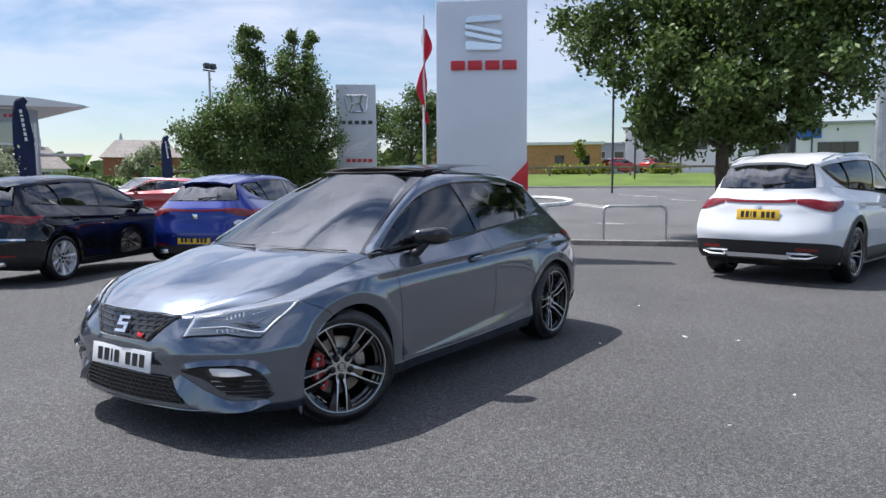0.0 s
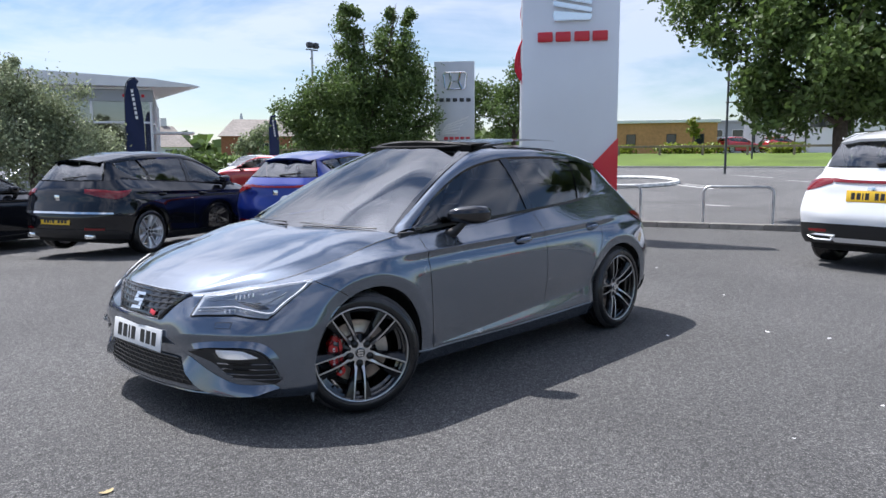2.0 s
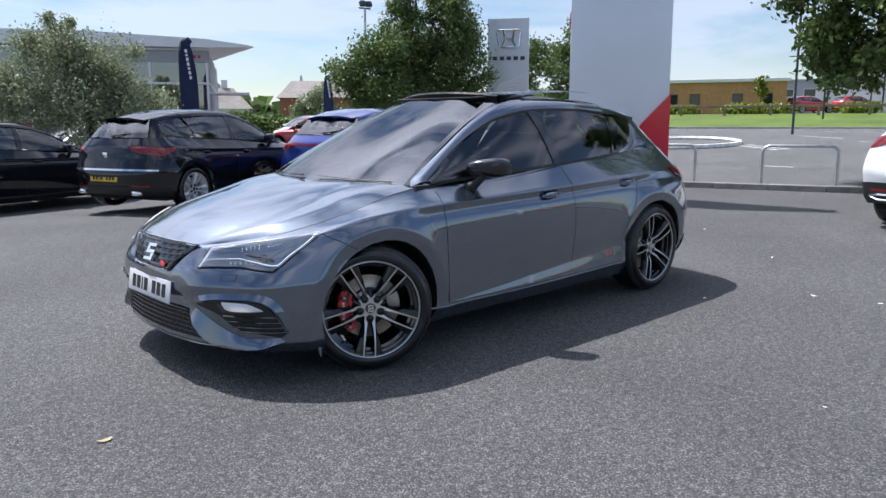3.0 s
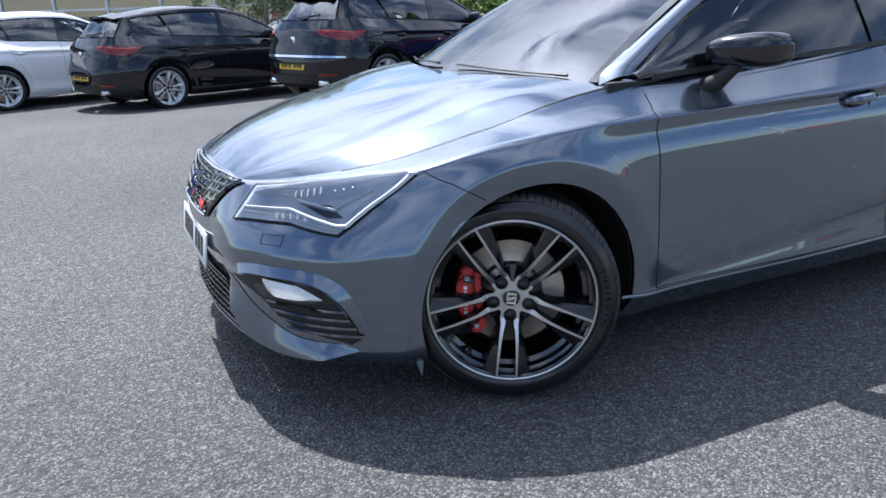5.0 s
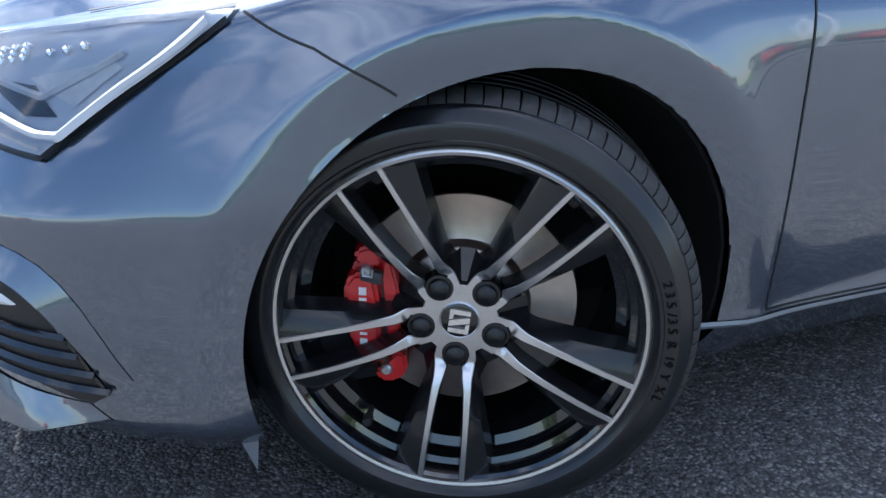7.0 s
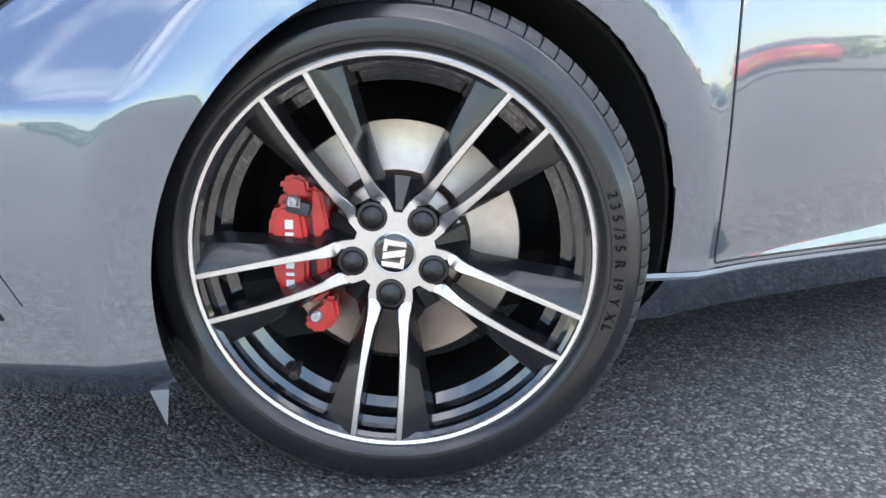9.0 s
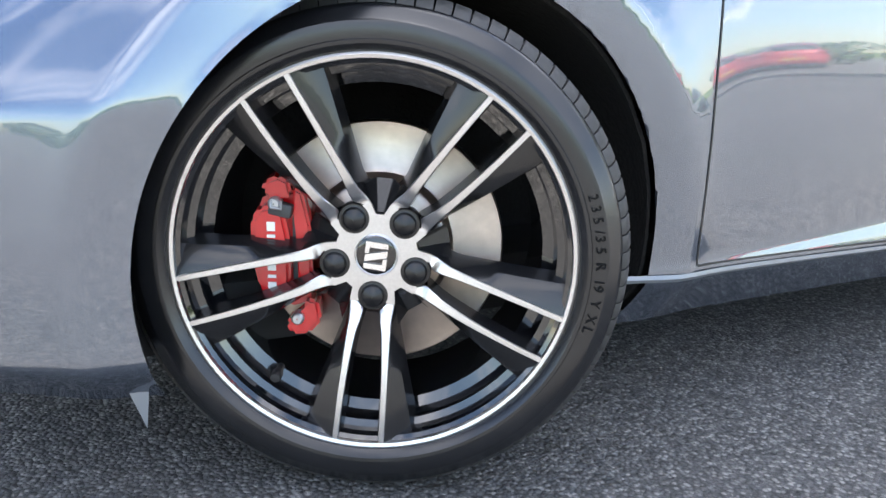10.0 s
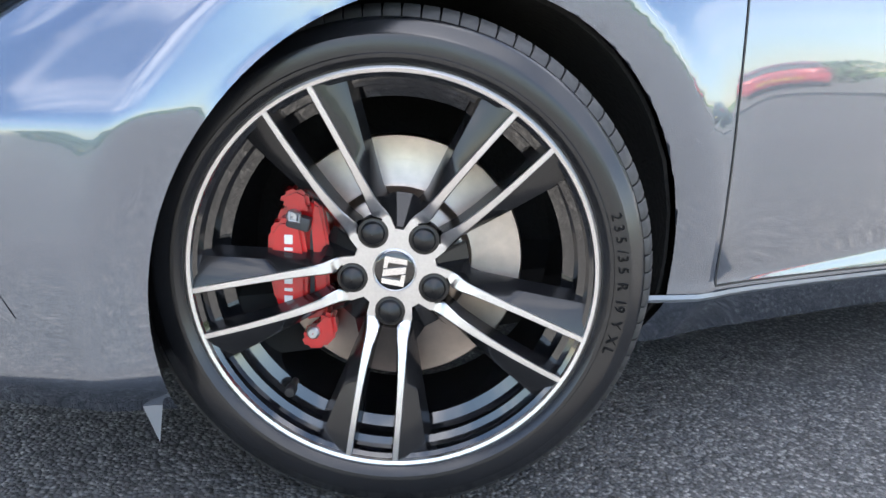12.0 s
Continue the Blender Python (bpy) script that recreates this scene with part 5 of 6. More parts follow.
# size marks on the front tyre's side
def letters(text, radius, first, height, parent, material):
    """Raised characters round the tyre, tops outwards, read clockwise from the angle first (degrees from the rear)."""
    a = first
    for ch in text:
        if ch != " ":
            fc = bpy.data.curves.new("mark", "FONT")
            fc.body, fc.size, fc.extrude, fc.align_x = ch, height * 1.38, .0006, "CENTER"
            tmp = new("mark", fc)
            me = bpy.data.meshes.new_from_object(tmp.evaluated_get(bpy.context.evaluated_depsgraph_get()))
            bpy.data.objects.remove(tmp)
            t = radians(a)
            out, clockwise = Vector((math.cos(t), 0, math.sin(t))), Vector((math.sin(t), 0, -math.cos(t)))
            m = Matrix((clockwise, out, clockwise.cross(out))).transposed().to_4x4()
            me.transform(Matrix.Translation(out * radius + Vector((0, -.0118, 0))) @ m)
            o = part("tyre_mark", me, material, parent, smooth=False)
        a -= (3.0 if ch != " " else 1.9) * (.6 if ch in "/1 " else 1) * (height / .0125)


letters("235/35 R 19 Y XL", .2695, 20, .0125, wheel_front, RUBBER_MARK)
# caliper of the front wheel, ahead of the axle
def slab(outline, y0, y1, taper=1.03, bevel=.004):
    bm = bmesh.new()
    prism(bm, outline, y0, y1, [(x * taper, z * taper) for x, z in outline])
    bmesh.ops.bevel(bm, geom=bm.edges[:], offset=bevel, segments=2, affect="EDGES")
    return bm


caliper = part("brake_caliper", slab([(-.150, .066), (-.120, .074), (-.096, .070), (-.088, .04), (-.086, -.05), (-.092, -.078), (-.118, -.086), (-.146, -.066), (-.160, -.02), (-.160, .04)], .074, .128), CALIPER, wheel_front)
part("caliper_face", slab([(-.151, .054), (-.126, .058), (-.118, .044), (-.112, .010), (-.112, -.046), (-.120, -.068), (-.140, -.074), (-.154, -.052), (-.163, -.006), (-.162, .038)], .052, .082, bevel=.006), CALIPER, caliper)
part("caliper_bridge", slab([(-.110, .080), (-.097, .074), (-.087, .030), (-.085, -.044), (-.092, -.062), (-.104, -.060), (-.105, 0), (-.109, .048)], .062, .10), CALIPER, caliper)
part("caliper_lug", slab([(-.150, .072), (-.146, .087), (-.128, .094), (-.114, .088), (-.110, .070), (-.120, .060), (-.134, .068)], .060, .10, bevel=.005), CALIPER, caliper)
part("caliper_lug", slab([(-.122, -.104), (-.114, -.094), (-.098, -.092), (-.094, -.068), (-.078, -.070), (-.073, -.098), (-.090, -.118), (-.114, -.120)], .058, .10, bevel=.005), CALIPER, caliper)
part("caliper_gap", slab([(-.112, .040), (-.105, .048), (-.102, -.055), (-.112, -.060)], .068, .078, 1, .002), DARK_STEEL, caliper)
for x0, z0 in ((-.131, .060), (-.104, -.094)):
    pin = bmesh.new()
    spun(pin, [(.001, .048), (.006, .048), (.0085, .051), (.0085, .066)], 10)
    bmesh.ops.transform(pin, matrix=Matrix.Translation((x0, 0, z0)), verts=pin.verts[:])
    part("caliper_pin", pin, STEEL, caliper)
groove = bmesh.new()
box(groove, (.030, .016, .018), (-.124, .058, .052), .003, pose(0, 0, 0, 0, 12, 0))
part("caliper_window", groove, DARK_STEEL, caliper)
clip = bmesh.new()
tube(clip, [(-.134, .050, .066), (-.134, .047, .056), (-.122, .047, .054), (-.122, .050, .064)], .0022, 6)
part("caliper_clip", clip, STEEL, caliper)
band = bmesh.new()
bars(band, (1, -.5, .35, -.5, 1, -.6, .35, -.4, .9, -.5, .35, -.4, 1), (-.136, .0516, -.010), (0, 0, 1), (-1, 0, 0), .092, .0105, 0)
parts("caliper_print", band, PRINT_WHITE, caliper)
hose = bmesh.new()
tube(hose, curve3([(-.078, .086, -.03), (-.066, .082, -.015), (-.052, .084, -.012), (-.04, .09, -.02)], 10), .006, 8)
part("brake_hose", hose, RUBBER_MARK, wheel_front)

# ---- the ground: car park, road, verge and far land in one sheet ----
KERB_AT, KERB_OUT = Vector((9.75, 1.4, 0)), Vector((.94, .345, 0)).normalized()
KERB_ALONG = Vector((-KERB_OUT.y, KERB_OUT.x, 0))


def rise(e):
    """The land's height at a distance beyond the kerb."""
    return float(np.interp(e, (-1e4, 0, .01, 34, 44, 60, 4000), (0, 0, .06, .58, 1.45, 1.55, 1.55)))


def fall(x, y):
    """The car park's slight fall towards the far row."""
    return float(np.interp(y, (6.3, 8.8, 10.5, 14), (0, -.135, -.165, -.175))) * min(1.0, max(0.0, (7 - x) / 3))


def spot(e, w, z=0.0):
    return KERB_AT + KERB_OUT * e + KERB_ALONG * w + Vector((0, 0, rise(e) + z))


gm = bpy.data.meshes.new("ground")
steps = [-3000, -400, -60, -30, *np.arange(-24, -.5, .8).tolist(), 0, .01, 4, 10, 18, 26, 34, 36, 40, 44, 52, 60, 150, 600, 4000]
wide = [-4000, -600, -120, -50, -25, -12, -6, *np.arange(0, 18, .8).tolist(), 25, 50, 120, 600, 4000]
gv, gf, gi = [], [], []
for e in steps:
    for w in wide:
        q = KERB_AT + KERB_OUT * e + KERB_ALONG * w
        gv.append((q.x, q.y, rise(e) + fall(q.x, q.y)))
for i in range(len(steps) - 1):
    for j in range(len(wide) - 1):
        k = i * len(wide) + j
        gf.append((k, k + len(wide), k + len(wide) + 1, k + 1))
        mid, ww = (steps[i] + steps[i + 1]) / 2, (wide[j] + wide[j + 1]) / 2
        gi.append(0 if -60 < mid < 0 and -50 < ww < 50 else 1 if 0 < mid < 34 else 2 if 34 < mid < 60 else 3)
gm.from_pydata(gv, [], gf)
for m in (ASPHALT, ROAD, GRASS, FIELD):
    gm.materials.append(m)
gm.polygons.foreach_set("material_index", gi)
ground = new("ground", gm)
tagged(ground, "grey asphalt car park and road with a grass verge", "ground", kind="structure")
for p in gm.polygons:
    if p.normal.z < 0:
        gm.flip_normals()
        break

# kerb stones along the car park's edge
kerb = thing("kerb", "worn grey concrete kerb stones along the car park", "kerb", kind="structure")
stone = bmesh.new()
box(stone, (.905, .15, .19), (0, 0, .01), .012)
stone_mesh = bpy.data.meshes.new("kerb_stone")
stone.to_mesh(stone_mesh)
stone.free()
stone_mesh.materials.append(KERB)
turn_kerb = math.degrees(math.atan2(KERB_ALONG.y, KERB_ALONG.x))
for k in range(-22, 28):
    c = KERB_AT + KERB_ALONG * (k * .915)
    o = part("kerb_stone", stone_mesh, None, kerb, smooth=False)
    o.matrix_local = pose(c.x, c.y, random.uniform(-.004, .004), 0, 0, turn_kerb + random.uniform(-.4, .4))


# ---- hoop barriers ----
def hoop(m):
    root = thing("hoop_barrier", "galvanised steel hoop barrier set in the kerb", "barrier", m, "hoop barriers")
    bm = bmesh.new()
    w, h, r = 1.20, .70, .12
    pts = [(-w / 2, 0, -.1), (-w / 2, 0, h - r)]
    pts += [(-w / 2 + r - r * math.cos(a), 0, h - r + r * math.sin(a)) for a in np.linspace(.2, math.pi / 2, 6)]
    pts += [(w / 2 - r + r * math.sin(a), 0, h - r + r * math.cos(a)) for a in np.linspace(0, math.pi / 2 - .2, 6)]
    pts += [(w / 2, 0, h - r), (w / 2, 0, -.1)]
    tube(bm, pts, .026, 10)
    part("hoop", bm, STEEL, root)
    return root


first = KERB_AT + KERB_OUT * .28 + Vector((0, 0, .06))
hoop_one = hoop(pose(*first, 0, 0, turn_kerb))
for k in (1, 2):
    c = first + KERB_ALONG * (2.35 * k)
    copy_thing(hoop_one, pose(*c, 0, 0, turn_kerb))

# ---- road markings and the small island ----
def stripe(bm, e0, w0, e1, w1, width):
    a, b = spot(e0, w0, .012), spot(e1, w1, .012)
    side = (b - a).cross(Vector((0, 0, 1))).normalized() * width / 2
    bm.faces.new([bm.verts.new(p) for p in (a - side, b - side, b + side, a + side)])


marks = bmesh.new()
for k in range(10):
    stripe(marks, 19.5, -4.0 - 1.0 * k, 19.5, -4.5 - 1.0 * k, .34)
for k in range(10):
    stripe(marks, 20.3, -4.2 - 1.0 * k, 20.3, -4.7 - 1.0 * k, .34)
for e, w in ((9, -4), (9, -9), (14, -7), (14, -13), (26, -6), (26, -14), (29, -3), (29, -11)):
    stripe(marks, e, w, e, w - 2.6, .12)
for w0, w1 in ((-40, 3), (9, 60)):
    stripe(marks, 33.2, w0, 33.2, w1, .15)
for k in range(5):
    stripe(marks, 14.0 - .55 * k, 2.3 - .30 * k, 13.7 - .55 * k, 2.14 - .30 * k, .28)
    stripe(marks, 14.5 - .55 * k, 2.0 - .30 * k, 14.2 - .55 * k, 1.84 - .30 * k, .28)
for e0, w0, e1, w1 in ((23.0, .6, 20.5, -1.1), (30.1, 2.8, 30.3, 1.2), (4.66, .9, 4.5, .2), (17.9, -1.6, 16.9, -2.5), (29.0, -.4, 28.2, -2.6)):
    stripe(marks, e0, w0, e1, w1, .14)
for p in marks.faces:
    if p.normal.z < 0:
        p.normal_flip()
tagged(part("road_marking", marks, ROAD_PAINT, smooth=False), "worn white painted road markings on the asphalt", "road marking", kind="structure")
verge_kerb = bmesh.new()
for w in range(-46, 46):
    c = spot(33.9, w)
    box(verge_kerb, (.99, .16, .16), c + Vector((0, 0, .03)), .012, pose(0, 0, 0, 0, 0, turn_kerb))
tagged(part("verge_kerb", verge_kerb, KERB_PALE, smooth=False), "pale concrete kerb along the foot of the grass verge", "kerb", kind="structure")
isle = bmesh.new()
ring_pts = []
for k in range(40):
    a = k * math.tau / 40
    ring_pts.append(tuple(spot(14.5 + 4.2 * math.sin(a) * (1 if math.sin(a) > 0 else .8), 4.6 + 2.3 * math.cos(a), .05)))
tube(isle, ring_pts, .10, 6, closed=True)
tagged(part("traffic_island", isle, ROAD_PAINT), "white painted kerb ring of a small traffic island", "kerb", kind="structure")

# dry leaves and paper scraps on the asphalt
for k, (x, y, r, col) in enumerate(((-2.63, -.845, .022, 0), (1.31, -1.34, .016, 1), (1.93, -1.85, .020, 1), (2.02, -2.25, .014, 1), (.6, -2.9, .012, 1), (3.2, -1.0, .014, 1), (2.7, -3.1, .012, 0), (-.2, -2.7, .008, 1), (4.4, .3, .016, 1))):
    bm = bmesh.new()
    outline = [(r * (1 + .25 * math.sin(3 * a + k)) * math.cos(a) * 1.3, r * (1 + .2 * math.cos(2 * a + k)) * math.sin(a) * .7) for a in np.linspace(0, math.tau, 11)[:-1]]
    vs = [bm.verts.new((px, py, .003 + .14 * px * px / r)) for px, py in outline]
    bm.faces.new(vs)
    leaf = part("dry_leaf" if col == 0 else "paper_scrap", bm, DRY_LEAF if col == 0 else PRINT_WHITE)
    leaf.matrix_world = pose(x, y, .002, 0, 0, 40 * k)
    tagged(leaf, "curled pale dry leaf lying on the asphalt" if col == 0 else "small pale paper scrap lying on the asphalt", "leaf" if col == 0 else "litter")

# ---- sign pylons ----
pylon = thing("sign_pylon", "tall pale grey sign pylon with chrome emblem and red bars", "sign", pose(6.42, 2.86, 0, 0, 0, -59))
part("cladding", box_bm((1.50, .34, 4.24), (0, .17, 2.12), .012), PYLON, pylon)
em = bmesh.new()
for pts in ([(-.30, .17), (.30, .20), (.30, .29), (-.22, .27), (-.28, .24)], [(-.30, .08), (.30, -.04), (.30, .03), (-.30, .15)],
            [(-.30, -.04), (.30, -.16), (.30, -.09), (-.30, .04)], [(-.28, -.27), (.28, -.27), (.30, -.22), (.30, -.18), (-.29, -.12), (-.30, -.20)]):
    prism(em, pts, -.07, .0)
bmesh.ops.bevel(em, geom=em.edges[:], offset=.012, segments=2, affect="EDGES")
bmesh.ops.transform(em, matrix=Matrix.Translation((.03, 0, 3.70)), verts=em.verts[:])
part("emblem", em, CHROME, pylon)
lt = bmesh.new()
for x in (-.42, -.14, .15, .43):
    box(lt, (.235, .05, .15), (x + .03, -.025, 3.19), .015)
parts("letter_bar", lt, SIGN_RED, pylon)
wedge = bmesh.new()
prism(wedge, [(.34, 1.16), (.77, 1.62), (.77, -.02), (.0, -.02)], -.02, .36)
part("red_base", wedge, SIGN_RED, pylon)

pylon2 = thing("sign_pylon", "silver grey dealership sign pylon with chrome emblem", "sign", pose(16.9, 14.55, rise(0), 0, 0, -52))
part("cladding", box_bm((1.46, .30, 4.75), (0, .15, 2.37), .01), PYLON_DARK, pylon2)
em = bmesh.new()
hpts = [(-.36, .30), (.36, .30), (.42, .22), (.36, -.24), (.30, -.30), (-.30, -.30), (-.36, -.24), (-.42, .22)]
ring = [Vector((x, -.03, z)) for x, z in hpts]
tube(em, ring, .028, 6, closed=True)
tube(em, [(-.20, -.03, .30), (-.13, -.03, -.02), (.13, -.03, -.02), (.20, -.03, .30)], .045, 6)
tube(em, [(-.24, -.03, -.30), (-.13, -.03, -.02)], .045, 6), tube(em, [(.24, -.03, -.30), (.13, -.03, -.02)], .045, 6)
bmesh.ops.transform(em, matrix=Matrix.Translation((.03, 0, 4.05)), verts=em.verts[:])
part("emblem", em, CHROME, pylon2)
lt = bmesh.new()
for k in range(5):
    box(lt, (.16, .03, .13), (-.46 + .245 * k, -.015, 3.37), .01)
parts("letter_bar", lt, DARK_STEEL, pylon2)
wing = bmesh.new()
for k in range(5):
    prism(wing, [(-.50, 2.08 + .02 * k), (-.35 + .02 * k, 2.13 + .075 * k), (.10 + .10 * k, 2.17 + .135 * k), (.12 + .11 * k, 2.20 + .15 * k), (-.30, 2.20 + .07 * k)], -.012, 0)
parts("wing_stripe", wing, WHITE_FRAME, pylon2)
lt = bmesh.new()
for k in range(5):
    box(lt, (.15, .03, .12), (-.30 + .2 * k, -.015, 1.98), .01)
parts("letter_bar", lt, SIGN_RED, pylon2)

# ---- poles and flags ----
def pole(name, label, at, height, r0, r1, material, category="pole", extra=None):
    root = thing(name, label, category, pose(*at))
    bm = bmesh.new()
    tube(bm, [(0, 0, -.2), (0, 0, height)], [r0, r1], 10)
    part("pole", bm, material, root)
    if extra:
        extra(root, height)
    return root


def red_flag(root, h):
    bm = bmesh.new()
    g = []
    for k, z in enumerate(np.linspace(h - .4, h - 3.3, 26)):
        row = []
        for j in range(7):
            t = j / 6
            wob = math.sin(k * .75 + t * 3) * .05 + math.sin(k * .31) * .04
            width = .30 + .10 * math.sin(k * .5) - .16 * (k / 25)
            row.append((.03 - t * width * .15 + wob * t, -.02 - t * .05 + .035 * math.sin(t * 9 + k * .35), z - .08 * t))
            row[-1] = (row[-1][0] + width * (t - .25) * math.sin(.6 + k * .28), row[-1][1], row[-1][2])
        g.append(row)
    sheet(bm, np.array(g))
    bmesh.ops.rotate(bm, cent=(0, 0, 0), matrix=Matrix.Rotation(radians(-55), 3, "Z"), verts=bm.verts[:])
    part("flag", bm, RED_CLOTH, root, "red cloth flag hanging limp")


pole("flag_pole", "white flag pole with a limp red flag", (15.2, 10.27, .15), 6.25, .06, .04, WHITE_FRAME, "flag pole", red_flag)


def feather_flag(at, height, turn):
    root = thing("feather_flag", "navy blue feather flag on a bowed pole", "flag", pose(*at, 0, 0, turn), "feather flags")
    bm = bmesh.new()
    line = [(0, 0, -.05), (0, 0, height * .5), (.02, 0, height * .85), (.10, 0, height * .97), (.30, 0, height)]
    tube(bm, curve3(line, 14), .014, 6)
    part("pole", bm, DARK_STEEL, root)
    bm = bmesh.new()
    g = []
    for k, z in enumerate(np.linspace(.42, 1, 22)):
        zz = height * z
        lead = float(np.interp(z, (0, .85, .97, 1), (.0, .02, .10, .30)))
        width = .46 * math.sqrt(max(0.0, 1 - ((z - .42) / .585) ** 4))
        g.append([(lead + width * t, .03 * math.sin(t * 5 + k * .4), zz - .10 * t) for t in np.linspace(0, 1, 6)])
    sheet(bm, np.array(g))
    part("flag", bm, NAVY, root)
    bm = bmesh.new()
    bars(bm, (1, -.4, .6, -.4, 1, -.4, 1, -.4, .7, -.4, 1, -.4, 1), (.25, -.035, height * .80), (.12, 0, -1), (1, 0, .12), .80, .065, 0)
    parts("flag_print", bm, PRINT_WHITE, root)
    return root


feather_flag((5.45, 16.2, -.09), 3.55, -25)
feather_flag((17.7, 27.3, 0), 3.4, -40)


def flood_lights(root, h):
    bm = bmesh.new()
    box(bm, (.55, .05, .05), (0, 0, h), .01)
    part("cross_arm", bm, DARK_STEEL, root)
    for x in (-.12, .14):
        part("flood_lamp", box_bm((.24, .16, .20), (x * 1.1, -.04, h + .16), .03, pose(0, 0, 0, -20, 0, 0)), DARK_STEEL, root)


pole("lighting_column", "slim grey lighting column with flood lamps", (14.5, 19.7, 0), 5.4, .06, .045, STEEL, "street lamp", flood_lights)
pole("lighting_column", "dark steel lighting column behind the tree", (17.35, -.1, .1), 8.5, .14, .11, DARK_STEEL, "street lamp")
pole("road_post", "slim dark road sign post on the verge", (32.9, 10.9, .45), 9.0, .06, .05, DARK_STEEL)
pole("road_post", "slim dark road sign post on the verge", (46.0, 14.4, 1.3), 8.0, .06, .05, DARK_STEEL)
pole("road_post", "broad pale lamp column by the industrial unit", (25.6, -1.6, .3), 9.0, .2, .16, STEEL)

# ---- buildings ----
def window_unit(root, at, size, turn_m, frame_mat, pane_material, mull=1):
    w, h = size
    fr = bmesh.new()
    t = .06
    for s in (-1, 1):
        box(fr, (t, .10, h), (s * (w / 2 - t / 2), 0, 0)), box(fr, (w, .10, t), (0, 0, s * (h / 2 - t / 2)))
    for k in range(1, mull + 1):
        box(fr, (t * .8, .09, h), (-w / 2 + w * k / (mull + 1), 0, 0))
    bmesh.ops.transform(fr, matrix=turn_m @ Matrix.Translation(at), verts=fr.verts[:])
    win = part("window", fr, frame_mat, root, smooth=False)
    pn = box_bm((w - t, .03, h - t), (0, .01, 0))
    bmesh.ops.transform(pn, matrix=turn_m @ Matrix.Translation(at), verts=pn.verts[:])
    part("pane", pn, pane_material, win, smooth=False)


def block_building(name, label, m, size, wall, roof, windows, roof_over=.25, frame_mat=None):
    root = thing(name, label, "building", m)
    w, d, h = size
    part("wall", box_bm((w, d, h), (0, d / 2, h / 2), .02), wall, root, smooth=False)
    part("roof", box_bm((w + 2 * roof_over, d + 2 * roof_over, .28), (0, d / 2, h + .14), .03), roof, root, smooth=False)
    for x, z, ww, hh, mull in windows:
        window_unit(root, (x, -.02, z), (ww, hh), Matrix(), frame_mat or WHITE_FRAME, DARK_PANE, mull)
    return root


bz = rise(50)
block_building("brick_office", "single storey buff brick office with square windows", pose(56.4, 29.4, bz - .3, 0, 0, -65), (15.5, 9, 2.95), BRICK_TAN, WHITE_FRAME,
               [(x, 1.55, .80, .90, 0) for x in (-5.0, -3.2, -1.2, .6, 4.0, 6.3)], frame_mat=DARK_STEEL)
white_unit = block_building("industrial_unit", "large pale clad industrial unit with a blue sign", pose(73, 13, bz - .4, 0, 0, -78), (23, 16, 4.9), RENDER_PALE, CLAD_GREY,
                            [(-8.8, 3.3, 1.9, 1.0, 1), (-8.8, 1.2, 1.9, 1.2, 1), (-4.6, 3.3, 2.2, 1.0, 1), (2.5, 2.6, 2.6, 1.3, 2), (8.0, 2.6, 3.4, 1.3, 2)], frame_mat=DARK_STEEL)
part("sign_board", box_bm((4.0, .10, .9), (4.6, -.08, 4.1), .02), SIGN_BLUE, white_unit)
for x in (-10.5, -6.0, 5.8, 11.2):
    bm = bmesh.new()
    tube(bm, [(x, -.08, 0), (x, -.08, 4.5), (x - .25, -.02, 4.85)], .07, 6)
    part("down_pipe", bm, DARK_STEEL, white_unit)
block_building("grey_unit", "grey clad warehouse with a flat roof", pose(75, -5.5, bz - .4, 0, 0, -88), (15, 14, 5.6), CLAD_GREY, CLAD_GREY, [(-3, 3.5, 2.4, 1.2, 1)])
block_building("distant_unit", "low distant grey unit with a row of windows", pose(94, 36.5, bz - .3, 0, 0, -70), (8, 10, 4.4), CLAD_GREY, CLAD_GREY, [(x, 3.0, 1.4, 1.0, 0) for x in (-2.5, 0, 2.5)])

# timber rail along the verge's top
rail = thing("timber_rail", "low weathered timber rail along the grass verge", "fence")
for w in range(-30, 40, 3):
    c = spot(43, w)
    part("post", box_bm((.14, .14, .75), (c.x, c.y, c.z + .30), .01), TIMBER, rail, smooth=False)
bm = bmesh.new()
a, b = spot(43, -31), spot(43, 39)
box(bm, ((b - a).length, .09, .16), (a + b) / 2 + Vector((0, 0, .62)), .01, pose(0, 0, 0, 0, 0, turn_kerb))
part("rail", bm, TIMBER, rail, smooth=False)


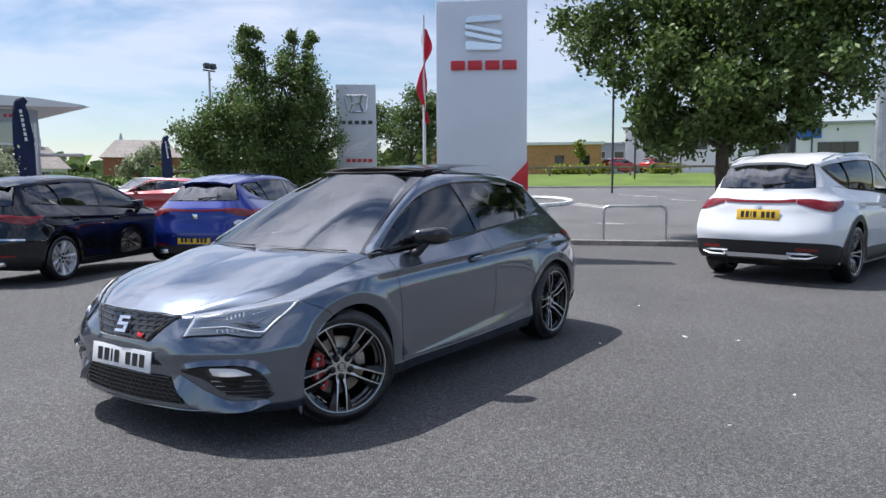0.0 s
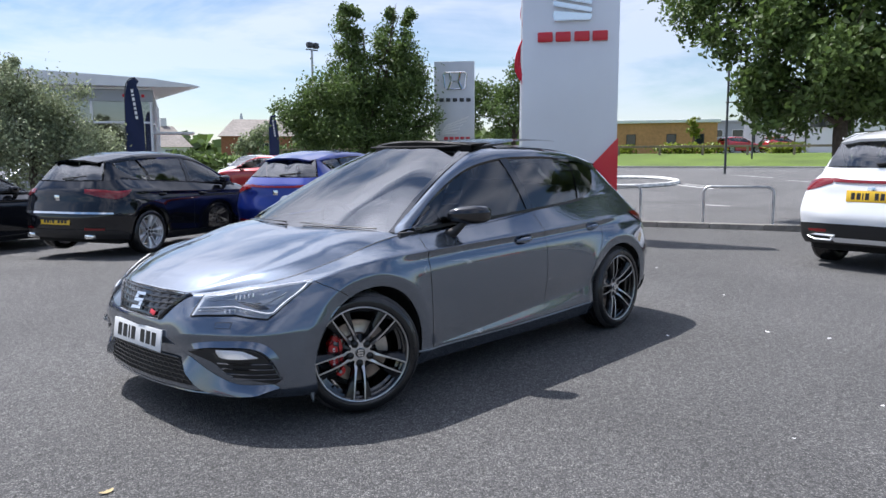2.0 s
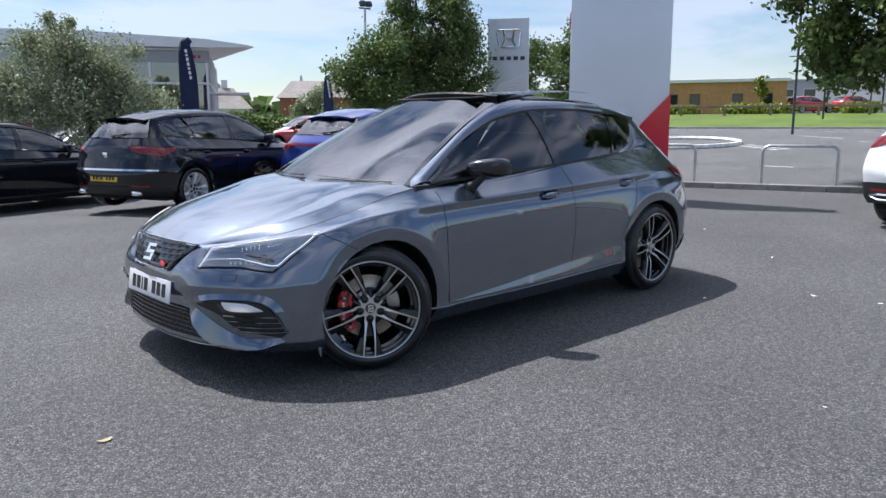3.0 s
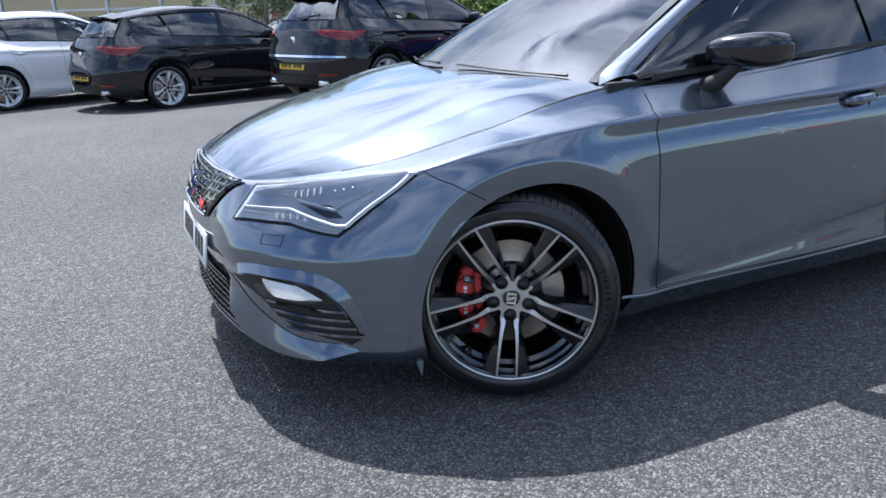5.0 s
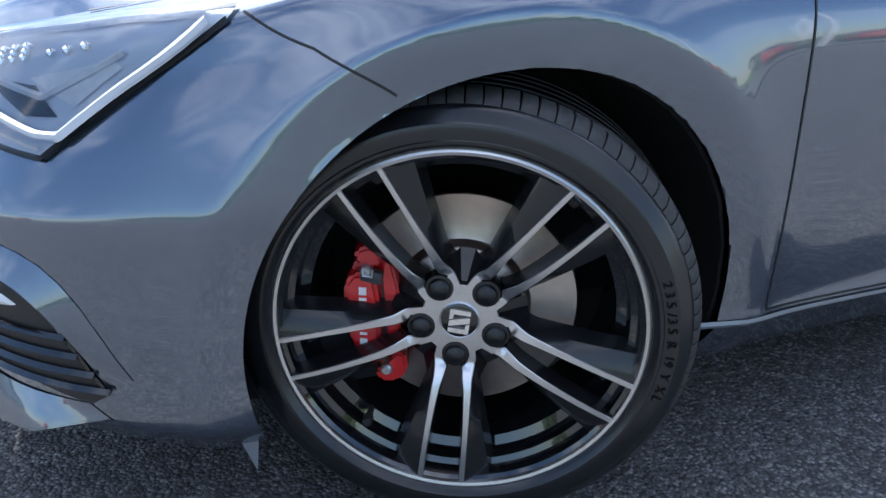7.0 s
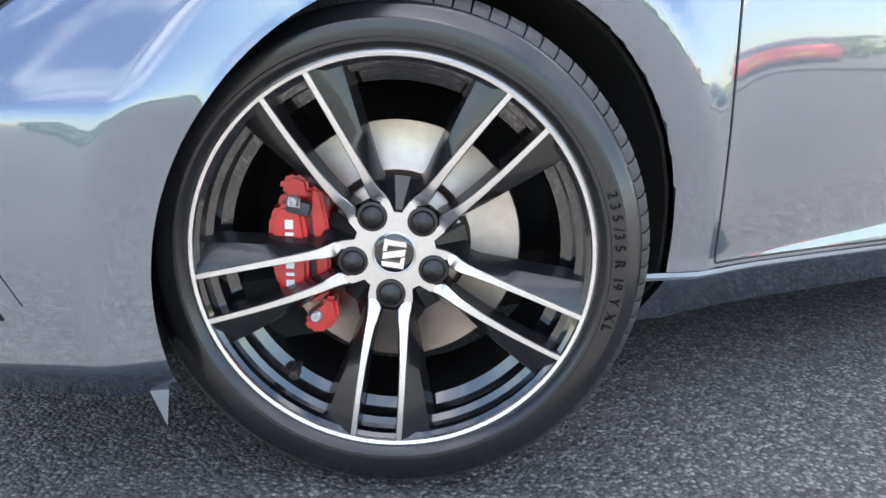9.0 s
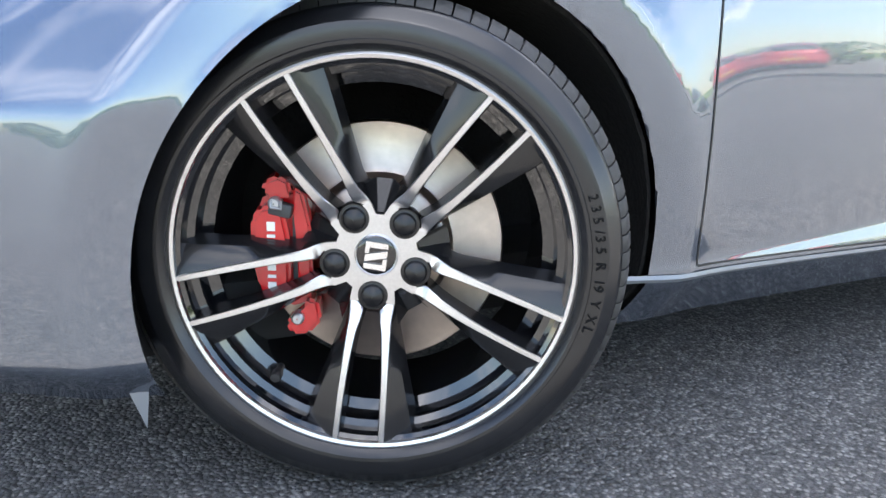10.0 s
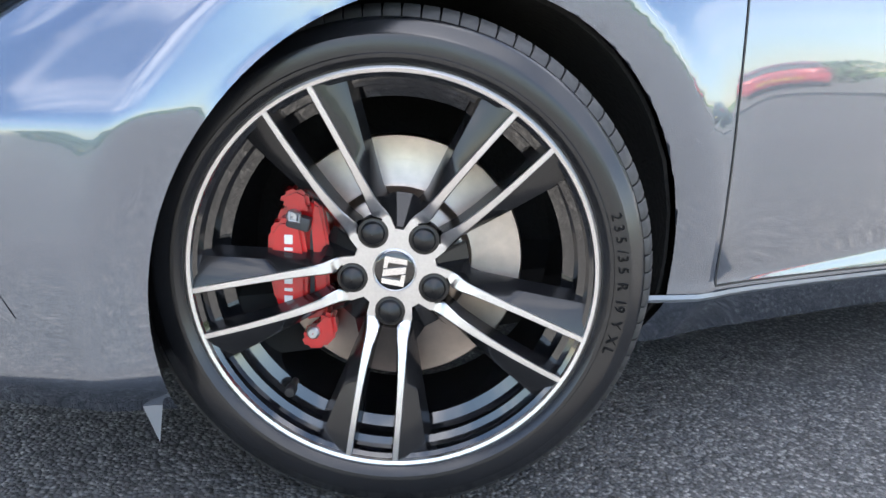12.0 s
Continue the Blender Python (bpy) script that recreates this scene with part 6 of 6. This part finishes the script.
def gabled_house(m, w, d, h, ridge, wall, label, windows=2, chimney=True):
    root = thing("house", label, "house", m, "distant houses")
    part("wall", box_bm((w, d, h), (0, 0, h / 2)), wall, root, smooth=False)
    bm = bmesh.new()
    o = .35
    pts = [(-w / 2 - o, -d / 2 - o, h - .1), (w / 2 + o, -d / 2 - o, h - .1), (w / 2 + o, d / 2 + o, h - .1), (-w / 2 - o, d / 2 + o, h - .1), (-w / 2 + 1.2, 0, ridge), (w / 2 - 1.2, 0, ridge)]
    v = [bm.verts.new(p) for p in pts]
    for f in ((0, 1, 5, 4), (1, 2, 5), (2, 3, 4, 5), (3, 0, 4), (3, 2, 1, 0)):
        bm.faces.new([v[i] for i in f])
    part("roof", bm, ROOF_TILE, root, smooth=False)
    for k in range(windows):
        window_unit(root, (-w / 2 + w * (k + .6) / windows, -d / 2 - .02, h * .62), (1.1, 1.2), Matrix(), WHITE_FRAME, DARK_PANE, 1)
    if chimney:
        part("chimney", box_bm((.7, .6, 1.5), (w / 2 - 2.2, .3, ridge + .2), .02), wall, root, smooth=False)
    return root


gabled_house(pose(46, 70.5, 0, 0, 0, -34), 7.6, 8, 3.7, 5.6, BRICK_RED, "red brick house with a grey tiled roof", 1, False)
gabled_house(pose(37, 82, 0, 0, 0, -20), 11, 8, 2.6, 5.0, RENDER_PALE, "pale bungalow with a tiled roof", 2)
gabled_house(pose(43, 95, 0, 0, 0, -50), 9, 8, 3.6, 6.2, BRICK_RED, "distant red brick house with a tiled roof", 2)
gabled_house(pose(29, 88, 0, 0, 0, -30), 12, 8, 2.6, 5.2, RENDER_PALE, "pale bungalow with a tiled roof", 2)

# glazed showroom with a wing roof
show = thing("glazed_showroom", "glazed car showroom with white mullions under a broad wing roof", "building", pose(9.6, 23.0, 0, 0, 0, 152))
SW, SD, SH = 30.0, 12.0, 3.86
part("wall", box_bm((SW, .3, SH), (SW / 2 - .1, -SD, SH / 2)), RENDER_PALE, show, smooth=False)
part("floor_slab", box_bm((SW, SD, .16), (SW / 2, -SD / 2, .08)), RENDER_PALE, show, smooth=False)
part("inner_wall", box_bm((SW, .2, SH), (SW / 2, -6.5, SH / 2)), RENDER_PALE, show, smooth=False)
n_bay = 15
for k in range(n_bay):
    x = (k + .5) * SW / n_bay
    for j in range(3):
        z = .16 + (j + .5) * (SH - .2) / 3
        part("pane", box_bm((SW / n_bay - .08, .03, (SH - .2) / 3 - .06), (x, 0, z)), SHOW_PANE, show, smooth=False)
for k in range(6):
    for j in range(3):
        part("pane", box_bm((.03, 1.92, (SH - .2) / 3 - .06), (0, -1 - 2 * k, .16 + (j + .5) * (SH - .2) / 3)), SHOW_PANE, show, smooth=False)
for k in range(n_bay + 1):
    part("mullion", box_bm((.09, .14, SH), (k * SW / n_bay, .02, SH / 2), .01), WHITE_FRAME, show, smooth=False)
for k in range(1, 7):
    part("mullion", box_bm((.14, .09, SH), (-.02, -2 * k, SH / 2), .01), WHITE_FRAME, show, smooth=False)
for j in range(4):
    z = .16 + j * (SH - .2) / 3
    part("transom", box_bm((SW, .10, .08), (SW / 2, .03, z), .01), WHITE_FRAME, show, smooth=False)
    part("transom", box_bm((.10, SD, .08), (-.03, -SD / 2, z), .01), WHITE_FRAME, show, smooth=False)
wing_bm = bmesh.new()
prof = [(-1.75, 3.90), (-1.5, 3.97), (0, 4.16), (4, 4.36), (SW + 1, 4.45), (SW + 1, 4.0), (0, 3.86), (-1.5, 3.89)]
prism(wing_bm, prof, .55, -SD - 1, [(x + (3.2 if x < .5 else 0), z) for x, z in prof])
part("wing_roof", wing_bm, WHITE_FRAME, show, smooth=False)
fascia = bmesh.new()
for k in range(5):
    box(fascia, (.10, .04, .11), (.25 + k * .16, .12, 3.56), .01)
parts("letter_bar", fascia, SIGN_RED, show)
part("fascia", box_bm((3, .06, .42), (1.4, .07, 3.56), .01), CLAD_GREY, show, smooth=False)
part("canopy", box_bm((1.5, 1.4, .08), (-.75, -1.0, 2.25), .02), WHITE_FRAME, show, smooth=False)


# lattice tower on the skyline
tower = thing("lattice_tower", "thin grey steel lattice power tower on the skyline", "pylon", pose(150, 235, -9, 0, 0, 20))
bm = bmesh.new()
for sx in (-1, 1):
    for sy in (-1, 1):
        tube(bm, [(sx * 3.5, sy * 3.5, 0), (sx * 1.0, sy * 1.0, 17), (0, 0, 26)], .28, 4)
for z, w in ((15, 5.5), (18.5, 4.8), (22, 4)):
    tube(bm, [(-w, 0, z), (0, 0, z + .8), (w, 0, z)], .24, 4)
for k in range(6):
    z, h = k * 3, 3.3 - k * .42
    tube(bm, [(-h, -h, z), (h * .88, -h * .88, z + 3)], .2, 4), tube(bm, [(h, -h, z), (-h * .88, -h * .88, z + 3)], .2, 4)
part("lattice", bm, STEEL, tower)


# ---- trees ----
def tree(name, label, at, height, trunk_r, lobes, leaf, count, size, seed, fork=.28, bark=BARK):
    """A tapered trunk, limbs out to each lobe, and a crown of single leaves in ragged clumps."""
    rng = np.random.default_rng(seed)
    root = thing(name, label, "tree", pose(*at))
    bm = bmesh.new()
    tube(bm, [(0, 0, -.2), (.03, .02, height * fork * .5), (-.02, .05, height * fork), (.05, 0, height * .62), (0, 0, height * .86)],
         [trunk_r * 1.25, trunk_r, trunk_r * .85, trunk_r * .45, trunk_r * .12], 9)
    for (x, y, z), r in lobes:
        b = rng.uniform(fork, .55) * height
        tube(bm, [(0, 0, b), (x * .5 + rng.normal(0, .1), y * .5, (b + z) / 2 + .1), (x, y, z)], [trunk_r * .4, trunk_r * .24, trunk_r * .06], 6)
        for _ in range(4):
            e = rng.normal(0, 1, 3)
            e *= r * .8 / np.linalg.norm(e)
            tube(bm, [(x * .7, y * .7, (b + 2 * z) / 3), (x + e[0], y + e[1], z + e[2])], [trunk_r * .12, .008], 5)
    part("trunk", bm, bark, root)
    weights = np.array([r ** 2 for _, r in lobes])
    weights = weights / weights.sum()
    verts, faces = [], []
    clumps = []
    for (c, r), wgt in zip(lobes, weights):
        for _ in range(max(6, int(60 * wgt * len(lobes) / 3))):
            d = rng.normal(0, 1, 3)
            d /= np.linalg.norm(d)
            clumps.append((np.array(c) + d * r * rng.uniform(.30, 1.05) * np.array((1, 1, .9)), r * rng.uniform(.20, .40)))
    per = count // len(clumps)
    for c, r in clumps:
        for _ in range(per):
            p = c + rng.normal(0, .55, 3) * r
            a = rng.normal(0, 1, 3)
            a /= np.linalg.norm(a)
            b = np.cross(a, rng.normal(0, 1, 3))
            b /= np.linalg.norm(b)
            s = size * rng.uniform(.6, 1.3)
            k = len(verts)
            drop = np.array((0, 0, -.15 * s))
            verts += [p - a * s * .55, p + b * s * .30, p + a * s * .55 + drop, p - b * s * .30]
            faces.append((k, k + 1, k + 2, k + 3))
    me = bpy.data.meshes.new("crown")
    me.from_pydata([tuple(v) for v in verts], [], faces)
    me.materials.append(leaf)
    crown = new("crown", me)
    crown.parent = root
    crown["kind"] = "stuff"
    return root


tree("broadleaf_tree", "large dark green broadleaf tree with a spreading crown", (11.2, .1, .06), 7.4, .15,
     [((-.7, .9, 3.6), 1.25), ((.1, -.3, 3.0), 1.1), ((.5, -1.7, 3.3), 1.05), ((-.4, 2.3, 4.5), 1.05), ((-.2, .4, 4.9), 1.5), ((.4, -1.5, 4.8), 1.5), ((-.4, .9, 2.45), .75), ((.2, .0, 2.1), .65),
      ((.6, -2.9, 4.5), 1.15), ((-.3, 2.2, 5.9), 1.2), ((.2, -.3, 6.4), 1.5), ((.2, -1.0, 2.5), .7), ((.8, -3.9, 5.6), 1.2), ((-.9, -.2, 3.1), .95), ((-.7, .5, 2.2), .75), ((-.9, 1.3, 2.5), .7), ((-.6, -.9, 2.4), .85), ((-.7, -1.6, 3.6), 1.0)],
     LEAF_DARK, 72000, .115, 11, .22)
tree("alder_tree", "two-topped green tree behind the parked cars", (13.3, 15.4, 0), 6.3, .16,
     [((0, 0, 2.3), 1.7), ((-1.0, .9, 2.3), 1.25), ((1.1, -.9, 2.2), 1.3), ((-.3, .3, 3.6), 1.45), ((.8, -.7, 3.7), 1.2), ((-.4, .4, 5.0), .85), ((.85, -.75, 4.9), .95), ((.9, -.8, 6.0), .5), ((-.35, .35, 5.9), .45), ((-1.7, 1.5, 2.8), .8)],
     LEAF_MID, 62000, .105, 12)
tree("weeping_birch", "pale grey-green drooping tree by the showroom", (2.2, 13.6, -.17), 3.9, .10,
     [((0, 0, 1.9), 1.25), ((-1.0, .4, 1.9), 1.0), ((.9, -.5, 1.7), .9), ((-.5, .2, 2.8), .85), ((.4, -.2, 2.6), .8), ((-.4, .2, 3.4), .42), ((-1.8, .8, 2.1), .8), ((1.4, -.7, 1.4), .6)],
     LEAF_PALE, 50000, .066, 13)
tree("roadside_tree", "mid green roadside tree beyond the sign pylons", (31.8, 23.0, .2), 6.4, .16,
     [((0, 0, 3.4), 1.9), ((-.8, 1.2, 4.4), 1.4), ((.6, -1.2, 4.6), 1.5), ((0, -.3, 5.5), 1.2), ((-1.6, 2.6, 3.6), 1.5)], LEAF_MID, 16000, .17, 14)
tree("roadside_tree", "young slim tree beside the brick office", (55.0, 22.4, 1.2), 3.2, .06, [((0, 0, 2.0), .55), ((.1, .1, 2.8), .45)], LEAF_LIME, 900, .2, 15)
tree("roadside_tree", "young slim tree by the industrial unit", (58.0, 15.5, 1.2), 4.2, .07, [((0, 0, 2.4), .6), ((.1, .1, 3.5), .5)], LEAF_PALE, 900, .2, 16)
tree("garden_tree", "small garden tree in front of distant houses", (36.0, 56.0, 0), 4.8, .12, [((0, 0, 2.6), 1.4), ((.8, -.8, 3.4), 1.1), ((-1.0, .6, 2.2), 1.0)], LEAF_PALE, 3000, .26, 17)
tree("garden_tree", "dark garden tree in front of distant houses", (40.0, 58.0, 0), 3.6, .12, [((0, 0, 1.8), 1.4), ((1.6, -1.2, 1.6), 1.1)], LEAF_MID, 2500, .26, 18)


def hedge(label, points, height, depth, leaf, count, size, seed):
    rng = np.random.default_rng(seed)
    pts = np.array(points, float)
    t = np.sort(rng.uniform(0, len(pts) - 1 - 1e-6, count))
    i = t.astype(int)
    base = pts[i] + (pts[i + 1] - pts[i]) * (t - i)[:, None]
    p = base + np.stack([rng.normal(0, depth / 2, count), rng.normal(0, depth / 2, count), rng.uniform(0, 1, count) ** .7 * height * (.8 + .2 * np.sin(t * 9))], 1)
    verts, faces = [], []
    for q in p:
        a = rng.normal(0, 1, 3)
        a /= np.linalg.norm(a)
        b = np.cross(a, rng.normal(0, 1, 3))
        b /= np.linalg.norm(b)
        k = len(verts)
        s = size * rng.uniform(.6, 1.4)
        verts += [tuple(q - a * s * .5), tuple(q + b * s * .35), tuple(q + a * s * .5), tuple(q - b * s * .35)]
        faces.append((k, k + 1, k + 2, k + 3))
    me = bpy.data.meshes.new("hedge")
    me.from_pydata(verts, [], faces)
    me.materials.append(leaf)
    return tagged(new("hedge", me), label, "hedge", kind="stuff")


for k, (w0, w1, hh) in enumerate(((8.5, 12, .75), (2.0, 6.4, .85), (-3.4, -1.8, .8), (-9, -7.5, .7))):
    hedge("yellow green shrubs along the timber rail", [tuple(spot(46, w0)), tuple(spot(46, (w0 + w1) / 2)), tuple(spot(46, w1))], hh, .7, LEAF_LIME, 1100, .24, 21 + k * 10)
hedge("dark hedge behind the car park", [(8, 40, 0), (20, 36, 0), (30, 32, 0), (38, 28, .2)], 1.7, 1.2, LEAF_MID, 9000, .34, 22)
hedge("distant band of green woodland", [(20, 130, 0), (60, 120, 0), (100, 95, 0), (150, 60, 1), (190, 10, 1), (200, -60, 1)], 6.0, 6, LEAF_MID, 9000, 2.2, 23)

# ---- the other cars ----
F = 201.4
parked_car("black_hatchback", "black hatchback with silver five-spoke wheels, parked in a row", pose(1.97, 7.55, 0, 0, 0, F), BLACK_PAINT, (.955, .985, 1.0), chrome=True, plate=(2.155, .50))
parked_car("black_hatchback", "black hatchback with pale alloy wheels, parked in a row", pose(-.34, 10.03, -.145, 0, 0, F), BLACK_PAINT, (1.0, 1.0, .99), plate=(2.155, .50))
parked_car("white_hatchback", "white hatchback with silver wheels, parked in a row", pose(-2.54, 11.7, -.168, 0, 0, F), WHITE_PAINT, (.955, .985, 1.0), plate=(2.155, .50))
parked_car("blue_hatchback", "bright blue hatchback with a full-width red lamp bar", pose(4.65, 6.37, 0, 0, 0, F + 2), BLUE_PAINT, (1.02, .99, 1.01), lamp_bar=True, plate=(2.155, .46))
parked_car("blue_hatchback", "bright blue hatchback at the end of the row", pose(-4.8, 12.9, -.172, 0, 0, F), BLUE_PAINT, plate=(2.155, .46))
parked_car("white_suv", "white sport utility car with chrome roof rails", pose(7.84, -2.06, 0, 0, 0, 170), WHITE_PAINT, (1.08, 1.01, 1.165), wheel=(.255, .362, .23), pair=(ALLOY, PIANO_BLACK), lamp_bar=True, plate=(2.115, .745), rails=True, suv=True)
parked_car("red_hatchback", "red hatchback parked beyond the blue one", pose(13.2, 21.2, 0, 0, 0, F + 90), RED_PAINT, (1, 1, .98))
parked_car("silver_hatchback", "silver hatchback in the far row", pose(3.2, 17.5, -.175, 0, 0, F + 170), SILVER_PAINT, (1, 1, 1))
# the row behind the camera, seen in the paint
parked_car("red_hatchback", "red hatchback in the row opposite the grey car", pose(22.5, -19.2, 0, 0, 0, 140), RED_PAINT)
parked_car("black_hatchback", "black hatchback in the row opposite the grey car", pose(23.0, -13.6, 0, 0, 0, 143), BLACK_PAINT)
parked_car("red_hatchback", "red hatchback in the row opposite the grey car", pose(-23, -5.0, 0, 0, 0, 20), RED_PAINT)
parked_car("silver_hatchback", "silver hatchback in the row opposite the grey car", pose(-14.0, 3.0, 0, 0, 0, 20), SILVER_PAINT)
pole("lighting_column", "pale lighting column opposite the grey car", (17.4, -16.5, 0), 7.0, .09, .06, WHITE_FRAME, "street lamp", flood_lights)
hedge("green hedge behind the opposite row", [(-30, -22, 0), (-10, -24, 0), (10, -24, 0), (30, -22, 0)], 1.6, 1.0, LEAF_MID, 6000, .4, 24)

# a few cars farther off
white_far = parked_car("white_hatchback", "white hatchback far across the car park", pose(15.5, 25.5, 0, 0, 0, 30), WHITE_PAINT, plate=(2.155, .50))
copy_thing(white_far, pose(18.6, 29.0, 0, 0, 0, 35))
copy_thing(white_far, pose(12.4, 31.5, 0, 0, 0, 200))
red_far = parked_car("red_hatchback", "red hatchback parked behind the timber rail", pose(63.4, 22.0, rise(70), 0, 0, 150), RED_PAINT)
copy_thing(red_far, pose(66.0, 19.2, rise(70), 0, 0, 155))
